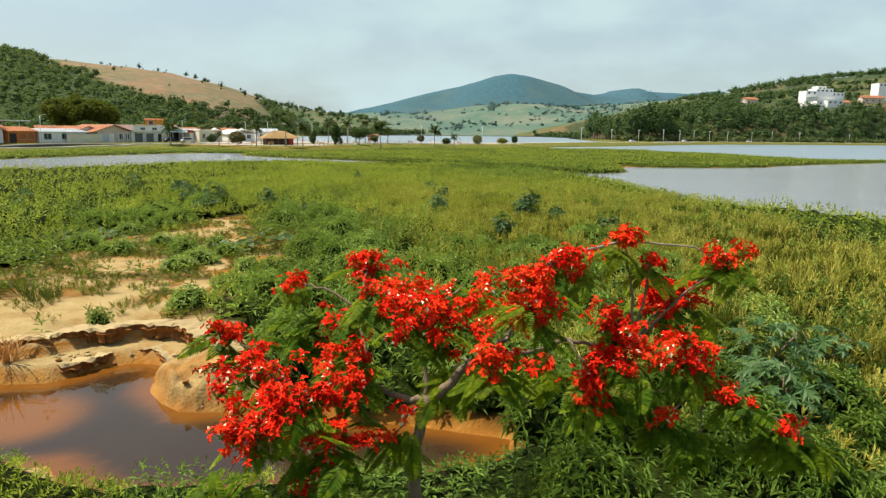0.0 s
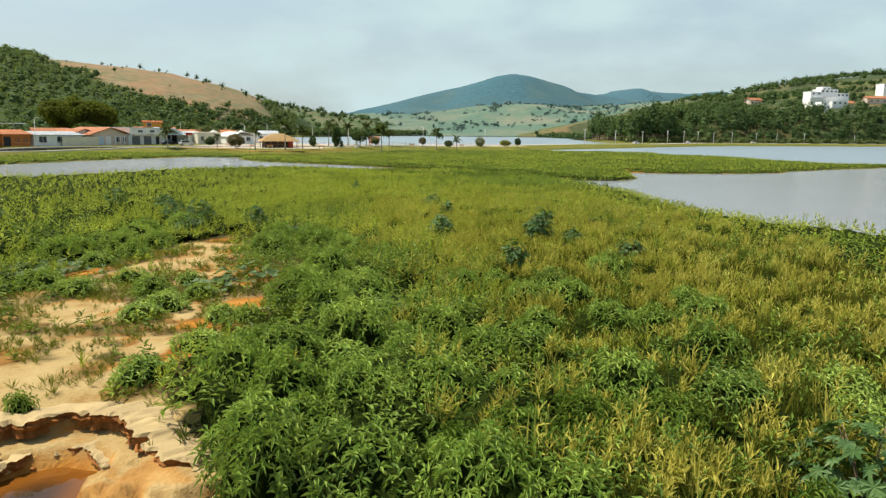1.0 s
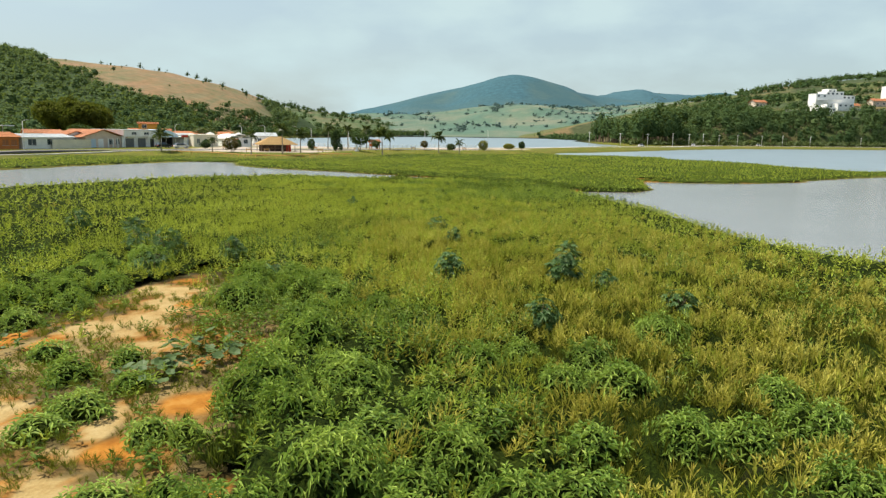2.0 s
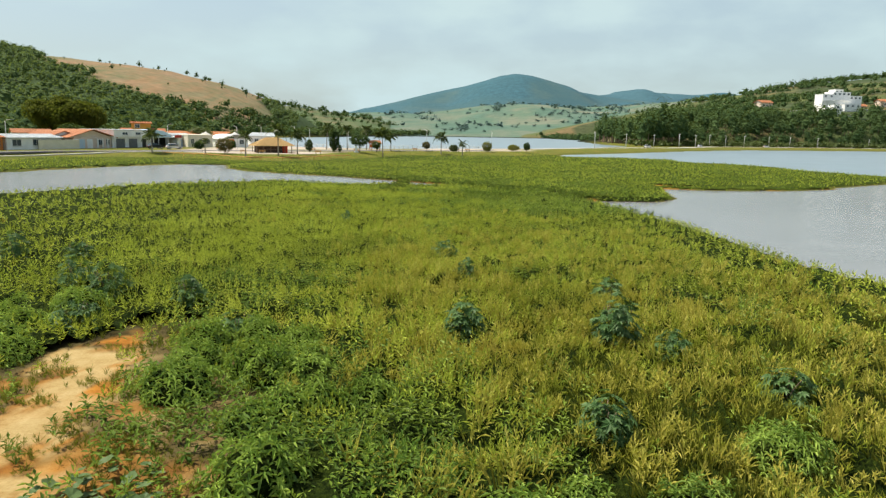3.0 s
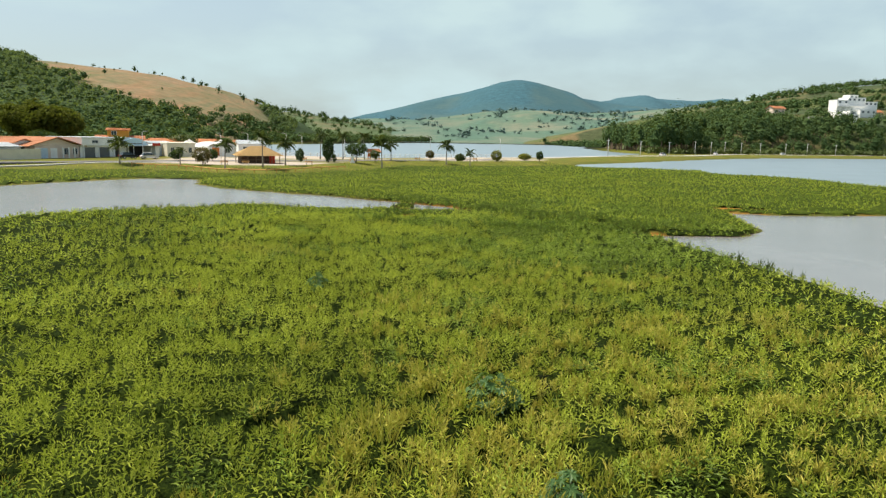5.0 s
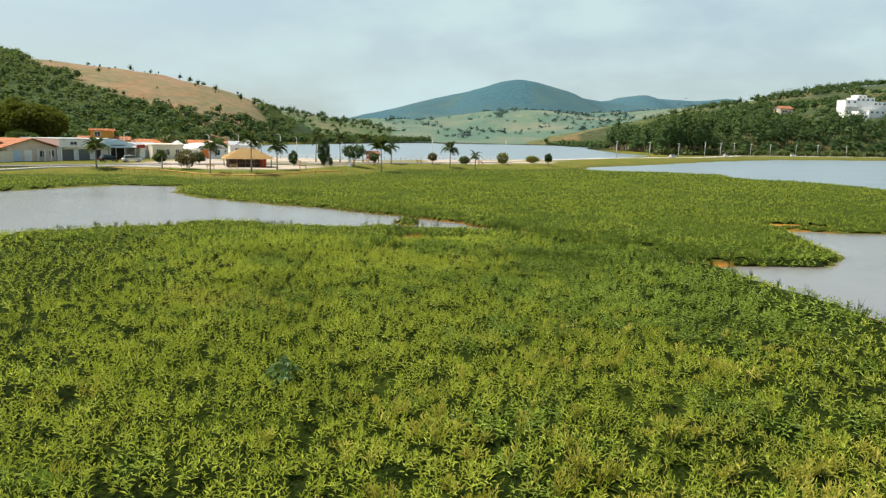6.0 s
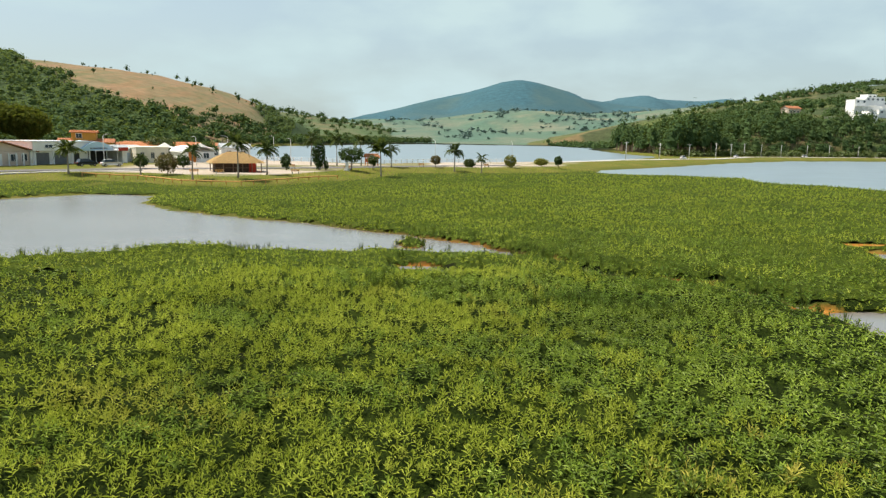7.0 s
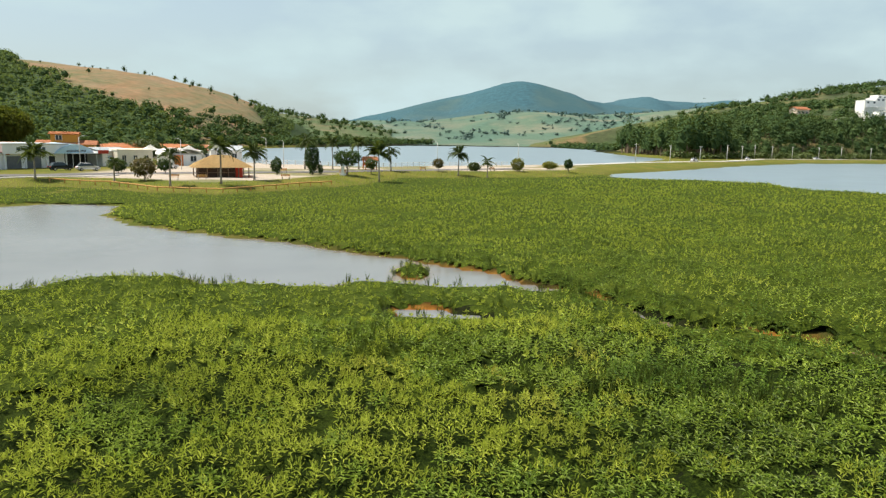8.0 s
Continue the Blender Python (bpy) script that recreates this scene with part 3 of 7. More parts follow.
M["sand"] = plain("crusted_sand", (0.39, 0.295, 0.14), 0.95, var=0.32, scale=1.6, relief=0.5)
M["clay_face"] = plain("raw_red_clay", (0.27, 0.105, 0.022), 0.95, var=0.6, scale=4, relief=0.6)
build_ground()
build_ledges()
build_water("water_creek", M["creek"], axis((-30, 8, 0.3, 0.3)), axis((20, 40, 0.25, 0.25)),
            lambda x, y: np.maximum(0.95 * smooth(-0.65, -0.05, shore(CREEK, x, y) + 0.6 * (fbm(x, y, 1.6, 37) - 0.5)), smooth(1.4, 0.6, np.hypot((x + 6.6) / 1.0, (y - 27.4) / 1.1))),
            "still brown creek pool below a sandy bank")
def silt(x, y):
    return smooth(-0.4, 0.2, water_edge(x, y) + 0.5 * (fbm(x, y, 5, 39) - 0.5)) * smooth(240, 190, y) * 0.85 * smooth(2.8, 4.2, np.hypot(x - 1.3, y - 118.4))


build_water("water_pond", M["pond"], axis((-300, -80, 20, 6), (-80, 60, 1.1, 1.1), (60, 300, 3, 20)), axis((40.01, 160, 0.9, 1.2)), silt, "calm grey shallow pond among marsh plants")
build_water("water_pond_north", M["pond"], axis((-300, -80, 20, 6), (-80, 45, 1.2, 1.2)), axis((160, 262, 1.2, 1.6)), silt, "calm grey pond below the promenade lawn")
build_water("water_bay", M["lake"], np.linspace(45, 900, 30), np.linspace(160, 262.01, 10), lambda x, y: 0 * x, "grey-blue bay in front of the causeway")
build_water("water_lake", M["lake"], np.linspace(-600, 900, 40), np.linspace(262.01, 1100, 30), lambda x, y: 0 * x, "wide grey-blue lake behind the promenade")


# ---- hills ----
def hill(name, x0, x1, y0, y1, nx, ny, height, mat, label, attr=None):
    X, Y = np.meshgrid(np.linspace(x0, x1, nx), np.linspace(y0, y1, ny))
    Z = height(X, Y)
    idx = np.arange(nx * ny).reshape(ny, nx)
    faces = np.stack([idx[:-1, :-1], idx[:-1, 1:], idx[1:, 1:], idx[1:, :-1]], -1).reshape(-1, 4)
    me = mesh_np(name, np.stack([X, Y, Z], -1).reshape(-1, 3), faces, mat, True)
    if attr:
        v = attr(X, Y).reshape(-1).astype(np.float32)
        a = me.attributes.new("cover", "FLOAT", "POINT")
        a.data.foreach_set("value", v)
    return tagged(new(name, me), label, "hill", kind="structure")


def hill_material(name, wood, field, bare, scale, vary=2.2, streak=False):
    m, n, l, b = material(name, 0.95, 0.0, 0.1)
    at = n.new("ShaderNodeAttribute")
    at.attribute_name = "cover"
    big, fine = noise_node(n, l, scale, 8), noise_node(n, l, scale * 9, 8, rough=0.7)
    f = mix(n, l, ramp(n, l, big, [(0.45, (0, 0, 0)), (0.62, (1, 1, 1))]), field, bare)
    if streak:      # rills and cattle paths on the bare slope
        mp = n.new("ShaderNodeMapping")
        mp.inputs["Scale"].default_value = (0.10, 0.012, 0.03)
        l.new(n.new("ShaderNodeNewGeometry").outputs["Position"], mp.inputs[0])
        rill = noise_node(n, l, 1.0, 6, mp.outputs[0], 0.7)
        f = mix(n, l, ramp(n, l, rill, [(0.42, (0, 0, 0)), (0.62, (0.8, 0.8, 0.8))]), f, (0.34, 0.19, 0.105))
        f = mix(n, l, ramp(n, l, noise_node(n, l, 0.03, 7, rough=0.7), [(0.5, (0, 0, 0)), (0.66, (0.6, 0.6, 0.6))]), f, (0.13, 0.14, 0.055))
    f = mix(n, l, ramp(n, l, fine, [(0.3, (0.55, 0.55, 0.55)), (0.7, (0, 0, 0))]), f, wood)
    c = mix(n, l, at.outputs["Fac"], f, mix(n, l, ramp(n, l, fine, [(0.35, (0, 0, 0)), (0.65, (1, 1, 1))]), wood, tuple(c * vary for c in wood)))
    l.new(c, b.inputs["Base Color"])
    bump(n, l, b, fine, 0.8, 0.6 / scale * 0.02)
    return m


def profile(x, pts):
    return np.interp(x, [p[0] for p in pts], [p[1] for p in pts])


RIDGE_L = [(-900, 120), (-464, 93), (-405, 83), (-344, 76.5), (-306, 73), (-267, 68), (-241, 62), (-209, 55.5), (-183, 46), (-157, 35), (-137, 22), (-112, 4), (-90, -3)]


def hill_left(x, y):
    r = profile(x + 10 * (fbm(x, y, 90, 41) - 0.5), RIDGE_L)
    s = smooth(250, 860, y) ** 0.85 * (1 - 0.75 * smooth(880, 1300, y))
    return r * s + 3 * (fbm(x, y, 60, 42) - 0.5) * smooth(280, 500, y) * smooth(-100, -180, x) - 1.5


def clearing(x, y):
    """Woods on the left hill: 1 in the trees, 0 on the bare slope near the ridge."""
    t = (hill_left(x, y) + 1.5) / np.maximum(profile(x, RIDGE_L), 1)
    u = x / (y - 20)
    edge = profile(u, [(-0.53, 1.3), (-0.505, 1.0), (-0.475, 0.82), (-0.415, 0.665), (-0.34, 0.58), (-0.25, 0.40), (-0.19, 0.28), (-0.165, 0.26), (-0.145, 0.40), (-0.13, 1.3)])
    top = profile(u, [(-0.27, 1.25), (-0.225, 1.04), (-0.185, 0.93), (-0.15, 0.80), (-0.125, 0.62)])
    rag = 0.12 * (fbm(x, y, 40, 43) - 0.5)
    return np.maximum(smooth(0.05, -0.05, t - edge + rag), smooth(-0.03, 0.04, t - top + rag))


M["hill_left"] = hill_material("wooded_slope", (0.028, 0.046, 0.016), (0.20, 0.182, 0.098), (0.275, 0.19, 0.115), 0.012, 1.7, streak=True)
hill("hill_left", -950, -80, 240, 1250, 150, 150, hill_left, M["hill_left"], "steep hill with woods and a bare tan slope", clearing)

RIDGE_C = [(-420, 60), (-234, 47), (-194, 45), (-154, 40), (-114, 34), (-74, 30), (-40, 20), (-10, 4), (20, -6)]


def hill_centre(x, y):
    r = profile(x + 12 * (fbm(x, y, 70, 51) - 0.5), RIDGE_C)
    return r * smooth(820, 1270, y) * (1 - 0.7 * smooth(1300, 1700, y)) + 4 * (fbm(x, y, 50, 52) - 0.5) * smooth(900, 1100, y) - 2


M["hill_centre"] = hill_material("grazed_slope", (0.045, 0.070, 0.030), (0.125, 0.140, 0.070), (0.215, 0.165, 0.095), 0.015)
hill("hill_centre", -420, 60, 800, 1750, 90, 80, hill_centre, M["hill_centre"], "grazed green hill with scattered trees", lambda x, y: smooth(0.5, 0.6, fbm(x, y, 60, 53)) * 0.9)

RIDGE_M = [(-400, 20), (-117, 44), (-37, 49), (76, 60), (206, 77), (288, 83), (371, 74), (469, 81), (569, 88), (669, 92), (770, 94), (890, 88), (1200, 80), (1700, 60)]


def hill_mid(x, y):
    r = profile(x + 30 * (fbm(x, y, 160, 61) - 0.5), RIDGE_M)
    folds = 0.8 * (vnoise(x * 0.9 + y * 0.35, y * 0.5 - x * 0.25, 230, 62) - 0.5) + 0.3 * (vnoise(x, y * 0.6, 90, 66) - 0.5)
    return r * np.clip(smooth(900, 2010, y) * (1 + folds * (1 - smooth(1700, 2010, y))), 0, 1.1) * (1 - 0.5 * smooth(2050, 2500, y)) - 2


# pasture colours carry the distance haze: shifted towards blue-green
M["hill_mid"] = hill_material("hazed_pasture", (0.062, 0.110, 0.082), (0.108, 0.168, 0.112), (0.200, 0.195, 0.135), 0.008, 1.5)
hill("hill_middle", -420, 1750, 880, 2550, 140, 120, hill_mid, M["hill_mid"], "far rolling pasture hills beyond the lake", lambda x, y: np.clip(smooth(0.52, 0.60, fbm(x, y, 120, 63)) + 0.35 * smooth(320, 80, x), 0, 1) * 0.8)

RIDGE_T = [(-900, -20), (-500, 20), (-309, 76), (-199, 110), (-36, 145), (128, 190), (293, 228), (402, 263), (470, 271), (545, 262), (650, 242), (820, 209), (990, 190), (1200, 170), (1800, 120), (2300, 60)]
RIDGE_F = [(300, 0), (700, 150), (1015, 225), (1230, 250), (1310, 276), (1408, 290), (1554, 276), (1738, 262), (2178, 268), (2800, 230), (3300, 150)]


def mountain(ridge, y0, y1, seed):
    def f(x, y):
        r = profile(x + 50 * (fbm(x, y, 260, seed) - 0.5), ridge)
        spur = 1 + 0.5 * (vnoise(x, y * 0.35, 170, seed + 1) - 0.5) * (1 - smooth(y0 + 0.6 * (y1 - y0), y1, y))
        return r * smooth(y0 - 300, y1, y) * spur - 5
    return f


# distance haze is painted into these base colours as blue
M["mountain"] = hill_material("haze_blue_mountain", (0.034, 0.082, 0.100), (0.052, 0.108, 0.118), (0.075, 0.125, 0.120), 0.006, 1.5)
M["mountain_far"] = hill_material("haze_blue_range", (0.044, 0.097, 0.118), (0.053, 0.114, 0.136), (0.056, 0.116, 0.138), 0.004, 1.3)
hill("backdrop_mountain", -900, 2300, 2300, 3410, 130, 70, mountain(RIDGE_T, 2400, 3404, 71), M["mountain"], "forested mountain, blue-green from haze put into its colour", lambda x, y: smooth(0.3, 0.6, fbm(x, y, 200, 72)))
hill("backdrop_range", 300, 3300, 3500, 4350, 100, 40, mountain(RIDGE_F, 3500, 4342, 81), M["mountain_far"], "distant range, blue from haze put into its colour", lambda x, y: smooth(0.3, 0.6, fbm(x, y, 200, 82)))

RIDGE_R = [(130, -3), (200, 8), (280, 26), (364, 46), (403, 55), (449, 62), (480, 69), (527, 77), (566, 83), (605, 87.5), (659, 93), (900, 110), (1400, 110)]


FRONT_R = [(112, 440), (150, 436), (200, 474), (275, 508), (420, 566), (560, 612), (1400, 760)]


def hill_right(x, y):
    r = profile(x + 0.35 * np.clip(940 - y, 0, 600) + 8 * (fbm(x, y, 80, 91) - 0.5), RIDGE_R)
    y0 = profile(x, FRONT_R) + 8
    s = np.clip((y - y0) / (940 - y0), 0, 1) ** 0.45 * (1 - 0.5 * smooth(1000, 1500, y)) * smooth(5, 70, shore(LAKE_FAR, x, y))
    return r * s + 2.5 * (fbm(x, y, 50, 92) - 0.5) * smooth(500, 600, y) - 1.0


M["hill_right"] = hill_material("right_slope", (0.0225, 0.0375, 0.0165), (0.115, 0.138, 0.046), (0.20, 0.145, 0.07), 0.012)
hill("hill_right", 130, 1400, 425, 1500, 170, 180, hill_right, M["hill_right"], "green hill with fields, trees and houses", lambda x, y: smooth(0.5, 0.6, fbm(x, y, 70, 93)) * 0.8)


# ---- plants: leaves as folded blades ----
rng = np.random.default_rng(4)


def blades(base, way, length, width, droop=0.25, fold=0.18):
    """Corner and face arrays of folded, pointed leaves: one row each of base point and direction."""
    n = len(base)
    way = way / np.linalg.norm(way, axis=1, keepdims=True)
    side = np.cross(way, np.array([0.0, 0.0, 1.0]))
    bad = np.linalg.norm(side, axis=1) < 1e-3
    side[bad] = (1, 0, 0)
    side /= np.linalg.norm(side, axis=1, keepdims=True)
    up = np.cross(side, way)
    L, W = length[:, None], width[:, None]
    mid = base + way * L * 0.45
    tip = base + way * L - np.array([0, 0, 1.0]) * L * droop
    left, right = mid + side * W * 0.5 + up * W * fold, mid - side * W * 0.5 + up * W * fold
    verts = np.stack([base, left, tip, right], 1).reshape(-1, 3)
    k = np.arange(n)[:, None] * 4
    return verts, np.concatenate([k + np.array([[0, 2, 1]]), k + np.array([[0, 3, 2]])], 1).reshape(-1, 3)


def tufts(px, py, pz, height, count, slim=0.05, splay=0.45):
    """Grass tufts: narrow blades that rise from one root and bend outwards."""
    n = len(px)
    az = rng.uniform(0, 6.28, (n, count))
    out = rng.uniform(0.05, splay, (n, count))
    way = np.stack([np.cos(az) * out, np.sin(az) * out, np.ones_like(az)], -1)
    off = rng.normal(0, 0.06, (n, count, 2)) * height[:, None, None]
    base = np.stack([px[:, None] + off[..., 0], py[:, None] + off[..., 1], np.repeat(pz[:, None], count, 1)], -1)
    size = height[:, None] * rng.uniform(0.55, 1.15, (n, count))
    return blades(base.reshape(-1, 3), way.reshape(-1, 3), size.ravel(), size.ravel() * slim, droop=0.12)


def scatter(x0, x1, y0, y1, step):
    """Jittered grid points, one to a cell."""
    X, Y = np.meshgrid(np.arange(x0, x1, step), np.arange(y0, y1, step))
    return (X + rng.uniform(0, step, X.shape)).ravel(), (Y + rng.uniform(0, step, Y.shape)).ravel()


def growable(x, y):
    """How well plants cover a place, 0 to 1."""
    c = shore(CREEK, x, y) + 0.35 * (fbm(x, y, 1.2, 9) - 0.5)
    g = (1 - sandy(x, y)) * smooth(0.85, 1.15, blobs(CLAY, x, y)) * smooth(-0.12, 0.12, water_edge(x, y))
    bank = smooth(0.95, 1.25, c)
    sandy_side = smooth(26.8, 27.5, y) * smooth(-1.0, -2.0, x)
    g = g * (sandy_side * bank + (1 - sandy_side) * smooth(0.12, 0.3, c))
    return g * (1 - 0.74 * trail(x, y)) * smooth(0.5, 1.5, shore(QUAY, x, y))


# a rank dark strip along the silted channel
DARK_ROW = [(4, 131), (5.3, 129), (7.9, 120.8), (10.5, 115.8), (12.9, 112.6), (15.7, 110.9), (17.8, 108.4), (22, 105)]


def deep_share(x, y):
    """Where the dark broad-leaved herbs grow rather than the yellow-green ones."""
    s = 1.2 * smooth(15, 8, np.hypot((x - 8) / 1.0, (y - 24) / 1.0))
    s = np.maximum(s, 0.46 * smooth(1.25, 0.75, np.hypot((x + 4) / 9, (y - 38) / 15)))
    s = np.maximum(s, 0.42 * smooth(1.2, 0.8, np.hypot((x + 16) / 12, (y - 54) / 13)))
    s = np.maximum(s, 0.6 * smooth(1.2, 0.6, np.hypot((x + 6) / 5, (y - 61) / 5)))
    s = np.maximum(s, 0.8 * smooth(3.2, 1.2, channel(x, y - 2.6)))
    s = np.maximum(s, 0.95 * smooth(1.9, 0.8, np.abs(y - profile(x, DARK_ROW) + 1.6 * (fbm(x, y, 5, 75) - 0.5))) * smooth(4.0, 5.5, x) * smooth(22, 20, x))
    s = np.maximum(s, 0.85 * smooth(1.2, 0.8, np.hypot((x - 9.7) / 4.2, (y - 108.0) / 1.7)))
    s = np.maximum(s, 0.12 * smooth(30, 20, y)) + 0.16 * smooth(3, 9, x) * smooth(68, 48, y)
    return np.clip(s + 0.9 * (fbm(x, y, 5.0, 77) - 0.55), 0.03, 0.95)


def clumps(x, y, size, seed):
    """Nearest clump centre: distance in clump widths, the way out from it, and a number of its own in 0..1."""
    ix, iy = np.floor(x / size).astype(np.int64), np.floor(y / size).astype(np.int64)
    best = np.full(x.shape, 9.0)
    ox, oy, own = np.zeros(x.shape), np.zeros(x.shape), np.zeros(x.shape)
    for a in (-1, 0, 1):
        for b in (-1, 0, 1):
            cx, cy = ix + a, iy + b
            h = ((cx * 73856093) ^ (cy * 19349663) ^ (seed * 83492791)) & 0x7FFFFFFF
            h = (h * 1103515245 + 12345) & 0x7FFFFFFF
            r1, r2, r3 = (h >> 4 & 1023) / 1023.0, (h >> 14 & 1023) / 1023.0, (h >> 21 & 1023) / 1023.0
            dx, dy = x / size - (cx + 0.15 + 0.7 * r1), y / size - (cy + 0.15 + 0.7 * r2)
            d = np.hypot(dx, dy)
            near = d < best
            best, ox, oy, own = np.where(near, d, best), np.where(near, dx, ox), np.where(near, dy, oy), np.where(near, r3, own)
    return best, ox, oy, own


BANDS = ((-11, 11, 21, 108, 0.205), (-17, -11, 20, 112, 0.28), (11, 17, 20, 112, 0.28), (-26, -17, 24, 112, 0.42), (17, 27, 24, 112, 0.42), (-11, 11, 108, 116, 0.26), (-48, -26, 34, 112, 0.8), (27, 46, 34, 70, 0.8), (27, 42, 102, 116, 0.44),
         (-17, 17, 10, 20, 0.42), (-11, 11, 20, 21, 0.3), (-48, -17, 4, 34, 1.0), (17, 48, 4, 34, 1.0), (-40, 27, 112, 150, 0.43), (27, 42, 116, 150, 0.48), (-75, -40, 112, 215, 0.8), (42, 110, 112, 190, 0.85), (-40, 42, 150, 200, 0.6), (-40, 110, 200, 262, 1.0), (42, 110, 190, 200, 1.0))


def grassy(x, y):
    """Where soft grass, gone to seed, takes over from the leafy herbs."""
    s = 0.95 * smooth(1.25, 0.45, np.hypot((x - 9.5) / 8.5, (y - 46) / 20)) * smooth(1.0, 4.5, x) + 0.45 * smooth(1.2, 0.5, np.hypot((x - 3) / 7, (y - 62) / 16))
    return np.clip(s + 1.1 * (fbm(x, y, 3.6, 84) - 0.5), 0, 1) * smooth(100, 80, y)


def pale_share(x, y):
    """Where the yellow-green herbs of the open meadow take over."""
    s = 0.15 + 0.62 * smooth(36, 60, y) * (1 - 0.45 * smooth(78, 100, y) + 0.15 * smooth(125, 160, y)) + 0.22 * smooth(1.2, 0.4, np.hypot((x - 4) / 8, (y - 44) / 16)) - 0.2 * smooth(4, 11, x) * smooth(68, 46, y) + 0.35 * smooth(25.6, 24, y) * smooth(4, 1, x) - 0.3 * smooth(4, 10, x) * smooth(84, 94, y) * smooth(116, 108, y) + 0.26 * smooth(0, -4, x) * smooth(40, 48, y)
    return np.clip(s + 1.3 * (fbm(x, y, 4.0, 78) - 0.5) + 0.5 * (fbm(x, y, 14.0, 79) - 0.5), 0.04, 0.97)


def canopy(x, y):
    """Height of the plant cover over the ground: hummocks of two sizes, lower by water, sand and lawn; and the way out of each hummock."""
    d1, ox, oy, o1 = clumps(x, y, 0.92, 55)
    d2, mx, my, o2 = clumps(x, y, 2.0, 57)
    lush = smooth(88, 52, y) * (0.6 + 0.4 * smooth(6, 0, x)) * smooth(24, 29, y)
    b1, b2 = 1 - np.clip(d1 / 0.56, 0, 1) ** 2, 1 - np.clip(d2 / 0.62, 0, 1) ** 2
    h = 0.08 + 0.54 * b1 * (0.55 + 0.9 * o1) + (0.18 + 0.62 * lush) * b2 * (0.5 + 1.0 * o2) + 0.30 * (fbm(x, y, 6, 56) - 0.42)
    ds = deep_share(x, y)
    h = h * (1 + 0.5 * smooth(3.0, 1.0, channel(x, y - 2.4)) + 0.2 * ds * (y < 60))
    h = h * (1 - 0.45 * smooth(3.0, 0.4, water_edge(x, y))) * (1 - 0.5 * trail(x, y)) * (1 - 0.62 * smooth(28, 7, shore(QUAY, x, y)))
    h = h * (1 - 0.55 * smooth(1.3, 0.7, np.hypot((x + 1.5) / 9.5, (y - 120.5) / 6.5)))
    h = h * (1 - 0.45 * smooth(27.5, 25.5, y)) * (1 - 0.30 * smooth(114, 140, y))
    return np.maximum(h, 0.10), np.stack([ox * 0.8 + mx * 0.6, oy * 0.8 + my * 0.6], -1), o1, o2, ds, b1 * (1 - 0.8 * lush * smooth(0.22, 0.0, b2))


def stars(x, y, z, h, count, length, slim, lean, low=25, high=84, deep=0.55):
    """Leafy shoots: lance leaves round the upper part of each stem, long and arching below, short and steep at the tip."""
    n = len(x)
    t = (np.arange(count)[None] + rng.uniform(-0.5, 0.5, (n, count))) / (count - 1)
    az = np.arange(count)[None] * 2.4 + rng.uniform(0, 6.28, (n, 1)) + rng.uniform(-0.4, 0.4, (n, count))
    el = np.radians(low + (high - low) * np.clip(t, 0, 1) ** 1.2 + rng.uniform(-12, 12, (n, count)))
    way = np.stack([np.cos(az) * np.cos(el) + lean[:, :1] * 0.5, np.sin(az) * np.cos(el) + lean[:, 1:] * 0.5, np.sin(el)], -1)
    lev = 1 - deep * (1 - t) - 0.12
    off = rng.normal(0, 0.025, (n, count, 2)) + lean[:, None] * (lev * h[:, None])[..., None] * 0.45
    base = np.stack([x[:, None] + off[..., 0], y[:, None] + off[..., 1], z[:, None] + h[:, None] * lev], -1)
    size = length[:, None] * rng.uniform(0.75, 1.25, (n, count)) * (1.2 - 0.45 * t)
    return blades(base.reshape(-1, 3), way.reshape(-1, 3), size.ravel(), size.ravel() * slim, droop=0.18)


def join_plants(name, rows, mat, label):
    off, vs, fs = 0, [], []
    for v, f in rows:
        vs.append(v)
        fs.append(f + off)
        off += len(v)
    tagged(new(name, mesh_np(name, np.concatenate(vs), np.concatenate(fs), mat)), label, "plants", kind="stuff")


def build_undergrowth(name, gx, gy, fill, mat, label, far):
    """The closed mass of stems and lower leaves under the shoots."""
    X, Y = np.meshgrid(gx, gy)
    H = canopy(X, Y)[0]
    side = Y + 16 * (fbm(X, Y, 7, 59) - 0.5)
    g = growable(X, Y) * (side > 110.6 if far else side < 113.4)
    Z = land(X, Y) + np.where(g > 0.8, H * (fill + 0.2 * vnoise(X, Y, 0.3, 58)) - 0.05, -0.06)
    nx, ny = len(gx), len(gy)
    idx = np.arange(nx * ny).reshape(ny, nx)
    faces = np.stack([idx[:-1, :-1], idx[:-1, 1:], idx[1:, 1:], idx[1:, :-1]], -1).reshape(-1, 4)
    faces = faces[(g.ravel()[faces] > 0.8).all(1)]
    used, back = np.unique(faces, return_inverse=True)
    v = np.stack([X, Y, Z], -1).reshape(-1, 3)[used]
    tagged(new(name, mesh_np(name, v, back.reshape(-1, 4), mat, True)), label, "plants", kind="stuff")


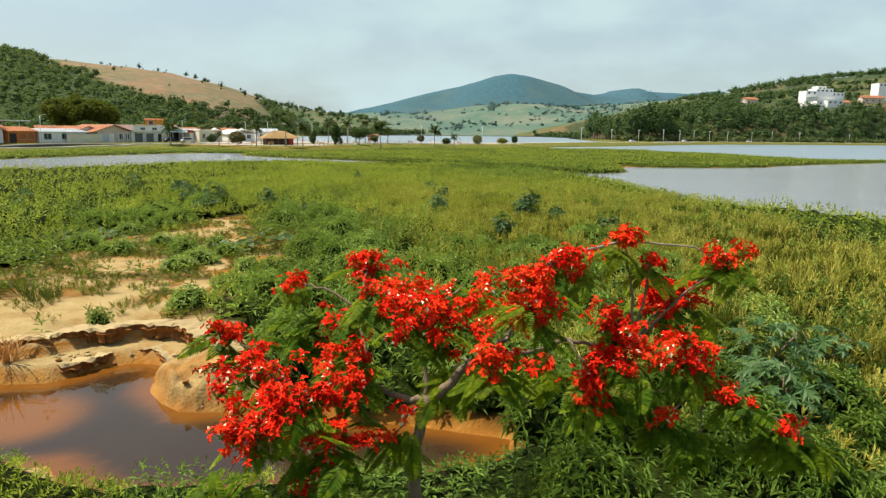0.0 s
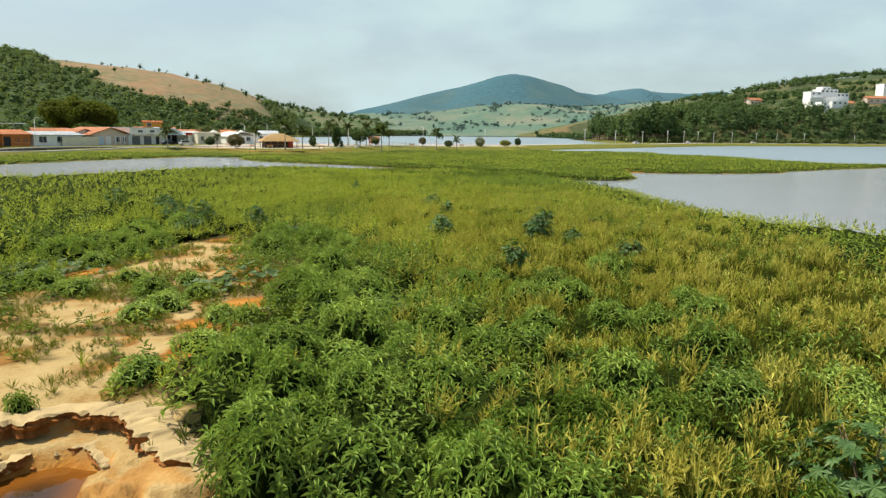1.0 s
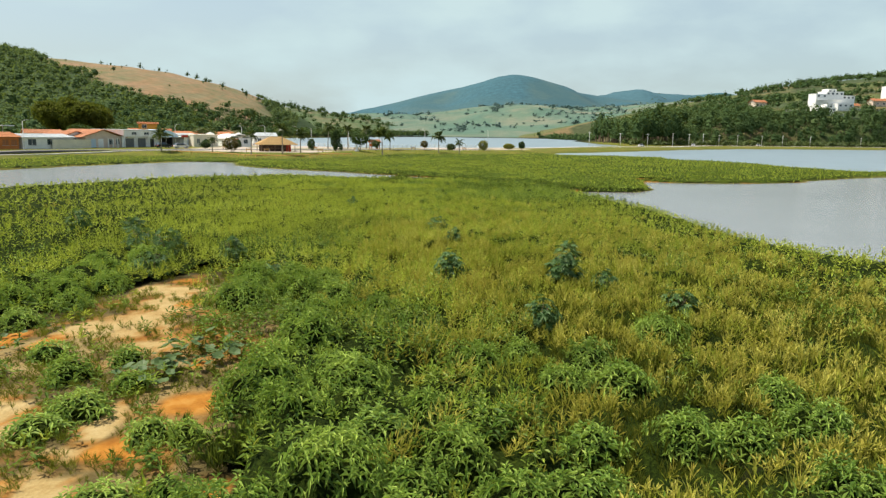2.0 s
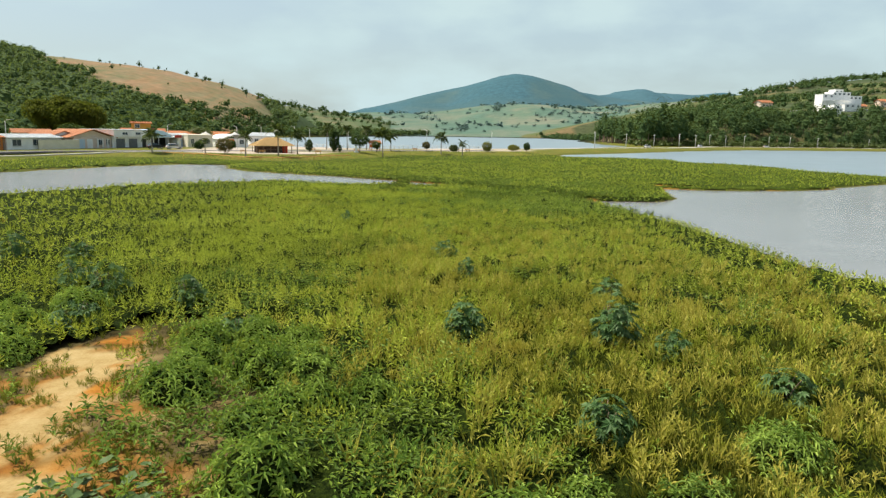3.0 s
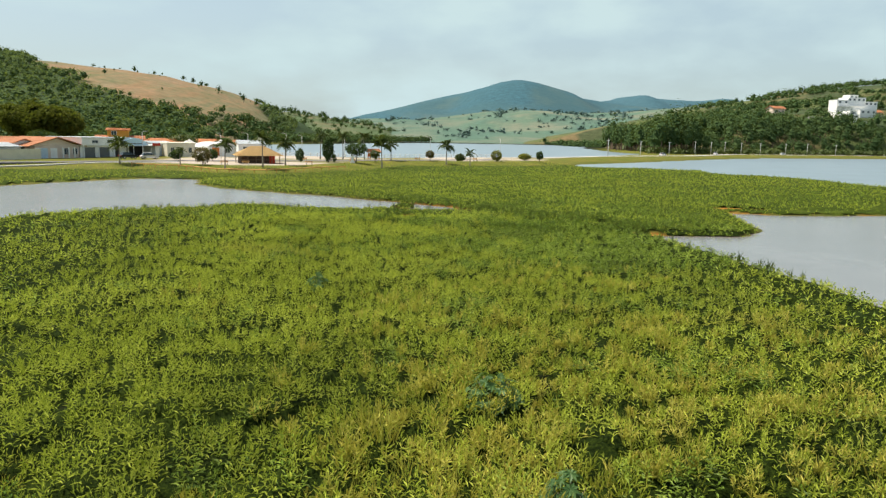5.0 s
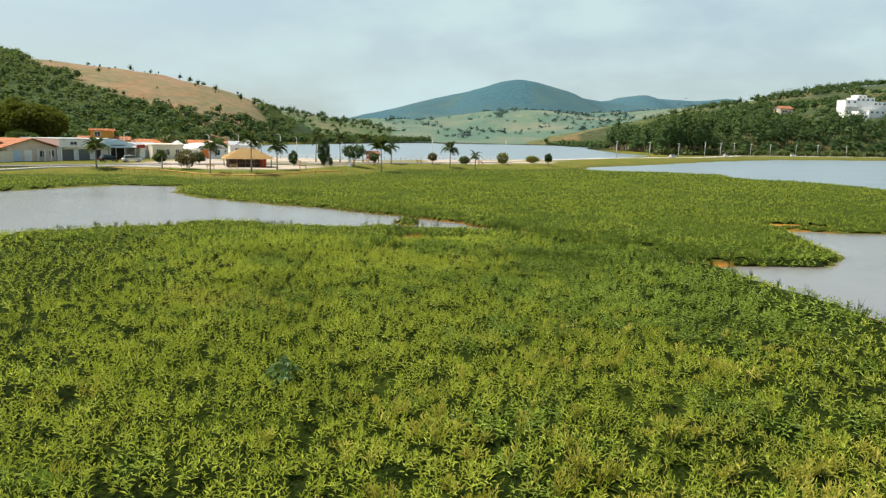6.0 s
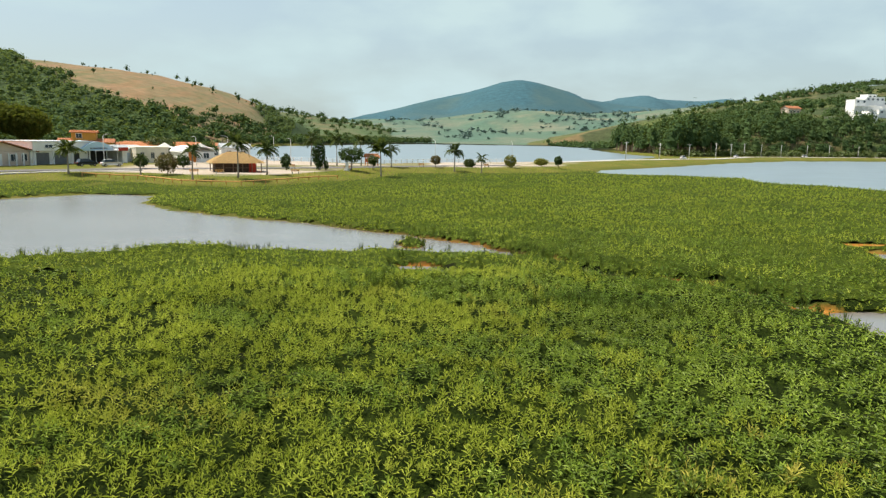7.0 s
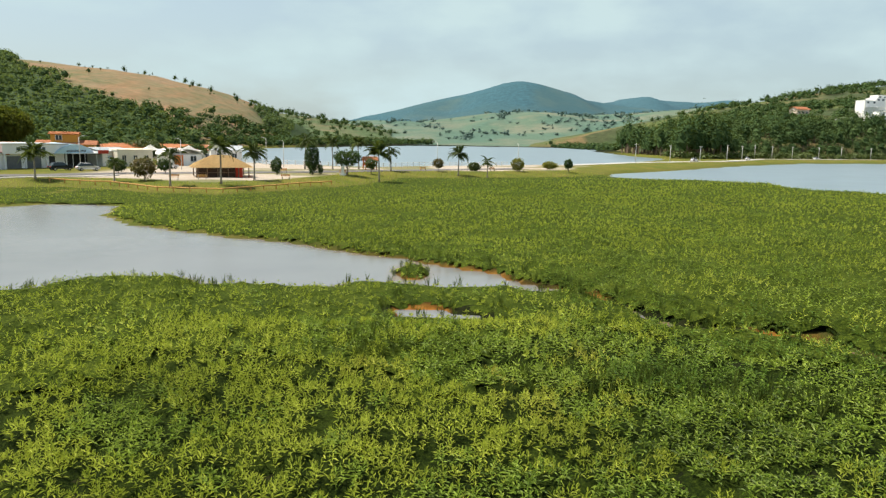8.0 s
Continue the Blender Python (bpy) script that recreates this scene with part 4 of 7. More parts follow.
def bush_rows():
    """Foot and radius of each domed leafy bush: those on the sand, and the lush mass beside the trail."""
    rows = [(-7.15, 38.1, 0.46), (-4.7, 37.8, 0.44), (-4.5, 35.1, 0.55), (-3.4, 35.2, 0.42), (-5.15, 33.0, 0.5), (-6.7, 39.1, 0.55), (-8.0, 41.4, 0.6), (-6.15, 40.6, 0.42), (-3.9, 37.6, 0.34),
            (-7.0, 42.6, 0.45), (-10.3, 41.2, 0.6), (-9.3, 43.0, 0.5), (-12.0, 42.2, 0.7), (-11.9, 46.4, 0.7), (-6.9, 31.45, 0.24), (-5.4, 48.8, 0.95), (-5.6, 51.0, 0.8), (-3.6, 50.5, 1.0), (-2.2, 50.2, 0.8)]
    r = np.random.default_rng(71)
    fixed = len(rows) - 4
    for _ in range(2600):
        x, y, q = r.uniform(-15, 10), r.uniform(22.6, 59), r.uniform(0.5, 1.0)
        edge = -3.6 + 0.8 * smooth(32, 34, y) - 0.8 * smooth(38, 41, y)
        lush = smooth(edge, edge + 0.8, x) * (0.08 + 0.92 * smooth(4.5, 0.8, x + 0.30 * (y - 30))) * smooth(48, 40, y) * smooth(27.0, 27.5, y)
        lush = max(lush, 0.8 * smooth(1.2, 0.8, math.hypot((x + 3.4) / 2.8, (y - 50.2) / 3.6)), 0.45 * smooth(-9.8, -11.5, x) * smooth(46, 49, y), 0.8 * smooth(2.2, 3.2, x) * smooth(10, 8.5, x) * smooth(28.5, 27, y) * smooth(22.6, 24, y))
        if r.uniform() > lush or growable(np.array([x]), np.array([y]))[0] < 0.6:
            continue
        if all(math.hypot(x - a, y - b) > (0.78 + 0.25 * smooth(36, 44, y)) * (q + c) for a, b, c in rows):
            rows.append((x, y, q))
    return rows, fixed


BUSHES, ON_SAND = bush_rows()


def clear_of_bushes(x, y):
    """Distance to the nearest bush, in its radii."""
    best = np.full(x.shape, 9.0)
    for a, b, q in BUSHES:
        near = np.abs(x - a) + np.abs(y - b) < 4 * q
        best[near] = np.minimum(best[near], np.hypot(x[near] - a, y[near] - b) / q)
    return best


def build_meadow():
    herb, pale, deep, grass = [], [], [], []
    for x0, x1, y0, y1, step in BANDS:
        x, y = scatter(x0, x1, y0, y1, step)
        far = step / 0.2
        keep = rng.uniform(0, 1, len(x)) < growable(x, y)
        x, y = x[keep], y[keep]
        h, lean, o1, o2, ds, b1 = canopy(x, y)
        near_clear = 1 - 0.8 * smooth(1.6, 4.0, far) - 2.0 * smooth(112, 150, y)
        keep = rng.uniform(0, 1, len(x)) < 0.04 + 0.96 * smooth(0.16, 0.42, b1 + 0.12 * (1 - near_clear) + 0.4 * smooth(27.5, 25.5, y))
        x, y, h, lean, o1, o2, ds, b1 = (v[keep] for v in (x, y, h, lean, o1, o2, ds, b1))
        away = clear_of_bushes(x, y)
        dry = smooth(3.5, 6.5, x) * smooth(58, 46, y) * smooth(26, 28, y)
        keep = (away > 0.9) & (rng.uniform(0, 1, len(x)) > 0.45 * dry) & (rng.uniform(0, 1, len(x)) > 0.5 * smooth(2.2, 1.3, away))
        x, y, h, lean, o1, o2, ds, b1, away, dry = (v[keep] for v in (x, y, h, lean, o1, o2, ds, b1, away, dry))
        z, h = land(x, y), h * rng.uniform(0.85, 1.15, len(x)) * (1 - 0.4 * smooth(2.0, 1.2, away)) * (1 - 0.15 * dry)
        pick = rng.uniform(0, 1, (3, len(x)))
        low_lawn = 1 - 0.4 * smooth(28, 7, shore(QUAY, x, y))
        broad = 0.12 * pick[0] + 0.45 * (o1 * 7.3 % 1.0) + 0.43 * (o2 * 5.1 % 1.0) < ds * 0.85
        soft = ~broad & (0.3 * pick[1] + 0.7 * (o1 * 3.3 % 1.0) < 0.78 * grassy(x, y))
        bare = soft & (b1 < 0.42) & (rng.uniform(0, 1, len(x)) < 0.8)
        light = ~broad & ~soft & (0.15 * pick[2] + 0.5 * (o1 * 13.7 % 1.0) + 0.35 * (o2 * 9.7 % 1.0) < pale_share(x, y))
        size = 0.19 * (1 - 0.13 * smooth(50, 66, y)) * far ** 0.45 * (1 - 0.25 * smooth(108, 125, y)) * low_lawn * (1 - 0.35 * smooth(27.5, 25.5, y)) * rng.uniform(0.8, 1.25, len(x))
        k = 10 if far < 1.5 else 7 if far < 2.3 else 6
        wide = 0.218 * far ** 0.3
        for sel, out, low in ((~broad & ~light & ~soft, herb, 0), (light, pale, 24)):
            if sel.any():
                out.append(stars(x[sel], y[sel], z[sel], h[sel], k, size[sel], wide * (1.25 if low < 10 else 0.95), lean[sel], low, 66 + 0.75 * low, 0.5))
        if broad.any():
            deep.append(stars(x[broad], y[broad], z[broad], h[broad] * 1.05, k, size[broad] * 1.08, 0.32, lean[broad], -14, 62, 0.55))
        soft &= ~bare
        if soft.any():
            grass.append(stars(x[soft], y[soft], z[soft], h[soft] * 0.85, k, size[soft] * 1.45, 0.10 * far ** 0.5, lean[soft], 45, 86, 0.6))
    join_plants("meadow_herbs", herb, M["herb"], "dense green lance-leaved marsh herbs in tufts")
    join_plants("pale_herbs", pale, M["pale"], "yellow-green herbs of the open meadow")
    join_plants("broad_herbs", deep, M["deep"], "darker green broad-leaved herbs in lush drifts")
    join_plants("soft_grass", grass, M["soft"], "soft olive grass gone to seed")


# the near sheet's colour is darkened to act as shade among the shoots
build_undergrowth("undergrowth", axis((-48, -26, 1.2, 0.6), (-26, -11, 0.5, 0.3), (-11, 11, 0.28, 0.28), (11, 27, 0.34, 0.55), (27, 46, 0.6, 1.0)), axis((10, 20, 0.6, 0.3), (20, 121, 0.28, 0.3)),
                  0.28, M["under"], "dense mass of stems and lower leaves, shade darkened into its colour", False)
build_undergrowth("meadow_sward", axis((-75, -40, 1.2, 0.7), (-40, 46, 0.45, 0.45), (46, 110, 0.8, 1.6)), axis((103, 150, 0.34, 0.5), (150, 262, 0.6, 1.3)),
                  0.45, M["sward"], "closed sward of low green marsh plants", True)
build_meadow()


def build_grass():
    # tussocks of straw-coloured seeding grass over the middle of the meadow
    x, y = scatter(-6, 22, 24, 92, 0.5)
    zone = smooth(1.25, 0.6, np.hypot((x - 8) / 14, (y - 50) / 36)) * smooth(-2.5, 4, x + 0.12 * (y - 30))
    w = zone * smooth(0.40, 0.54, fbm(x, y, 1.6, 61) + 0.5 * (fbm(x, y, 9, 62) - 0.5))
    keep = (rng.uniform(0, 1, len(x)) < growable(x, y) * 0.6 * w) & (clear_of_bushes(x, y) > 1.0)
    x, y = x[keep], y[keep]
    n = rng.integers(3, 7, len(x))
    tx, ty = np.repeat(x, n), np.repeat(y, n)
    sx, sy = tx + rng.normal(0, 0.11, len(tx)), ty + rng.normal(0, 0.11, len(tx))
    h = np.repeat(canopy(x, y)[0] * 0.8 + rng.uniform(0.10, 0.34, len(x)), n) * rng.uniform(0.75, 1.1, len(tx))
    lean = np.stack([(sx - tx) * 2.0 + 0.18, (sy - ty) * 2.0 - 0.05], -1)
    v, f = stars(sx, sy, land(sx, sy), h, 9, rng.uniform(0.16, 0.27, len(tx)), 0.17, lean, 35, 82, 0.42)
    v2, f2 = tufts(x, y, land(x, y), canopy(x, y)[0] * 0.8 + rng.uniform(0.15, 0.4, len(x)), 12, 0.03, 0.5)
    tagged(new("dry_grass", mesh_np("dry_grass", np.concatenate([v, v2]), np.concatenate([f, f2 + len(v)]), M["straw"])), "straw-coloured seeding grass in tussocks among the herbs", "grass", kind="stuff")
    # fine brown-green grass between the tussocks
    x, y = scatter(2, 20, 25, 62, 0.245)
    w = smooth(2.5, 6, x) * smooth(62, 48, y) * (0.35 + 0.65 * smooth(0.4, 0.55, fbm(x, y, 2.4, 64)))
    keep = (rng.uniform(0, 1, len(x)) < growable(x, y) * 0.8 * w) & (clear_of_bushes(x, y) > 0.9)
    x, y = x[keep], y[keep]
    v, f = tufts(x, y, land(x, y), canopy(x, y)[0] * 0.62 + rng.uniform(0.12, 0.3, len(x)), 13, 0.035, 0.6)
    tagged(new("brown_grass", mesh_np("brown_grass", v, f, M["brown_grass"])), "fine brown-green grass between the tussocks", "grass", kind="stuff")
    # darker reeds by the channel and pools
    x, y = scatter(-30, 24, 88, 140, 0.42)
    w = smooth(1.3, 0.5, np.hypot((x - 10) / 7.5, (y - 106.6 + 0.25 * (x - 10)) / 1.5)) + smooth(1.3, 0.5, np.hypot((x + 1.7) / 1.2, (y - 112.5) / 2.4))
    edge = smooth(1.6, 0.4, np.abs(water_edge(x, y) - 0.5)) * 0.18
    keep = rng.uniform(0, 1, len(x)) < np.clip(w + edge, 0, 1) * smooth(-0.25, 0.1, water_edge(x, y))
    x, y = x[keep], y[keep]
    v, f = tufts(x, y, np.maximum(land(x, y), -0.1), rng.uniform(0.45, 0.95, len(x)), 12, 0.04, 0.4)
    tagged(new("reeds", mesh_np("reeds", v, f, M["reed"])), "dark green reeds standing at the water's edge", "reeds", kind="stuff")
    # short fine grass on the sandy trail, in mats
    x, y = scatter(-16, 4, 29, 58, 0.17)
    spot = smooth(1.15, 0.6, blobs(TUFTS, x, y))
    w = np.maximum(0.9 * spot, trail(x, y) * np.maximum(0.85 * smooth(0.36, 0.5, fbm(x, y, 1.7, 67)) * (1 - sandy(x, y)), 0.8 * smooth(0.55, 0.63, fbm(x, y, 0.9, 66))) * smooth(0.8, 1.2, blobs(CLAY, x, y)))
    keep = rng.uniform(0, 1, len(x)) < (w + 0.004) * smooth(0.9, 1.1, shore(CREEK, x, y)) * smooth(-1.5, -3.0, x)
    x, y = x[keep], y[keep]
    v, f = tufts(x, y, land(x, y), rng.uniform(0.10, 0.28, len(x)) * (0.8 + 0.6 * vnoise(x, y, 0.8, 68)), 14, 0.05, 0.9)
    tagged(new("trail_grass", mesh_np("trail_grass", v, f, M["trail_grass"])), "short olive grass in mats on bare sand", "grass", kind="stuff")
    # taller blades round the creek and in two clumps on the trail
    x, y = scatter(-16, 6, 23, 32, 0.3)
    keep = rng.uniform(0, 1, len(x)) < (smooth(1.1, 0.6, blobs(TUFTS, x, y)) * 0.5 + 0.03) * smooth(0.9, 1.1, shore(CREEK, x, y)) * smooth(-0.5, -2.5, x)
    x, y = x[keep], y[keep]
    for cx, cy, k in ((-3.0, 36.9, 26), (-2.6, 37.6, 14), (-9.15, 33.45, 10), (-0.9, 33.3, 10)):
        x, y = np.append(x, cx + rng.normal(0, 0.22, k)), np.append(y, cy + rng.normal(0, 0.3, k))
    v, f = tufts(x, y, land(x, y), rng.uniform(0.3, 0.8, len(x)), 16, 0.045, 0.8)
    tagged(new("bank_grass", mesh_np("bank_grass", v, f, M["reed"])), "green grass clumps by the creek and the trail", "grass", kind="stuff")
    # mown lawn of the promenade
    x, y = scatter(-110, 50, 165, 262, 0.72)
    q = shore(QUAY, x, y)
    keep = (q < 0.6) & (q > -8.5 + rng.uniform(-1, 1, len(x)))
    x, y = x[keep], y[keep]
    v, f = tufts(x, y, land(x, y), rng.uniform(0.15, 0.35, len(x)), 7, 0.12, 0.9)
    tagged(new("lawn", mesh_np("lawn", v, f, M["pale"])), "short yellow-green lawn along the promenade", "grass", kind="stuff")


build_grass()


# ---- woods ----
def crowns(x, y, z, radius, height, quads, size):
    """Tree crowns of many leaf sprays lying over lumpy domes."""
    n = len(x)
    az = rng.uniform(0, 6.28, (n, quads))
    up = rng.uniform(-0.25, 1, (n, quads))
    ring = np.sqrt(np.clip(1 - up ** 2, 0, 1))
    lump = 0.72 + 0.5 * rng.uniform(0, 1, (n, quads)) ** 2
    d = np.stack([np.cos(az) * ring, np.sin(az) * ring, up], -1)
    c = np.stack([x, y, z + height * 0.55], -1)[:, None]
    sc = np.stack([radius, radius, height * 0.53], -1)[:, None]
    base = c + d * sc * lump[..., None]
    tang = np.cross(d, rng.normal(0, 1, (n, quads, 3)))
    way = tang + 0.15 * d
    length = (size[:, None] * rng.uniform(0.6, 1.3, (n, quads))).ravel()
    v, f = blades(base.reshape(-1, 3), way.reshape(-1, 3), length, length * 0.85, 0.1, 0.1)
    rows, cols = 4, 7
    th = np.linspace(0.12, 2.3, rows)[:, None]
    ph = np.linspace(0, 2 * math.pi, cols, endpoint=False)[None] + th
    ball = np.stack([np.sin(th) * np.cos(ph), np.sin(th) * np.sin(ph), np.cos(th) + 0 * ph], -1).reshape(1, -1, 3)
    core = c + ball * sc * rng.uniform(0.42, 0.72, (n, rows * cols, 1))
    q = [(r * cols + j, (r + 1) * cols + j, (r + 1) * cols + (j + 1) % cols, r * cols + (j + 1) % cols) for r in range(rows - 1) for j in range(cols)]
    tri = np.array([t for a, b, d2, e in q for t in ((a, b, d2), (a, d2, e))] + [(0, j, j + 1) for j in range(1, cols - 1)])
    k = np.arange(n)[:, None, None] * (rows * cols)
    return np.concatenate([v, core.reshape(-1, 3)]), np.concatenate([f, (tri[None] + k).reshape(-1, 3) + len(v)])


def trunks(x, y, z, height, radius):
    """Plain tapered trunks with four sides."""
    n = len(x)
    a = np.arange(4) * math.pi / 2
    ring = np.stack([np.cos(a), np.sin(a)], -1)
    low = np.concatenate([np.stack([x, y], -1)[:, None] + ring[None] * radius[:, None, None], np.repeat((z - 0.5)[:, None, None], 4, 1)], -1)
    top = np.concatenate([np.stack([x, y], -1)[:, None] + ring[None] * radius[:, None, None] * 0.5, np.repeat((z + height)[:, None, None], 4, 1)], -1)
    v = np.concatenate([low, top], 1).reshape(-1, 3)
    k = np.arange(n)[:, None] * 8
    f = np.concatenate([k + np.array([[j, (j + 1) % 4, 4 + (j + 1) % 4, 4 + j]]) for j in range(4)], 1).reshape(-1, 4)
    return v, f


def woods(name, x, y, z, radius, height, quads, size, label, mat="wood_far"):
    v, f = crowns(x, y, z, radius, height, quads, size)
    ob = tagged(new(name, mesh_np(name, v, f, M[mat])), label, "trees", kind="stuff")
    v, f = trunks(x, y, z, height * 0.5, height * 0.03)
    t = part_np("trunks", mesh_np("trunks", v, f, M["bark"]), ob)
    return tagged(t, kind="stuff")


def build_woods():
    # dense wood on the left hill, below the bare slope
    x, y = scatter(-560, -90, 275, 905, 8.0)
    keep = (rng.uniform(0, 1, len(x)) < clearing(x, y) * 0.95) & (x < -70 - 0.1 * (y - 275)) & (hill_left(x, y) > 0.2)
    x, y = x[keep], y[keep]
    r = rng.uniform(2.5, 4.7, len(x)) * rng.uniform(0.8, 1.2, len(x))
    woods("hill_woods", x, y, hill_left(x, y) - 0.5, r, r * rng.uniform(1.2, 1.9, len(x)), 22, r * 0.34, "dense dark green wood covering the lower hillside", "wood_hill")
    # single trees on the bare slope and along the ridge
    x, y = scatter(-480, -110, 560, 900, 19)
    ridge = smooth(0.86, 0.97, (hill_left(x, y) + 1.5) / np.maximum(profile(x, RIDGE_L), 1))
    keep = rng.uniform(0, 1, len(x)) < (1 - clearing(x, y)) * (0.04 + (0.8 * ridge * smooth(-330, -230, x) + 0.22 * ridge) * smooth(0.48, 0.58, fbm(x, y, 38, 45)))
    x, y = x[keep], y[keep]
    r = 0.8 + 2.6 * rng.uniform(0, 1, len(x)) ** 2.2
    woods("slope_trees", x, y, hill_left(x, y), r, r * rng.uniform(1.8, 3.4, len(x)), 40, r * 0.45, "scattered trees on the bare slope and ridge")
    # scattered trees on the grazed hill in the middle
    x, y = scatter(-330, 20, 880, 1300, 17)
    keep = rng.uniform(0, 1, len(x)) < 0.22 + 0.65 * smooth(0.44, 0.56, fbm(x, y, 70, 53))
    x, y = x[keep], y[keep]
    keep = hill_centre(x, y) > 0.5
    x, y = x[keep], y[keep]
    r = rng.uniform(2.5, 5.5, len(x))
    woods("pasture_trees", x, y, hill_centre(x, y) - 0.5, r, r * rng.uniform(1.4, 2.2, len(x)), 30, r * 0.5, "scattered dark trees on grazed green slopes")
    # clumps on the far pasture beyond the lake
    x, y = scatter(-250, 1200, 1000, 2050, 17)
    row = np.minimum(np.abs((x * 0.8 + y * 0.6 + 50 * fbm(x, y, 300, 67)) % 260 - 130), np.abs((x * 0.7 - y * 0.7 + 60 * fbm(x, y, 300, 68)) % 340 - 170))
    keep = rng.uniform(0, 1, len(x)) < 0.008 + 0.42 * smooth(0.56, 0.64, fbm(x, y, 120, 63) + 0.25 * (fbm(x, y, 40, 65) - 0.5)) + 0.35 * smooth(12, 5, row)
    x, y = x[keep], y[keep]
    r = rng.uniform(2.5, 7, len(x))
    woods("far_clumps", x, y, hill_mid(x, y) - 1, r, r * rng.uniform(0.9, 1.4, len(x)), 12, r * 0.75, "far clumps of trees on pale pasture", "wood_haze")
    # trees along the far shore of the lake, under the hills
    x, y = scatter(-330, 30, 300, 960, 8)
    d = shore(LAKE_FAR, x, y)
    keep = (d > 3) & (d < 75 + 20 * (fbm(x, y, 40, 44) - 0.5)) & (x < profile(y, [(300, -118), (470, -118), (960, 60)])) & (rng.uniform(0, 1, len(x)) < 0.8)
    x, y = x[keep], y[keep]
    r = rng.uniform(2.6, 5, len(x))
    woods("lakeside_woods", x, y, np.maximum(np.maximum(hill_left(x, y), hill_centre(x, y)), 0.3) - 0.3, r, r * rng.uniform(1.3, 1.9, len(x)), 40, r * 0.42, "dark green trees along the foot of the hills")
    # the wooded point across the water and the wood behind the causeway
    x, y = scatter(112, 560, 400, 680, 7.2)
    edge = shore(LAKE_FAR, x, y)
    front = profile(x, FRONT_R)
    keep = (y > front) & (y < front + profile(x, [(112, 230), (200, 110), (260, 60), (300, 48), (400, 46), (520, 50)])) & (edge > 3)
    x, y = x[keep], y[keep]
    tall = profile(x, [(112, 13), (122, 22), (150, 25), (172, 20), (190, 14), (235, 14), (280, 12.5), (400, 12), (520, 12)]) * np.clip(0.25 + 1.35 * fbm(x, y, 24, 46), 0.5, 1.15) * rng.uniform(0.7, 1.1, len(x))
    woods("point_woods", x, y, np.maximum(hill_right(x, y), 0.3), np.minimum(tall * rng.uniform(0.32, 0.48, len(x)), rng.uniform(4.2, 5.6, len(x))), tall, 120, np.clip(tall * 0.085, 0.8, 1.7), "dark green trees crowding the lake shore")
    # low scrub at their feet, along the water
    x, y = scatter(112, 540, 395, 600, 4.2)
    front = profile(x, FRONT_R)
    keep = (y > front - 9) & (y < front + 5) & (shore(LAKE_FAR, x, y) > 0.5)
    x, y = x[keep], y[keep]
    r = rng.uniform(1.4, 3.2, len(x))
    woods("shore_scrub", x, y, np.full(len(x), 0.4), r, r * 1.6, 30, r * 0.4, "low green scrub along the shore", "herb_dark")
    # trees over the right hill, thick on its lower half, with open fields above and yards round the houses
    x, y = scatter(190, 760, 500, 1010, 7.8)
    v = fbm(x, y, 75, 93)
    h = hill_right(x, y)
    shifted = np.maximum(profile(x + 0.35 * np.clip(940 - y, 0, 600), RIDGE_R), 1)
    top = smooth(0.93, 0.99, h / shifted)
    high = smooth(0.44, 0.58, h / shifted)
    wood = np.clip(0.85 * (1 - high) + 0.85 * smooth(0.56, 0.62, v + 0.25 * (fbm(x, y, 22, 94) - 0.5)) + 0.5 * top * smooth(0.50, 0.58, fbm(x, y, 30, 95)) + 0.6 * smooth(330, 250, x), 0.012, 0.95)
    for cx, cy, rx, ry in YARDS:
        wood = wood * smooth(0.9, 1.15, np.hypot((x - cx) / rx, (y - cy) / ry))
    keep = (rng.uniform(0, 1, len(x)) < wood) & (y > profile(x, FRONT_R) + 25)
    x, y = x[keep], y[keep]
    r = rng.uniform(2.4, 5.4, len(x))
    woods("right_hill_trees", x, y, hill_right(x, y) - 0.5, r, r * rng.uniform(1.2, 2.0, len(x)), 20, r * 0.42, "dark trees and hedges over a green hill")


# open yards and fields among the trees of the right hill
YARDS = [(388, 618, 28, 26), (350, 586, 32, 22), (434, 628, 32, 38), (322, 628, 14, 16), (232, 514, 13, 14), (470, 655, 18, 24)]
M["wood_hill"] = leafy("hillside_leaves", (0.060, 0.096, 0.042), (0.092, 0.138, 0.056), (0.135, 0.178, 0.070), 0.012, 0.3, 0.9, spec=0.05)
# far leaves paled and blued, with the haze put into their colour
M["wood_haze"] = leafy("haze_tinted_leaves", (0.062, 0.112, 0.096), (0.080, 0.138, 0.114), (0.102, 0.165, 0.130), 0.01, 0.0)
M["herb_dark"] = leafy("scrub_leaves", (0.0375, 0.0638, 0.015), (0.0675, 0.0975, 0.0225), (0.112, 0.143, 0.0375), 0.05, 0.15)
build_woods()


# ---- the flowering tree in front ----
def frond_mesh(k):
    """One feathery compound leaf along +x: close pinnae like a comb, hanging a little at the tip."""
    r = np.random.default_rng(k)
    n, length = 24, 0.34
    t = np.linspace(0.10, 1, n)
    bend = r.uniform(0.12, 0.38)
    spine = np.stack([t * length, 0 * t, -bend * length * t ** 2], -1)
    base, way, size = [spine[0] * 0], [spine[-1] * 0.9], [length * 0.95]
    for p, s in zip(spine, t):
        for sgn in (-1, 1):
            base.append(p)
            way.append(np.array([0.42, sgn, -0.15 * s - r.uniform(0.0, 0.25)]))
            size.append(0.088 * math.sin(math.pi * (0.16 + 0.76 * s)) + 0.012)
    size = np.array(size)
    v, f = blades(np.array(base), np.array(way), size, np.concatenate([[0.008], np.full(len(size) - 1, 0.025)]), 0.10, 0.1)
    return mesh_np("frond", v, f, M["frond"])


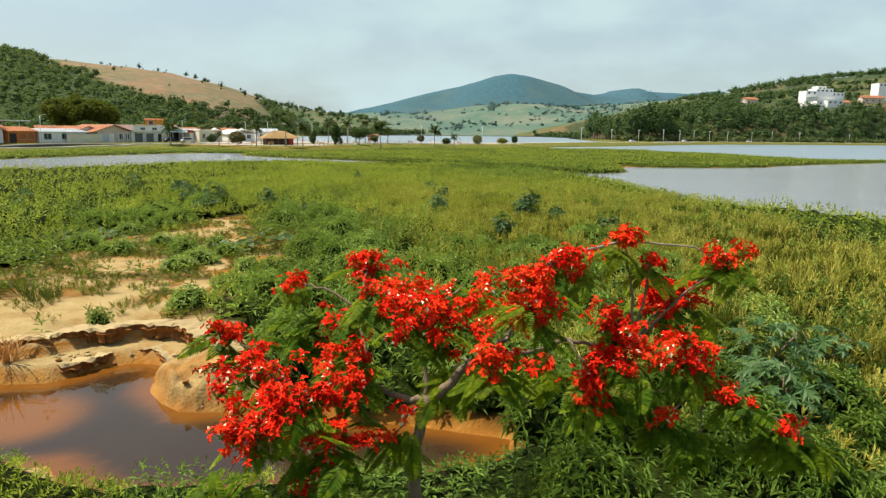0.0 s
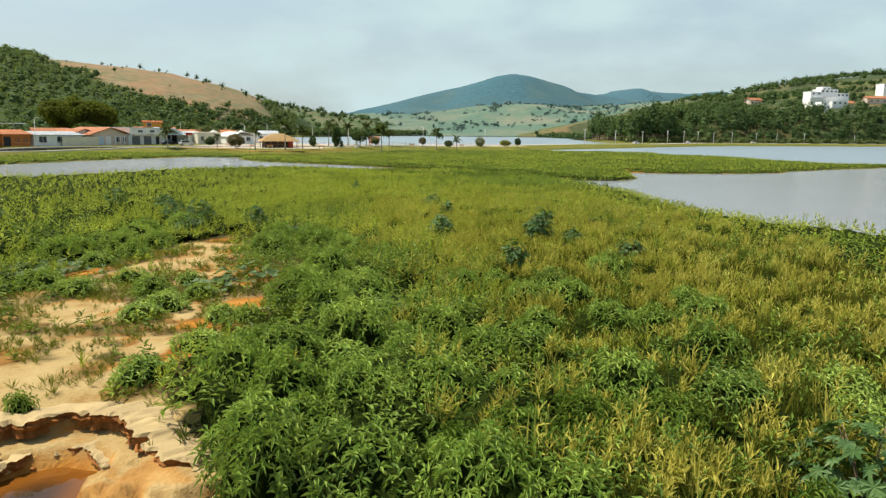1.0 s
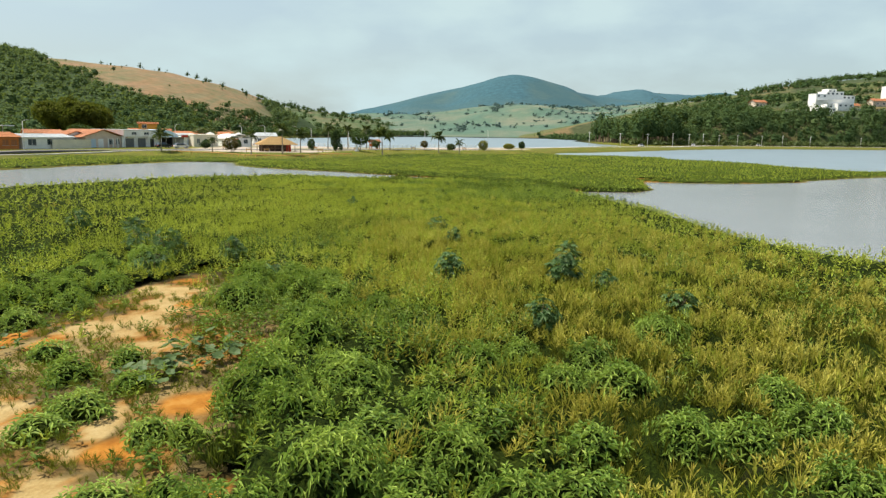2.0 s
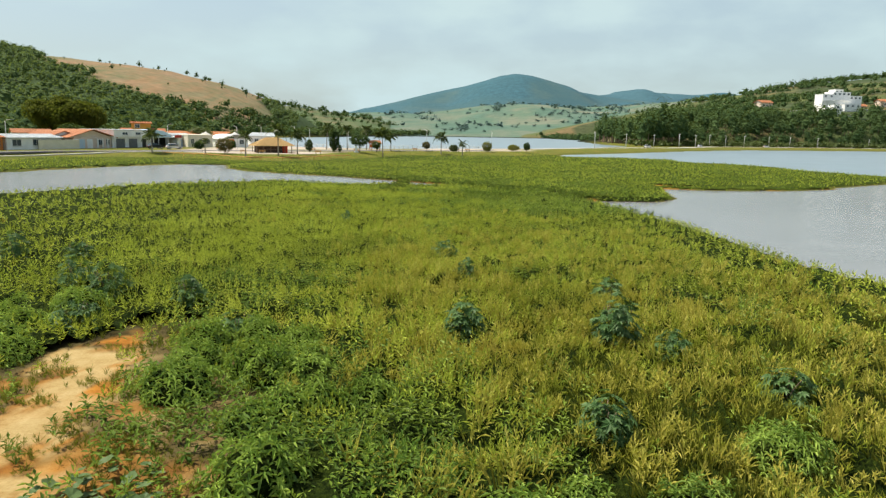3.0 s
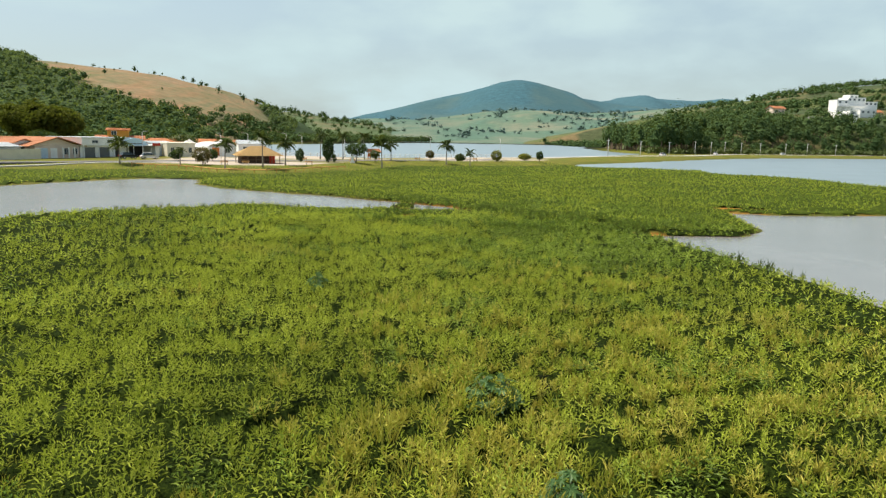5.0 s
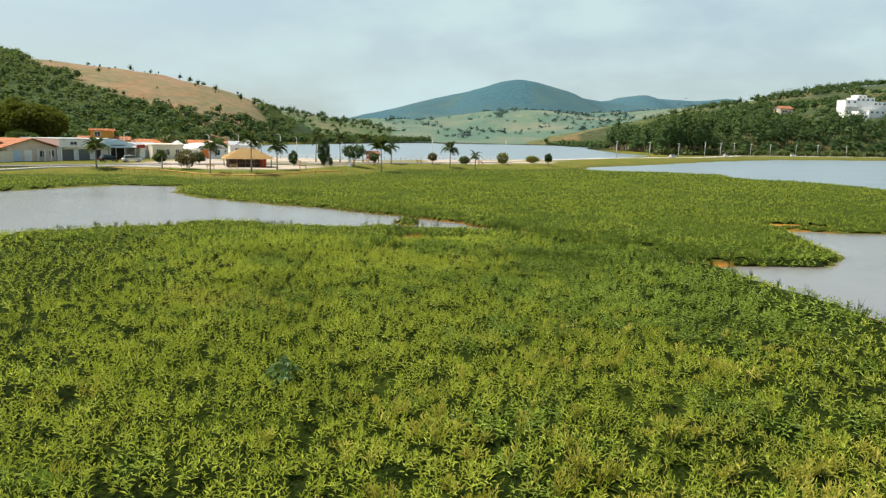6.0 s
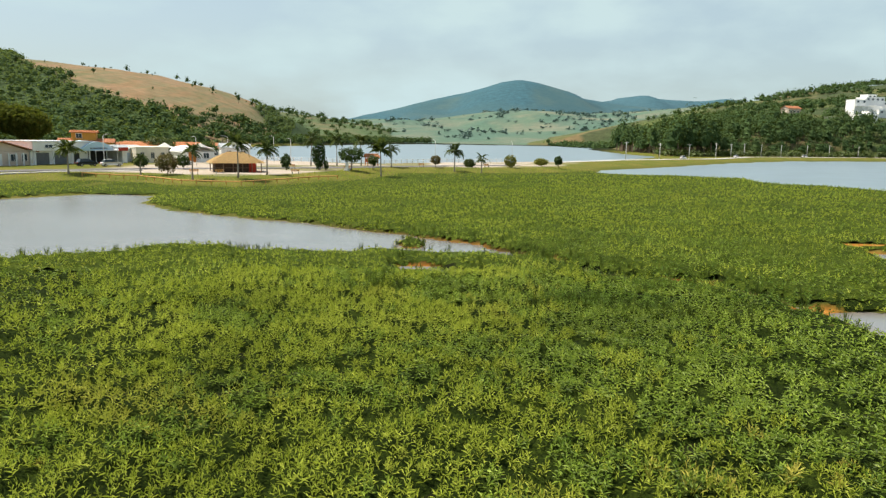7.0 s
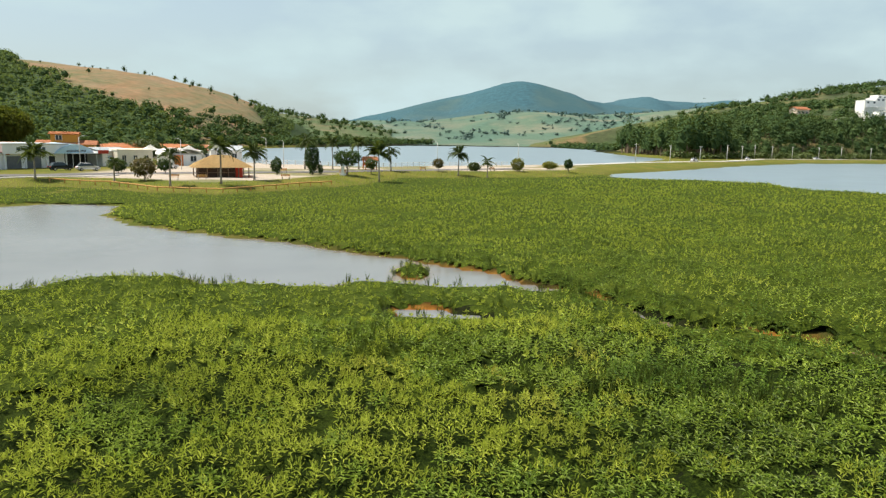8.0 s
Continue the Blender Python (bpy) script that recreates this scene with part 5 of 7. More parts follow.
def flower_mesh(k):
    """A loose head of open red flowers on short stalks; each has five petals, a pale one in some."""
    r = np.random.default_rng(50 + k)
    base, way, size, pale, owner, hubs = [], [], [], [], [], []
    for i in range(11):
        c = r.normal(0, 1, 3)
        c = c / np.linalg.norm(c) * r.uniform(0.035, 0.105)
        c[2] = abs(c[2]) * 0.9
        hubs.append(c)
        a = c / np.linalg.norm(c) + np.array([0, 0, 0.35])
        u = np.cross(a, [0.3, 1, 0.1])
        u /= np.linalg.norm(u)
        w = np.cross(a / np.linalg.norm(a), u)
        white = r.uniform() < 0.13
        for j in range(5):
            t = 2 * math.pi * j / 5 + r.uniform(-0.25, 0.25)
            base.append(c)
            way.append((u * math.cos(t) + w * math.sin(t)) * (0.4 if white and j == 0 else 1) + a * r.uniform(-0.2, 0.6))
            size.append(r.uniform(0.028, 0.043) * (0.8 if white and j == 0 else 1))
            pale.append(white and j == 0)
            owner.append(i)
    size = np.array(size)
    v, f = blades(np.array(base), np.array(way), size, size * 0.62, 0.2, 0.22)
    # petals of a flower meet in one point, and stalks join the flowers in the head
    n0 = len(v)
    f = np.where(f % 4 == 0, n0 + 1 + np.array(owner)[f // 4], f)
    extra = [(0, 0, -0.02)] + [tuple(h) for h in hubs] + [tuple(h * 0.5 + np.array([0.004, 0.004, 0])) for h in hubs]
    stalks = np.array([(n0, n0 + 1 + i, n0 + 12 + i) for i in range(11)])
    me = mesh_np("flower_head", np.concatenate([v, np.array(extra)]), np.concatenate([f, stalks]), M["petal"])
    me.materials.append(M["petal_pale"])
    me.materials.append(M["frond"])
    me.polygons.foreach_set("material_index", np.concatenate([np.repeat(np.array(pale, np.int32), 2), np.full(11, 2, np.int32)]))
    return me


def limb(pts, r0, r1, bend=0.06):
    """Points and radii of a branch through the given points, with small kinks."""
    out, rad = [], []
    total = len(pts) - 1
    for k in range(total):
        for s in range(4):
            u = s / 4
            p = Vector(pts[k]).lerp(Vector(pts[k + 1]), u)
            out.append(p + Vector(rng.uniform(-bend, bend, 3)) * (0 if s == 0 else 0.5))
            rad.append(r0 + (r1 - r0) * (k + u) / total)
    out.append(Vector(pts[-1]))
    rad.append(r1)
    return out, rad


LEFT_SPRAYS = [(0.19, 20.0, 4.37, 0.16, 0.13, 6, 2), (-0.34, 20.0, 4.23, 0.13, 0.05, 2, 3), (0.63, 18.9, 4.25, 0.31, 0.15, 13, 4), (0.37, 19.5, 4.29, 0.23, 0.10, 5, 5),
                (-0.71, 19.4, 4.03, 0.09, 0.09, 3, 3), (-0.53, 19.2, 3.84, 0.25, 0.13, 8, 5), (-0.15, 18.9, 3.75, 0.28, 0.16, 13, 4), (-0.38, 18.7, 3.66, 0.23, 0.12, 9, 4)]
LOW_SPRAYS = [(0.10, 19.2, 3.87, 0.11, 0.19, 5, 4), (0.03, 18.8, 3.50, 0.19, 0.08, 4, 5), (-0.11, 18.7, 3.30, 0.03, 0.04, 1, 5), (-0.01, 19.9, 4.01, 0.35, 0.10, 2, 8),
              (-0.20, 20.0, 3.81, 0.38, 0.17, 1, 9), (-0.60, 18.9, 3.31, 0.20, 0.10, 0, 5), (0.41, 19.1, 3.44, 0.12, 0.17, 1, 5), (0.78, 19.3, 3.81, 0.18, 0.09, 0, 6)]
HIGH_SPRAYS = [(1.16, 18.6, 4.47, 0.17, 0.17, 13, 4), (1.48, 19.0, 4.58, 0.12, 0.09, 5, 2), (1.87, 19.2, 4.69, 0.14, 0.04, 3, 1), (2.06, 19.2, 4.57, 0.04, 0.03, 1, 1),
               (2.56, 19.2, 4.57, 0.13, 0.08, 3, 4), (2.29, 19.4, 4.25, 0.26, 0.10, 10, 4), (1.82, 19.2, 4.16, 0.16, 0.11, 5, 3), (0.88, 19.6, 4.32, 0.23, 0.07, 2, 7)]
RIGHT_SPRAYS = [(1.81, 18.9, 4.00, 0.23, 0.16, 11, 4), (1.60, 18.8, 3.84, 0.11, 0.11, 6, 2), (2.28, 19.0, 3.96, 0.17, 0.13, 7, 3), (2.54, 18.9, 3.75, 0.13, 0.06, 3, 4),
                (2.87, 18.9, 3.54, 0.07, 0.08, 2, 4), (0.98, 18.6, 4.09, 0.11, 0.06, 4, 2), (2.10, 18.9, 3.62, 0.07, 0.05, 1, 3), (1.39, 19.3, 3.84, 0.14, 0.07, 1, 4),
                (2.33, 18.9, 3.51, 0.10, 0.07, 0, 3), (3.05, 18.9, 3.47, 0.10, 0.05, 0, 3), (2.02, 19.2, 3.66, 0.18, 0.06, 0, 4)]


def build_flame_tree():
    foot = (0.5, 19.25, float(land(0.5, 19.25)))
    tree = thing("flame_tree", Matrix.Translation(foot), "young flame tree crowned with scarlet flowers and ferny leaves", "tree")

    def rel(p):
        return (p[0] - foot[0], p[1] - foot[1], p[2] - foot[2])
    pts, rad = limb([(0, 0, -0.15), (0.02, 0, 1.2), rel((0.55, 19.2, 2.95)), rel((0.54, 19.2, 3.32)), rel((0.62, 19.2, 3.67))], 0.05, 0.034, 0.025)
    part("trunk", tube(bmesh.new(), pts, rad, 9), M["bark"], tree, smooth=True)
    # forks of the crown, each joined to an earlier one
    hubs = [rel(p) for p in ((0.61, 19.2, 3.62), (0.91, 19.1, 3.94), (0.22, 19.3, 3.72), (0.16, 19.7, 4.13), (1.09, 18.9, 4.17), (1.5, 19.1, 4.08), (1.95, 19.1, 4.05), (1.25, 19.0, 4.5), (-0.2, 19.1, 3.72), (2.35, 19.0, 3.72), (0.6, 19.3, 4.05))]
    for a, b, r0, r1 in ((0, 1, 0.034, 0.026), (0, 2, 0.026, 0.018), (2, 3, 0.016, 0.011), (1, 4, 0.025, 0.018), (1, 5, 0.018, 0.013), (5, 6, 0.013, 0.010), (4, 7, 0.017, 0.012), (2, 8, 0.016, 0.011), (6, 9, 0.010, 0.008), (0, 10, 0.018, 0.012)):
        pts, rad = limb([hubs[a], Vector(hubs[a]).lerp(Vector(hubs[b]), 0.5) + Vector((0, 0.02, -0.03)), hubs[b]], r0, r1, 0.03)
        part("branch", tube(bmesh.new(), pts, rad, 7), M["bark"], tree, smooth=True)
    fronds, flowers = [frond_mesh(k) for k in range(6)], [flower_mesh(k) for k in range(6)]
    for x, y, z, rx, rz, heads, leaves in LEFT_SPRAYS + LOW_SPRAYS + HIGH_SPRAYS + RIGHT_SPRAYS:
        end = rel((x, y, z))
        start = min(hubs, key=lambda h: (Vector(h) - Vector(end)).length)
        lift = Vector(start).lerp(Vector(end), 0.55) + Vector((0, 0, 0.05))
        pts, rad = limb([start, lift, end], 0.011, 0.004, 0.03)
        part("branch", tube(bmesh.new(), pts, rad, 6), M["bark"], tree, smooth=True)
        for _ in range(int(heads * 2.6 + 0.5)):
            d = rng.normal(0, 0.55, 3)
            ob = part_np("flower_head", flowers[rng.integers(6)], tree)
            ob.matrix_basis = pose(end[0] + d[0] * rx, end[1] + d[1] * 0.5 * rx, end[2] + d[2] * rz, rng.uniform(-35, 35), rng.uniform(-35, 35), rng.uniform(0, 360)) @ Matrix.Scale(rng.uniform(0.75, 1.1), 4)
        for _ in range(int((leaves * 3.0 + 4) * (0.55 if x < -0.3 else 1.0))):
            d = rng.normal(0, 0.55, 3)
            az = rng.normal(-90, 80)
            ob = part_np("frond", fronds[rng.integers(6)], tree)
            ob.matrix_basis = pose(end[0] + d[0] * rx * 0.8, end[1] + d[1] * rx * 0.6 + 0.04, end[2] + d[2] * rz * 0.6 - 0.05, rng.uniform(-25, 25), rng.uniform(-4, 34), az) @ Matrix.Scale(rng.uniform(0.55, 0.85), 4)
    pts, rad = limb([rel((1.3, 19.0, 4.53)), rel((1.5, 19.1, 4.63)), rel((1.85, 19.2, 4.70)), rel((2.33, 19.2, 4.66)), rel((2.5, 19.2, 4.58))], 0.010, 0.004, 0.01)
    part("twig", tube(bmesh.new(), pts, rad, 5), M["trunk_pale"], tree, smooth=True)


build_flame_tree()


# ---- shrubs with hand-shaped leaves ----
def palmate_mesh():
    """A hand-shaped leaf of eight lobes on a short stalk, facing +z."""
    base, way, size = [], [], []
    for a in np.linspace(-150, 150, 8):
        base.append((0, 0, 0))
        way.append((math.cos(math.radians(a)), math.sin(math.radians(a)), 0.12))
        size.append(0.2 * (1 - 0.35 * abs(a) / 150))
    size = np.array(size)
    v, f = blades(np.array(base, float), np.array(way), size, size * 0.42, 0.2, 0.12)
    return mesh_np("leaf", v, f, M["castor"])


def round_leaf_mesh():
    """A broad lobed vine leaf, slightly cupped."""
    n, v = 11, [(0, 0, 0)]
    for k in range(n):
        a = 2 * math.pi * (k + 0.5) / n
        r = 0.17 * (1 + 0.14 * math.cos(5 * a))
        v.append((r * math.cos(a), r * math.sin(a), 0.05 + 0.015 * math.cos(3 * a)))
    return mesh_np("leaf", v, [(0, 1 + k, 1 + (k + 1) % n) for k in range(n)], M["vine"])


M["vine"] = leafy("vine_leaves", (0.050, 0.09, 0.030), (0.085, 0.140, 0.050), (0.140, 0.19, 0.080), 0.8, 0.2, spec=0.12)
PALMATE, ROUND = palmate_mesh(), round_leaf_mesh()
# foot, height, spread and number of leaves
SHRUBS = [(7.6, 53.6, 1.65, 0.75, 64), (9.0, 52.2, 0.95, 0.5, 26), (2.5, 54.4, 1.35, 0.6, 40), (10.8, 48.8, 0.9, 0.6, 30), (5.1, 46.3, 1.15, 0.55, 36), (2.7, 69.4, 1.0, 0.75, 34),
          (3.4, 63.6, 1.0, 0.55, 26), (9.3, 60.3, 1.0, 0.6, 30), (-5.2, 54.4, 0.95, 0.65, 32), (-8.1, 58.6, 1.2, 0.6, 36), (-11.6, 59.6, 1.4, 0.9, 60), (-13.6, 61.0, 1.3, 0.8, 44),
          (-10.9, 55.2, 1.1, 0.7, 36), (-16.2, 67, 1.2, 0.7, 36)]
SHRUBS += [(-19.6, 67.4, 1.4, 0.7, 36), (-22.8, 58.3, 1.0, 0.8, 30), (-4.1, 83.8, 0.8, 0.45, 18), (7.9, 28.2, 1.25, 1.0, 44), (7.4, 26.4, 1.05, 0.8, 32), (9.4, 28.4, 1.0, 0.8, 28)]


def build_shrubs():
    for x, y, h, r, leaves in SHRUBS:
        z = float(land(x, y))
        h, r = h * 1.08, r * 1.08
        ob = thing("shrub", pose(x, y, z), "blue-green castor shrub with hand-shaped leaves in the meadow", "shrub", "shrubs in the meadow")
        for _ in range(5):
            a = rng.uniform(0, 6.28)
            part("stem", tube(bmesh.new(), [(0, 0, -0.05), (0.3 * r * math.cos(a), 0.3 * r * math.sin(a), h * 0.5), (0.6 * r * math.cos(a), 0.6 * r * math.sin(a), h * 0.85)], [0.022, 0.016, 0.008], 5), M["bark"], ob, smooth=True)
        for _ in range(int(leaves * 2.6)):
            a, q = rng.uniform(0, 360), math.sqrt(rng.uniform(0, 1))
            zz = h * 1.15 * (1 - 0.45 * q * q) * rng.uniform(0.2, 1.0)
            lf = part_np("leaf", PALMATE, ob)
            lf.matrix_basis = pose(q * r * math.cos(math.radians(a)), q * r * math.sin(math.radians(a)), zz, 0, 0, a) @ pose(0, 0, 0, rng.uniform(-20, 20), rng.uniform(5, 60)) @ Matrix.Scale(rng.uniform(0.9, 1.5), 4)
    for x, y, rx, ry, leaves in ((-12.7, 44.4, 2.0, 1.5, 80), (-5.1, 43.0, 1.3, 1.6, 60), (-6.0, 41.2, 0.8, 0.8, 20)):
        ob = thing("vine_patch", pose(x, y, float(land(x, y))), "creeping squash vine with broad pale leaves on sand", "vine", "vines on the sand")
        for k in range(6):
            a = k * 1.05
            part("stem", tube(bmesh.new(), [(0, 0, 0.03), (rx * 0.5 * math.cos(a), ry * 0.5 * math.sin(a), 0.08), (rx * 0.9 * math.cos(a + 0.2), ry * 0.9 * math.sin(a + 0.2), 0.05)], [0.012, 0.01, 0.006], 5), M["castor"], ob)
        for _ in range(leaves):
            a, q = rng.uniform(0, 6.28), math.sqrt(rng.uniform(0, 1))
            lf = part_np("leaf", ROUND, ob)
            lf.matrix_basis = pose(q * rx * math.cos(a), q * ry * math.sin(a), rng.uniform(0.15, 0.4), rng.uniform(-25, 25), rng.uniform(-25, 25), rng.uniform(0, 360)) @ Matrix.Scale(rng.uniform(0.55, 1.05), 4)


def bush_foliage(radius, height, seed, mat):
    """A dome of leafy shoots, each a whorl of lance leaves that droop at their tips."""
    r = np.random.default_rng(seed)
    n = int(2 * math.pi * radius * (0.4 * radius + 0.6 * height) / 0.038)
    up = 1 - (np.arange(n) + 0.5) / n * 0.95
    az = np.arange(n) * 2.39996 + r.normal(0, 0.2, n)
    side = np.sqrt(1 - up * up)
    lump = 1 + 0.16 * np.sin(3 * az + seed) * side + 0.12 * np.sin(5 * az + 7 * up + 2 * seed) + r.normal(0, 0.06, n)
    foot = np.stack([np.cos(az) * side * radius * lump, np.sin(az) * side * radius * lump, up * height * lump], -1)
    ax = np.stack([np.cos(az) * side * 0.8, np.sin(az) * side * 0.8, 0.35 + 0.65 * up], -1) + r.normal(0, 0.16, (n, 3))
    ax /= np.linalg.norm(ax, axis=1, keepdims=True)
    a = np.cross(ax, np.array([0.31, 0.95, 0.05]))
    a /= np.linalg.norm(a, axis=1, keepdims=True)
    b = np.cross(ax, a)
    k = 9
    turn = np.arange(k)[None] * 2.4 + r.uniform(0, 6.28, (n, 1)) + r.normal(0, 0.25, (n, k))
    rise = np.radians(np.linspace(-12, 52, k))[None] + r.normal(0, 0.14, (n, k))
    way = (a[:, None] * np.cos(turn)[..., None] + b[:, None] * np.sin(turn)[..., None]) * np.cos(rise)[..., None] + ax[:, None] * np.sin(rise)[..., None]
    base = foot[:, None] + ax[:, None] * (np.linspace(-0.05, 0.06, k)[None] + 0 * turn)[..., None]
    size = np.linspace(1.15, 0.75, k)[None] * r.uniform(0.15, 0.245, (n, k))
    v, f = blades(base.reshape(-1, 3), way.reshape(-1, 3), size.ravel(), size.ravel() * 0.27, 0.30, 0.16)
    return mesh_np("foliage", v, f, mat)


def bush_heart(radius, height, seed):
    """The mass of stems and leaves inside a bush: a dome with shade put into its colour."""
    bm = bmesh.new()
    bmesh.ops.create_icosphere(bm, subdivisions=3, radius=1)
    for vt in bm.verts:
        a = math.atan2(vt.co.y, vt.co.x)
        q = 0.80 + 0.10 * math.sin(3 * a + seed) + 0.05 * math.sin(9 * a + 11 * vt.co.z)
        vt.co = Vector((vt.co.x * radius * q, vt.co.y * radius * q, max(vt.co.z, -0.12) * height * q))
    me = bpy.data.meshes.new("shaded_core")
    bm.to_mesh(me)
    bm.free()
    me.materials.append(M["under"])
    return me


def build_bushes():
    kinds = []
    for k, q in enumerate((0.42, 0.56, 0.7, 0.7, 0.85, 0.85, 1.0, 1.0)):
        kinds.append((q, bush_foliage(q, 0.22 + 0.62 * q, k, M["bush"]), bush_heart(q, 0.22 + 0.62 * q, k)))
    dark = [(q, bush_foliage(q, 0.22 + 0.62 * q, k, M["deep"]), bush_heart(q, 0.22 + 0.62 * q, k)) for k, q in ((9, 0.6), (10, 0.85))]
    r = np.random.default_rng(72)
    for i, (x, y, q) in enumerate(BUSHES):
        size, leaves, heart = min(dark if x > 0 and y < 31 and r.uniform() < 0.8 else kinds, key=lambda c: abs(c[0] - q) + r.uniform(0, 0.06))
        sand = i < ON_SAND
        ob = thing("bush", pose(x, y, float(land(x, y)) - 0.03, 0, 0, r.uniform(0, 360)),
                   "low domed green bush with drooping lance leaves on sand" if sand else "lush domed green bush with drooping lance leaves", "bush", "bushes on the sandy trail" if sand else "bushes beside the trail")
        s = Matrix.Diagonal((q / size * r.uniform(0.9, 1.15), q / size * r.uniform(0.9, 1.15), r.uniform(0.9, 1.2) * (0.85 if sand else 1.15), 1))
        for name, me in (("foliage", leaves), ("shaded_core", heart)):
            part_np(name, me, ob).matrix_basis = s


def build_dead_bush(x, y, height):
    """Bare brown twigs, bent over at the water's edge."""
    ob = thing("dead_bush", pose(x, y, max(float(land(x, y)), 0) - 0.03), "dead brown twiggy bush at the water's edge", "bush")
    r = np.random.default_rng(73)
    for _ in range(46):
        a, h, q = r.uniform(0, 6.28), height * r.uniform(0.5, 1.0), r.uniform(0.15, 0.75)
        dx, dy = q * math.cos(a), q * math.sin(a)
        part("twig", tube(bmesh.new(), [(dx * 0.2, dy * 0.2, 0), (dx * 0.55 + r.uniform(-0.06, 0.06), dy * 0.55, h * 0.7), (dx, dy + r.uniform(-0.08, 0.08), h * r.uniform(0.7, 1.0)), (dx * 1.35, dy * 1.35, h * r.uniform(0.35, 0.8))], [0.013, 0.010, 0.007, 0.004], 4), M["rail"], ob)


build_shrubs()
build_bushes()
build_dead_bush(-8.1, 29.7, 0.75)


# ---- promenade, road and causeway ----
def strip(name, line, width, lift, mat, label, category):
    """A paved ribbon along a line, with thickness, lying on the ground."""
    pts = []
    for (ax, ay), (bx, by) in zip(line, line[1:]):
        k = max(2, int(math.hypot(bx - ax, by - ay) / 2.5))
        pts += [(ax + (bx - ax) * j / k, ay + (by - ay) * j / k) for j in range(k)]
    pts.append(line[-1])
    v, f = [], []
    for j, (x, y) in enumerate(pts):
        a, b = pts[max(j - 1, 0)], pts[min(j + 1, len(pts) - 1)]
        d = Vector((b[0] - a[0], b[1] - a[1])).normalized()
        nx, ny = -d.y * width / 2, d.x * width / 2
        z = max(float(land(x, y)), float(land(x + nx, y + ny)), float(land(x - nx, y - ny))) + lift
        v += [(x + nx, y + ny, z), (x - nx, y - ny, z), (x + nx, y + ny, z - 0.4), (x - nx, y - ny, z - 0.4)]
    for j in range(len(pts) - 1):
        a, b = 4 * j, 4 * j + 4
        f += [(a, a + 1, b + 1, b), (a + 2, a, b, b + 2), (a + 1, a + 3, b + 3, b + 1)]
    return tagged(new(name, mesh_np(name, v, f, mat)), label, category, kind="structure")


strip("road", [(-118, 168), (-96, 176), (-80, 190.5), (-66, 203), (-54, 212), (-44, 219), (-20, 232), (4, 250), (30, 268)], 5.5, 0.03, M["asphalt"], "grey asphalt road past the houses", "road")
strip("pavement", [(-118, 163.5), (-92, 172.5), (-76, 187), (-61.5, 199), (-51, 207.5)], 1.6, 0.10, M["concrete"], "pale concrete footway beside the road", "pavement")
strip("causeway_road", [(48, 300), (86, 344), (108, 363), (150, 398.5), (192, 453), (292, 503), (420, 550), (620, 590)], 5.0, 0.05, M["concrete"], "pale dirt road on a low causeway", "road")


def rail_fence():
    """Low orange timber rail on short posts, along the edge of the lawn."""
    line = [(-56, 194.5), (-46, 192.6), (-36.5, 185.6), (-26.6, 183.4), (-19.6, 195.6), (-13.6, 203.5)]
    fence = thing("rail_fence", pose(*line[0], float(land(*line[0]))), "low orange timber rail fence on the lawn", "fence")
    ox, oy, oz = line[0][0], line[0][1], float(land(*line[0]))
    pts = []
    for (ax, ay), (bx, by) in zip(line, line[1:]):
        k = max(1, round(math.hypot(bx - ax, by - ay) / 2.6))
        pts += [(ax + (bx - ax) * j / k, ay + (by - ay) * j / k) for j in range(k)]
    pts.append(line[-1])
    for (x, y) in pts:
        z = float(land(x, y))
        part("post", boxed(x - ox - 0.07, x - ox + 0.07, y - oy - 0.07, y - oy + 0.07, z - oz - 0.2, z - oz + 0.75, bevel=0.015), M["rail"], fence)
    for (ax, ay), (bx, by) in zip(pts, pts[1:]):
        a, b = Vector((ax - ox, ay - oy, float(land(ax, ay)) - oz + 0.62)), Vector((bx - ox, by - oy, float(land(bx, by)) - oz + 0.62))
        part("rail", tube(bmesh.new(), [a, b], [0.10, 0.10], 6), M["rail"], fence)


rail_fence()


# ---- houses ----
def wall_part(h, name, x0, x1, y0, y1, z0, z1, mat, label=""):
    return part(name, boxed(x0, x1, y0, y1, z0, z1, bevel=0.02), mat, h, label)


def window_part(h, x, z, w, t, y=0.0, mat="glass", frame="white"):
    """A window on the front wall (which faces -y): frame, pane and sill."""
    bm = bmesh.new()
    for a in ((x - w / 2 - 0.08, x - w / 2, z - 0.08, z + t + 0.08), (x + w / 2, x + w / 2 + 0.08, z - 0.08, z + t + 0.08), (x - w / 2, x + w / 2, z + t, z + t + 0.08), (x - 0.03, x + 0.03, z, z + t)):
        box(bm, a[0], a[1], y - 0.05, y + 0.02, a[2], a[3])
    win = part("window", bm, M[frame], h)
    part("pane", boxed(x - w / 2, x + w / 2, y - 0.02, y + 0.01, z, z + t), M[mat], win)
    part("sill", boxed(x - w / 2 - 0.12, x + w / 2 + 0.12, y - 0.12, y + 0.02, z - 0.14, z - 0.08), M["concrete"], win)


def door_part(h, x, w, t, mat, y=0.0, name="door"):
    d = part(name, boxed(x - w / 2, x + w / 2, y - 0.06, y + 0.02, 0.03, t, bevel=0.01), M[mat], h)
    part("handle", boxed(x + w * 0.32, x + w * 0.32 + 0.05, y - 0.12, y - 0.06, 0.95, 1.10), M["chrome"], d)


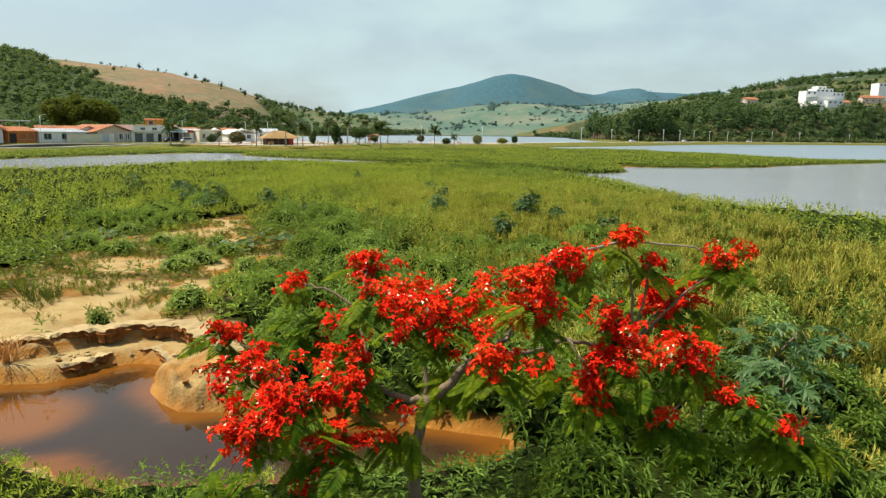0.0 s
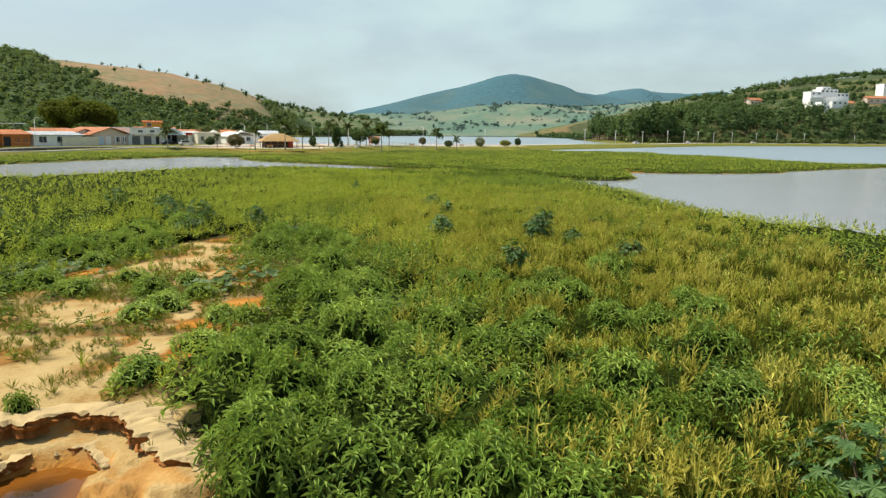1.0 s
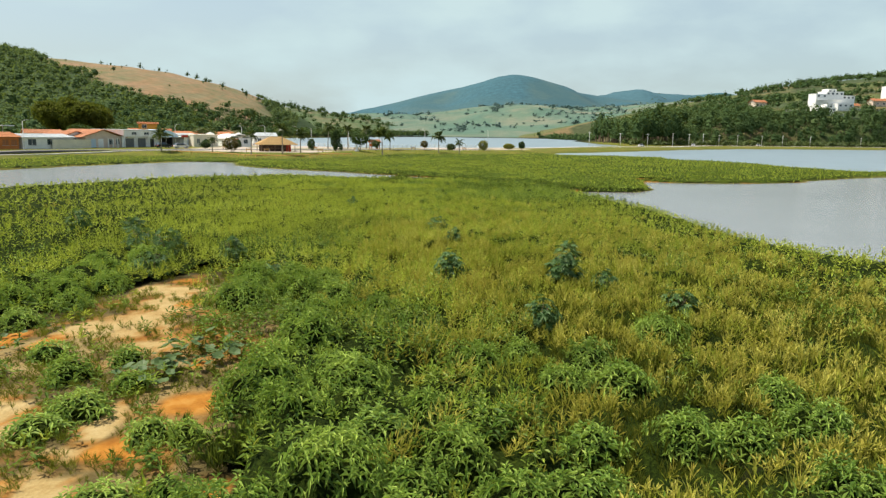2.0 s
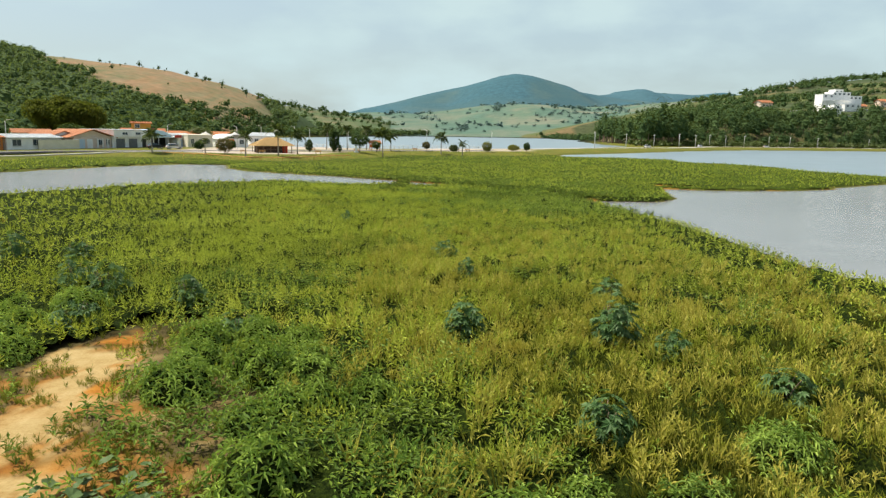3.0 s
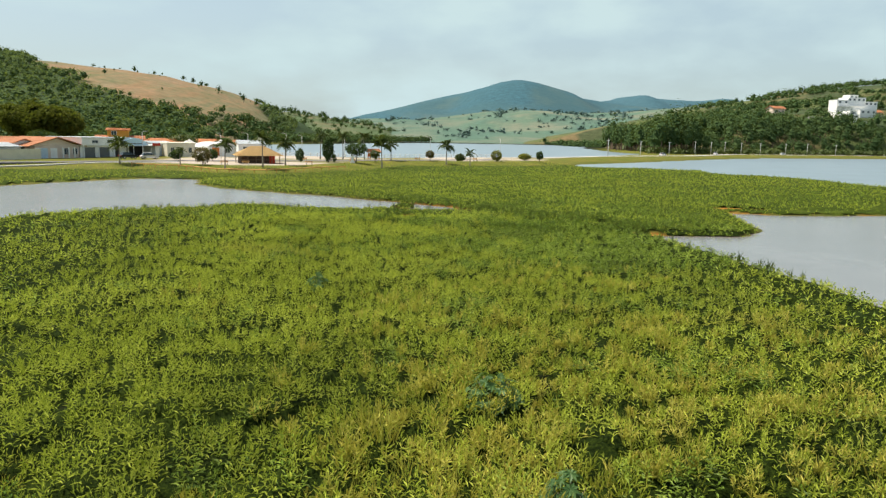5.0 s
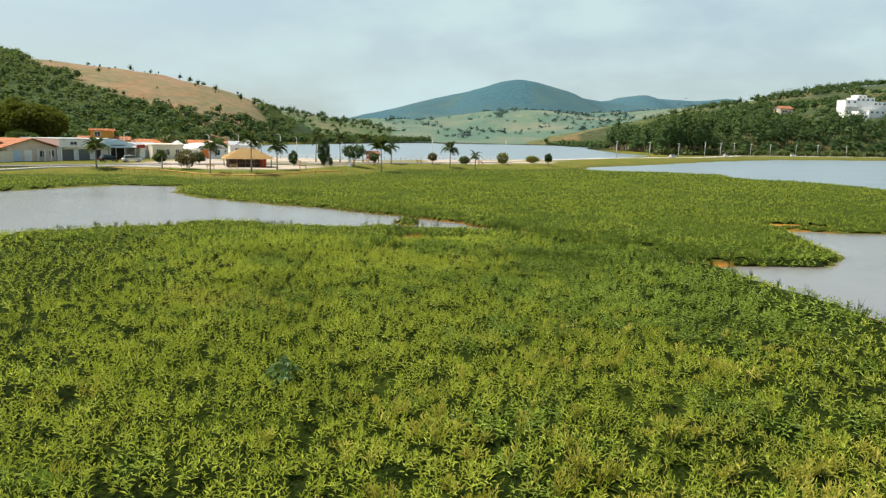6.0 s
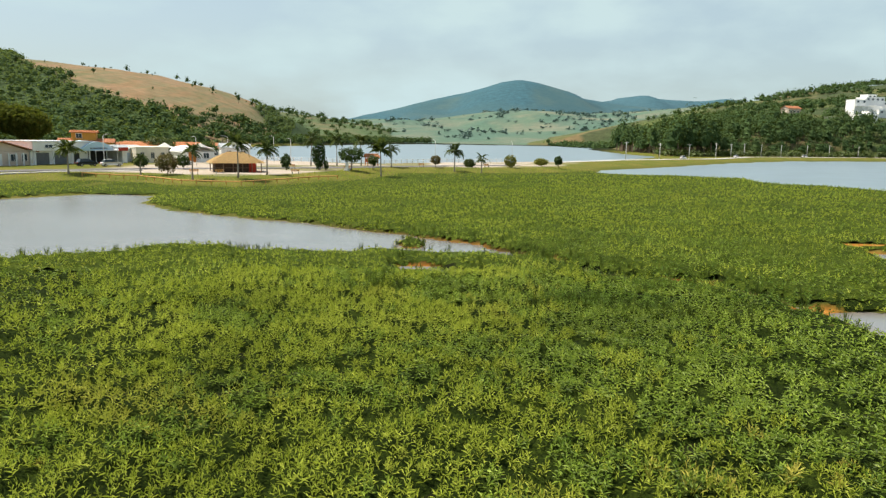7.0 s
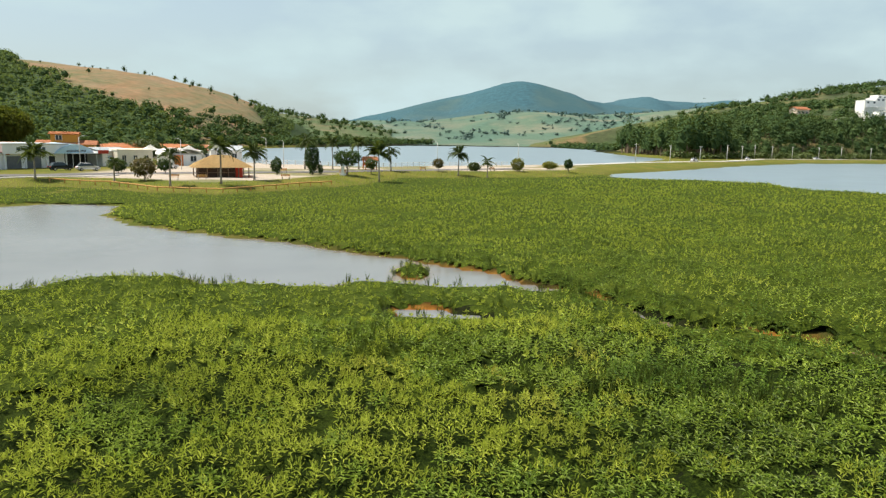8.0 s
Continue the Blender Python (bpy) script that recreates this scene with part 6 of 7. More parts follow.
def gable_roof(h, x0, x1, y0, y1, z, rise, mat, along="x", thick=0.16, over=0.45):
    """A pitched roof with overhang; the ridge runs along x or y. Tile courses are stepped."""
    bm = bmesh.new()
    x0, x1, y0, y1 = x0 - over, x1 + over, y0 - over, y1 + over
    n, outline = 7, []
    e = (y1 - y0) / 2 if along == "x" else (x1 - x0) / 2
    for k in range(n):
        outline += [(-e * (1 - k / n), z + rise * k / n + 0.05), (-e * (1 - (k + 1) / n), z + rise * (k + 1) / n + 0.01)]
    outline += [(-u, w) for u, w in reversed(outline[:-1])]
    top = outline + [(e, z - thick + 0.05), (0, z + rise - thick), (-e, z - thick + 0.05)]
    m = (y0 + y1) / 2 if along == "x" else (x0 + x1) / 2
    ends = [[bm.verts.new((q, m + u, w) if along == "x" else (m + u, q, w)) for u, w in top] for q in ((x0, x1) if along == "x" else (y0, y1))]
    for i in range(len(top)):
        j = (i + 1) % len(top)
        bm.faces.new((ends[0][i], ends[1][i], ends[1][j], ends[0][j]))
    bm.faces.new(ends[0])
    bm.faces.new(ends[1][::-1])
    bmesh.ops.recalc_face_normals(bm, faces=bm.faces)
    return part("roof", bm, M[mat], h)


def gable_end(h, x0, x1, y0, y1, z, rise, mat, along="x"):
    """Wall triangles under a pitched roof."""
    bm = bmesh.new()
    if along == "x":
        m = (y0 + y1) / 2
        ends = [[(x, y0, z), (x, y1, z), (x, m, z + rise)] for x in (x0, x1)]
    else:
        m = (x0 + x1) / 2
        ends = [[(x0, y, z), (x1, y, z), (m, y, z + rise)] for y in (y0, y1)]
    a, b = [[bm.verts.new(p) for p in e] for e in ends]
    bm.faces.new(a)
    bm.faces.new(b[::-1])
    for i in range(3):
        bm.faces.new((a[i], b[i], b[(i + 1) % 3], a[(i + 1) % 3]))
    bmesh.ops.recalc_face_normals(bm, faces=bm.faces)
    return part("gable", bm, M[mat], h)


STREET_A, STREET_TURN, STREET_SIZE = Vector((-95.5, 184, 0)), math.degrees(math.atan2(46, 23)), 1.1


def on_street(s, back=0.0, name="house", label="", category="house"):
    """A thing whose front wall stands s metres along the street, with +y going in from the street."""
    p = STREET_A + (Vector((0.447, 0.894, 0)) * s + Vector((-0.894, 0.447, 0)) * back) * STREET_SIZE
    return thing(name, pose(p.x, p.y, 1.1, 0, 0, STREET_TURN) @ Matrix.Scale(STREET_SIZE, 4), label, category, "houses along the street")


def build_street():
    # white house with a thin grey sheet roof over its terrace
    h = on_street(-9, 0.5, label="white house with a flat grey sheet roof above it")
    wall_part(h, "wall", 0, 11, 0, 9, 0, 3.4, M["white"])
    gable_roof(h, 0, 11, -0.4, 3.0, 3.2, 0.5, "tile")
    for k in range(6):
        part("post", boxed(0.2 + 4.1 * k, 0.35 + 4.1 * k, 8.2, 8.35, 3.4 if k < 3 else 0.0, 5.0), M["concrete"], h)
    part("canopy", boxed(-1, 21.5, 5.2, 12.5, 4.95, 5.15, bevel=0.03), M["metal_roof"], h, "flat grey sheet-metal canopy")
    window_part(h, 3, 1.0, 1.4, 1.2)
    window_part(h, 7.5, 1.0, 1.4, 1.2)
    # small orange house
    h = on_street(2.8, label="small orange rendered house with a clay roof")
    wall_part(h, "wall", 0, 6.4, 0, 7, 0, 2.7, M["orange"])
    # dark sheet on the wall, painted as the shade of an open porch
    gable_roof(h, 0, 6.4, 0, 7, 2.7, 1.0, "orange_tile")
    gable_end(h, 0, 6.4, 0, 7, 2.7, 0.95, "orange")
    part("porch_shade", boxed(0.3, 1.9, -0.04, 0.02, 0.1, 2.2), M["dark"], h)
    window_part(h, 3.4, 1.0, 1.3, 1.1, mat="tile", frame="orange")
    window_part(h, 5.3, 1.0, 1.3, 1.1, mat="tile", frame="orange")
    # white house with a low sheet roof
    h = on_street(10, label="low white house with a pale sheet roof and gate")
    wall_part(h, "wall", 0, 12.4, 0, 8, 0, 2.6, M["white"])
    gable_roof(h, 0, 12.4, 0, 8, 2.6, 0.75, "metal_roof")
    gable_end(h, 0, 12.4, 0, 8, 2.6, 0.7, "white")
    window_part(h, 2.2, 0.9, 1.9, 1.3, mat="glass")
    window_part(h, 6.6, 1.0, 1.6, 1.2)
    door_part(h, 9.3, 1.4, 2.1, "dark")
    part("gate", boxed(10.3, 12.1, -0.08, 0.0, 0.05, 2.0, bevel=0.01), M["blue_gate"], h, "pale blue metal gate")
    # cream garden wall with a gabled house behind
    h = on_street(22.6, 4.0, label="white gabled house with clay roof behind a cream wall")
    wall_part(h, "wall", 0, 7.5, 0, 8, 0, 2.7, M["white"])
    gable_roof(h, 0, 7.5, 0, 8, 2.7, 1.35, "tile", "y")
    gable_end(h, 0, 7.5, 0, 8, 2.7, 1.25, "white", "y")
    window_part(h, 3.7, 1.2, 1.4, 1.1)
    w = on_street(16.5, -0.8, "garden_wall", "cream rendered garden wall along the street", "wall")
    part("wall", boxed(0, 10, 0, 0.22, 0, 2.1, bevel=0.02), M["cream"], w)
    part("coping", boxed(-0.05, 10.05, -0.05, 0.27, 2.1, 2.18), M["concrete"], w)
    # pinkish house with a broad brown gable
    h = on_street(26.5, 1.0, label="pinkish house with a broad brown clay gable roof")
    wall_part(h, "wall", 0, 10.2, 0, 10, 0, 2.6, M["pink"])
    gable_roof(h, -1.2, 10.8, 0, 10, 2.6, 1.9, "tile", "y", over=0.8)
    gable_end(h, -0.8, 10.4, 0.02, 10, 2.62, 1.7, "pink", "y")
    door_part(h, 1.5, 2.6, 2.2, "blue_gate", name="garage_door")
    door_part(h, 4.2, 1.5, 2.2, "white")
    for k in range(4):
        part("pillar", boxed(5.6 + 1.4 * k, 5.8 + 1.4 * k, -0.9, -0.7, 0, 2.4, bevel=0.02), M["white"], h)
    window_part(h, 7.2, 0.9, 1.2, 1.2)
    window_part(h, 9.2, 0.9, 1.0, 1.2)
    # white two-storey shop with an awning
    h = on_street(37.0, label="white two-storey shop with dark front and awning", category="shop")
    wall_part(h, "wall", 0, 12.2, 0.9, 11, 0, 4.3, M["white"])
    part("upper_wall", boxed(-0.2, 12.4, 0, 11.2, 2.7, 4.4, bevel=0.03), M["white"], h)
    part("roof", boxed(-0.4, 12.6, -0.2, 11.4, 4.4, 4.55, bevel=0.02), M["metal_roof"], h)
    for x in (0.15, 4.0, 8.0, 12.0):
        part("pillar", boxed(x - 0.12, x + 0.12, 0.05, 0.29, 0, 2.7, bevel=0.02), M["white"], h)
    part("shutter", boxed(1.0, 3.6, 0.84, 0.9, 0.05, 2.3), M["shutter"], h, "dark grey roller shutter")
    part("shutter", boxed(4.6, 7.4, 0.84, 0.9, 0.05, 2.3), M["shutter"], h, "dark grey roller shutter")
    door_part(h, 9.6, 1.2, 2.2, "dark", 0.9)
    window_part(h, 3.0, 3.3, 1.5, 0.55)
    window_part(h, 7.0, 3.3, 1.5, 0.55)
    # bar with a pale blue curved awning and shaded tables
    h = on_street(49.6, -1.0, label="open-fronted bar under a pale blue rounded awning", category="bar")
    # back wall near black: the bar's shaded interior put into its colour
    wall_part(h, "wall", 0, 7.5, 4.5, 9, 0, 3.3, M["dark"])
    wall_part(h, "side_wall", 6.6, 7.8, 0.2, 4.5, 0, 2.9, M["white"])
    bm = bmesh.new()
    n, prev = 12, None
    for k in range(n + 1):
        u = k / n
        x, z = -3.2 + 8.2 * u, 2.7 + 1.75 * math.sin(math.pi * u) ** 0.8
        ring = [bm.verts.new((x, y, z + dz)) for y, dz in ((0.4, 0), (6.5, 0.2), (6.5, 0.1), (0.4, -0.1))]
        if prev:
            for i in range(4):
                bm.faces.new((prev[i], ring[i], ring[(i + 1) % 4], prev[(i + 1) % 4]))
        prev = ring
    bmesh.ops.recalc_face_normals(bm, faces=bm.faces)
    part("awning", bm, M["sky_sheet"], h, "pale blue rounded awning", True)
    front = bmesh.new()
    arc = [(-3.2 + 8.2 * k / n, 2.66 + 1.7 * math.sin(math.pi * k / n) ** 0.8) for k in range(n + 1)]
    for y in (0.42, 0.50):
        front.faces.new([front.verts.new((ax, y, az)) for ax, az in arc])
    part("gable_front", front, M["sky_sheet"], h, "pale blue painted gable front")
    part("canopy", boxed(-0.6, 7.6, -0.6, 4.5, 2.62, 2.74, bevel=0.02), M["metal_roof"], h)
    part("fascia", boxed(5.0, 7.4, -0.66, -0.58, 2.6, 3.3), M["red"], h, "red painted fascia")
    for k in range(14):
        part("letter", boxed(-1.0 + 0.3 * k, -0.82 + 0.3 * k, 0.36, 0.415, 3.0, 3.28), M["shutter"], h)
    for x in (-0.4, 2.2, 4.8, 7.3):
        part("post", tube(bmesh.new(), [(x, -0.4, 0), (x, -0.4, 2.62)], [0.05, 0.05], 6), M["white"], h)
    for k, x in enumerate((0.8, 2.6, 4.4)):
        t = on_street(49.6 + x, 0.6, "bar_table", "dark bar table standing in the shade", "table")
        part("tabletop", boxed(-0.4, 0.4, -0.4, 0.4, 0.70, 0.74, bevel=0.01), M["dark"], t)
        for dx in (-0.33, 0.33):
            for dy in (-0.33, 0.33):
                part("leg", boxed(dx - 0.025, dx + 0.025, dy - 0.025, dy + 0.025, 0, 0.70), M["dark"], t)
    # white house beside the bar, with a pale low roof
    h = on_street(58.2, 1.5, label="white rendered house with a low pale sheet roof")
    wall_part(h, "wall", 0, 7.0, 0, 8, 0, 3.0, M["white"])
    gable_roof(h, 0, 7.0, 0, 8, 3.0, 0.7, "metal_roof")
    gable_end(h, 0, 7.0, 0, 8, 3.0, 0.65, "white")
    door_part(h, 1.6, 1.1, 2.1, "blue_gate")
    window_part(h, 4.8, 1.0, 1.5, 1.2)
    # ochre house with an upper storey behind the shop
    h = thing("house", pose(-84.5, 258, 1.0, 0, 0, 20) @ Matrix.Scale(1.1, 4), "ochre two-storey house with an orange roof", "house", "houses along the street")
    wall_part(h, "wall", -5, 6, 0, 8, 0, 4.0, M["ochre"])
    gable_roof(h, -5.2, 6.2, 0, 8, 4.0, 0.9, "tile")
    wall_part(h, "upper_wall", -2.6, 2.6, 1.5, 7, 4.0, 6.3, M["ochre"])
    gable_roof(h, -2.6, 2.6, 1.5, 7, 6.3, 0.5, "orange_tile")
    window_part(h, -1, 5.0, 1.2, 1.0, 1.5)
    for k, (x, y, w, mat, roof, turn) in enumerate(((-112, 246, 10, "white", "tile", 35), (-92, 276, 9, "white", "tile", 15), (-68, 284, 8, "pink", "orange_tile", 12), (-50, 276, 8, "white", "metal_roof", 20), (-102, 264, 9, "pink", "tile", 20), (-74, 268, 9, "white", "orange_tile", 25), (-80, 282, 8, "cream", "tile", 10), (-120, 224, 9, "cream", "tile", 50))):
        h = thing("house", pose(x, y, 1.1, 0, 0, turn), ("%s rendered house with a clay roof among trees" % {"white": "white", "pink": "pinkish", "cream": "cream"}[mat]), "house", "houses along the street")
        wall_part(h, "wall", -w / 2, w / 2, 0, 7, 0, 3.3, M[mat])
        gable_roof(h, -w / 2, w / 2, 0, 7, 3.3, 1.2, roof)
        gable_end(h, -w / 2, w / 2, 0, 7, 3.3, 1.1, mat)
        window_part(h, -w / 4, 1.2, 1.2, 1.2)
        window_part(h, w / 4, 1.2, 1.2, 1.2)
    for x, y, w, mat, turn in ((-98, 292, 8, "white", 10), (-88, 300, 9, "cream", -8), (-77, 296, 8, "pink", 14), (-68, 305, 9, "white", 4), (-60, 298, 7, "cream", -10), (-106, 300, 8, "white", 20), (-82, 284, 8, "white", 30)):
        z = max(float(hill_left(np.array(x), np.array(y))), 0.3)
        h = thing("house", pose(x, y, z, 0, 0, turn), "small %s village house with a red clay roof" % {"white": "white", "pink": "pinkish", "cream": "cream"}[mat], "house", "houses at the foot of the hill")
        wall_part(h, "wall", -w / 2, w / 2, 0, 6, -0.5, 3.4, M[mat])
        gable_roof(h, -w / 2, w / 2, 0, 6, 3.4, 1.5, "orange_tile" if w > 8 else "tile")
        gable_end(h, -w / 2, w / 2, 0, 6, 3.4, 1.4, mat)
        window_part(h, -w / 4, 1.2, 1.1, 1.1)
        window_part(h, w / 4, 1.2, 1.1, 1.1)
    # cream hall, white hall with rounded roof, and white marquees
    turn2 = math.degrees(math.atan2(14, 20))
    h = thing("hall", pose(-64.5, 240.5, 1.1, 0, 0, turn2) @ Matrix.Scale(1.12, 4), "low cream hall with arched windows", "hall")
    wall_part(h, "wall", 0, 6.6, 0, 9, 0, 3.1, M["cream"])
    part("parapet", boxed(-0.1, 6.7, -0.1, 9.1, 3.1, 3.4, bevel=0.03), M["cream"], h)
    for k in range(3):
        window_part(h, 1.2 + 2.1 * k, 1.0, 0.7, 1.2, mat="glass", frame="cream")
    h = thing("hall", pose(-55.2, 247.0, 1.1, 0, 0, turn2) @ Matrix.Scale(1.12, 4), "white hall with a rounded pale roof", "hall")
    wall_part(h, "wall", 0, 6.4, 0, 10, 0, 2.4, M["white"])
    bm = bmesh.new()
    prev = None
    for k in range(13):
        a = math.pi * k / 12
        x, z = 3.2 - 3.5 * math.cos(a), 2.3 + 1.3 * math.sin(a)
        ring = [bm.verts.new((x, y, z + dz)) for y, dz in ((-0.3, 0), (10.3, 0), (10.3, -0.15), (-0.3, -0.15))]
        if prev:
            for i in range(4):
                bm.faces.new((prev[i], ring[i], ring[(i + 1) % 4], prev[(i + 1) % 4]))
        prev = ring
    bmesh.ops.recalc_face_normals(bm, faces=bm.faces)
    part("roof", bm, M["white"], h, smooth=True)
    door_part(h, 1.6, 1.8, 2.3, "orange")
    window_part(h, 4.6, 1.0, 1.2, 1.1)
    for k, (x, y) in enumerate(((-66, 264), (-57, 266))):
        h = thing("marquee", pose(x, y, 1.0, 0, 0, 30), "white marquee with a pointed tent roof", "tent", "marquees")
        bm = bmesh.new()
        cor = [bm.verts.new(p) for p in ((-2.9, -2.9, 3.3), (2.9, -2.9, 3.3), (2.9, 2.9, 3.3), (-2.9, 2.9, 3.3))]
        mid = [bm.verts.new((p[0] * 0.45, p[1] * 0.45, 3.75)) for p in ((-2.9, -2.9), (2.9, -2.9), (2.9, 2.9), (-2.9, 2.9))]
        top = bm.verts.new((0, 0, 4.7))
        for i in range(4):
            bm.faces.new((cor[i], cor[(i + 1) % 4], mid[(i + 1) % 4], mid[i]))
            bm.faces.new((mid[i], mid[(i + 1) % 4], top))
        bmesh.ops.solidify(bm, geom=bm.faces, thickness=0.05)
        part("roof", bm, M["white"], h)
        for sx in (-1, 1):
            for sy in (-1, 1):
                part("pole", tube(bmesh.new(), [(2.8 * sx, 2.8 * sy, 0), (2.8 * sx, 2.8 * sy, 3.3)], [0.05, 0.05], 6), M["chrome"], h)


M["orange_tile"] = plain("orange_roof", (0.48, 0.19, 0.075), 0.85, var=0.4, scale=2.5, relief=0.4)
M["blue_gate"] = plain("pale_blue_paint", (0.50, 0.62, 0.72), 0.6, var=0.1)
M["sky_sheet"] = plain("pale_blue_sheet", (0.50, 0.68, 0.74), 0.55, var=0.1)
M["shutter"] = plain("grey_shutter", (0.16, 0.17, 0.17), 0.6, 0.2, var=0.2)
build_street()


def build_kiosk():
    k = thing("kiosk", pose(-34.0, 210.2, 1.1, 0, 0, 22), "low kiosk with a straw-coloured hipped roof and dark walls", "kiosk")
    w, d = 9.0, 6.0
    bm = bmesh.new()
    n = 6
    hx, hy, rx = w / 2 + 0.7, d / 2 + 0.7, 1.5
    rings = []
    for j in range(n + 1):
        u = j / n
        a, b, z = hx + (rx - hx) * u, hy * (1 - u) + 0.05, 1.8 + 2.1 * u ** 0.92
        rings.append([bm.verts.new(p) for p in ((-a, -b, z), (a, -b, z), (a, b, z), (-a, b, z))])
    for r, q in zip(rings, rings[1:]):
        for i in range(4):
            bm.faces.new((r[i], r[(i + 1) % 4], q[(i + 1) % 4], q[i]))
    bm.faces.new(rings[-1])
    bmesh.ops.solidify(bm, geom=bm.faces, thickness=0.16)
    part("roof", bm, M["thatch"], k, "straw-coloured hipped roof")
    part("wall", boxed(-w / 2 + 0.5, w / 2 - 2.4, -d / 2 + 0.5, d / 2 - 0.5, 0, 1.8), M["brown_wall"], k)
    part("counter", boxed(-w / 2 + 0.4, w / 2 - 2.4, -d / 2 + 0.25, -d / 2 + 0.5, 0.85, 0.95, bevel=0.02), M["bark"], k)
    part("panel", boxed(w / 2 - 2.3, w / 2 - 1.1, -d / 2 + 0.4, d / 2 - 0.5, 0, 1.85), M["red"], k, "red painted end wall")
    for x in np.linspace(-w / 2 + 0.1, w / 2 - 0.1, 6):
        for y in (-d / 2 + 0.1, d / 2 - 0.1):
            part("post", tube(bmesh.new(), [(x, y, -0.2), (x, y, 1.95)], [0.1, 0.09], 8), M["bark"], k)


M["brown_wall"] = plain("brown_boards", (0.07, 0.045, 0.03), 0.8, var=0.4, scale=3)
build_kiosk()


# ---- palms and garden trees ----
def palm_frond_mesh(k):
    r = np.random.default_rng(80 + k)
    n, length = 20, 2.0
    t = np.linspace(0.12, 1, n)
    rise, fall = r.uniform(0.25, 0.7), r.uniform(0.8, 1.3)
    zz = length * (rise * t - fall * t ** 2.2)
    spine = np.stack([length * t * (1 - 0.12 * t), 0 * t, zz], -1)
    base, way, size = [], [], []
    for j in range(n - 1):
        base.append(spine[j])
        way.append(spine[j + 1] - spine[j])
        size.append(np.linalg.norm(spine[j + 1] - spine[j]) * 1.1)
        for sgn in (-1, 1):
            base.append(spine[j])
            way.append(np.array([0.7, sgn, -0.45]))
            size.append(0.55 * math.sin(math.pi * (0.15 + 0.8 * t[j])) + 0.08)
    size = np.array(size)
    v, f = blades(np.array(base), np.array(way), size, np.where(np.arange(len(size)) % 3 == 0, 0.07, size * 0.22), 0.2, 0.1)
    return mesh_np("frond", v, f, M["palm"])


PALM_FRONDS = [palm_frond_mesh(k) for k in range(4)]


def build_palm(x, y, height, fronds, size, label):
    z = float(land(x, y))
    p = thing("palm_tree", pose(x, y, z, 0, 0, rng.uniform(0, 360)), label, "palm", "palms on the promenade")
    lean = rng.uniform(-0.06, 0.06) * height
    pts = [(lean * u * u, 0, -0.2 + (height + 0.2) * u) for u in np.linspace(0, 1, 7)]
    part("trunk", tube(bmesh.new(), pts, [0.22, 0.16, 0.13, 0.12, 0.115, 0.11, 0.10], 8), M["trunk_pale"], p, "pale whitewashed trunk", True)
    part("crownshaft", tube(bmesh.new(), [(lean, 0, height - 0.05), (lean, 0, height + 0.35), (lean, 0, height + 0.7)], [0.11, 0.12, 0.04], 8), M["palm"], p, smooth=True)
    for k in range(int(fronds * 1.5)):
        ob = part_np("frond", PALM_FRONDS[k % 4], p)
        ob.matrix_basis = pose(lean, 0, height + rng.uniform(0.2, 0.6), rng.uniform(-10, 10), rng.uniform(-72, 22), k * 137.5) @ Matrix.Scale(size * rng.uniform(0.9, 1.2), 4)


for px, py, ph, pn, ps in ((-29, 191.5, 5.0, 17, 1.3), (-59.2, 196.5, 3.4, 15, 1.3), (-36, 189.6, 4.2, 13, 0.95), (-26.3, 202, 4.0, 15, 1.2), (-5.9, 214.2, 4.8, 18, 1.45), (-17.7, 243, 5.4, 13, 1.2), (-12, 246, 5.4, 14, 1.2),
                           (10.7, 238.4, 4.3, 15, 1.3), (-23.7, 241, 5.6, 13, 1.35), (17, 236.5, 3.0, 8, 1.0), (-4.4, 240.5, 3.8, 9, 1.1), (-46.8, 196, 2.6, 9, 0.7)):
    build_palm(px, py, ph, pn, ps, "palm tree with a pale trunk on the lawn")


def build_tree(x, y, height, radius, sprays, size, mat, label, shape=0.5, base=None, name="tree"):
    """A tree with a tapered trunk, limbs and an open crown of many leaf sprays."""
    z = float(land(x, y)) if base is None else base
    t = thing(name, pose(x, y, z), label, "tree")
    pts, rad = limb([(0, 0, -0.3), (0.05 * radius, 0, height * 0.25), (0, 0.05 * radius, height * 0.5)], height * 0.028, height * 0.012, 0.05)
    part("trunk", tube(bmesh.new(), pts, rad, 8), M["bark"], t, smooth=True)
    for k in range(6):
        a = k * 2.4
        pts, rad = limb([(0, 0, height * (0.22 + 0.05 * k)), (0.4 * radius * math.cos(a), 0.4 * radius * math.sin(a), height * (0.45 + 0.04 * k)), (0.75 * radius * math.cos(a), 0.75 * radius * math.sin(a), height * (0.58 + 0.04 * k))], height * 0.012, height * 0.004, 0.08)
        part("limb", tube(bmesh.new(), pts, rad, 6), M["bark"], t, smooth=True)
    sprays, size = int(sprays * 2.6), size * 1.2
    d = rng.normal(0, 1, (sprays, 3))
    d /= np.linalg.norm(d, axis=1, keepdims=True)
    lump = 0.55 + 0.45 * rng.uniform(0, 1, sprays) ** 0.5
    lump *= 0.72 + 0.7 * vnoise(d[:, 0] * 3 + 10, d[:, 1] * 3 + d[:, 2] * 2, 1.0, int(x * 3) % 97)
    b = d * lump[:, None] * np.array([radius, radius, height * shape * 0.5]) + np.array([0, 0, height * (1 - shape * 0.5)])
    w = np.cross(d, rng.normal(0, 1, (sprays, 3))) + 0.3 * d
    ln = size * rng.uniform(0.6, 1.3, sprays)
    v, f = blades(b, w, ln, ln * 0.6, 0.2, 0.15)
    part_np("crown", mesh_np("crown", v, f, M[mat]), t)


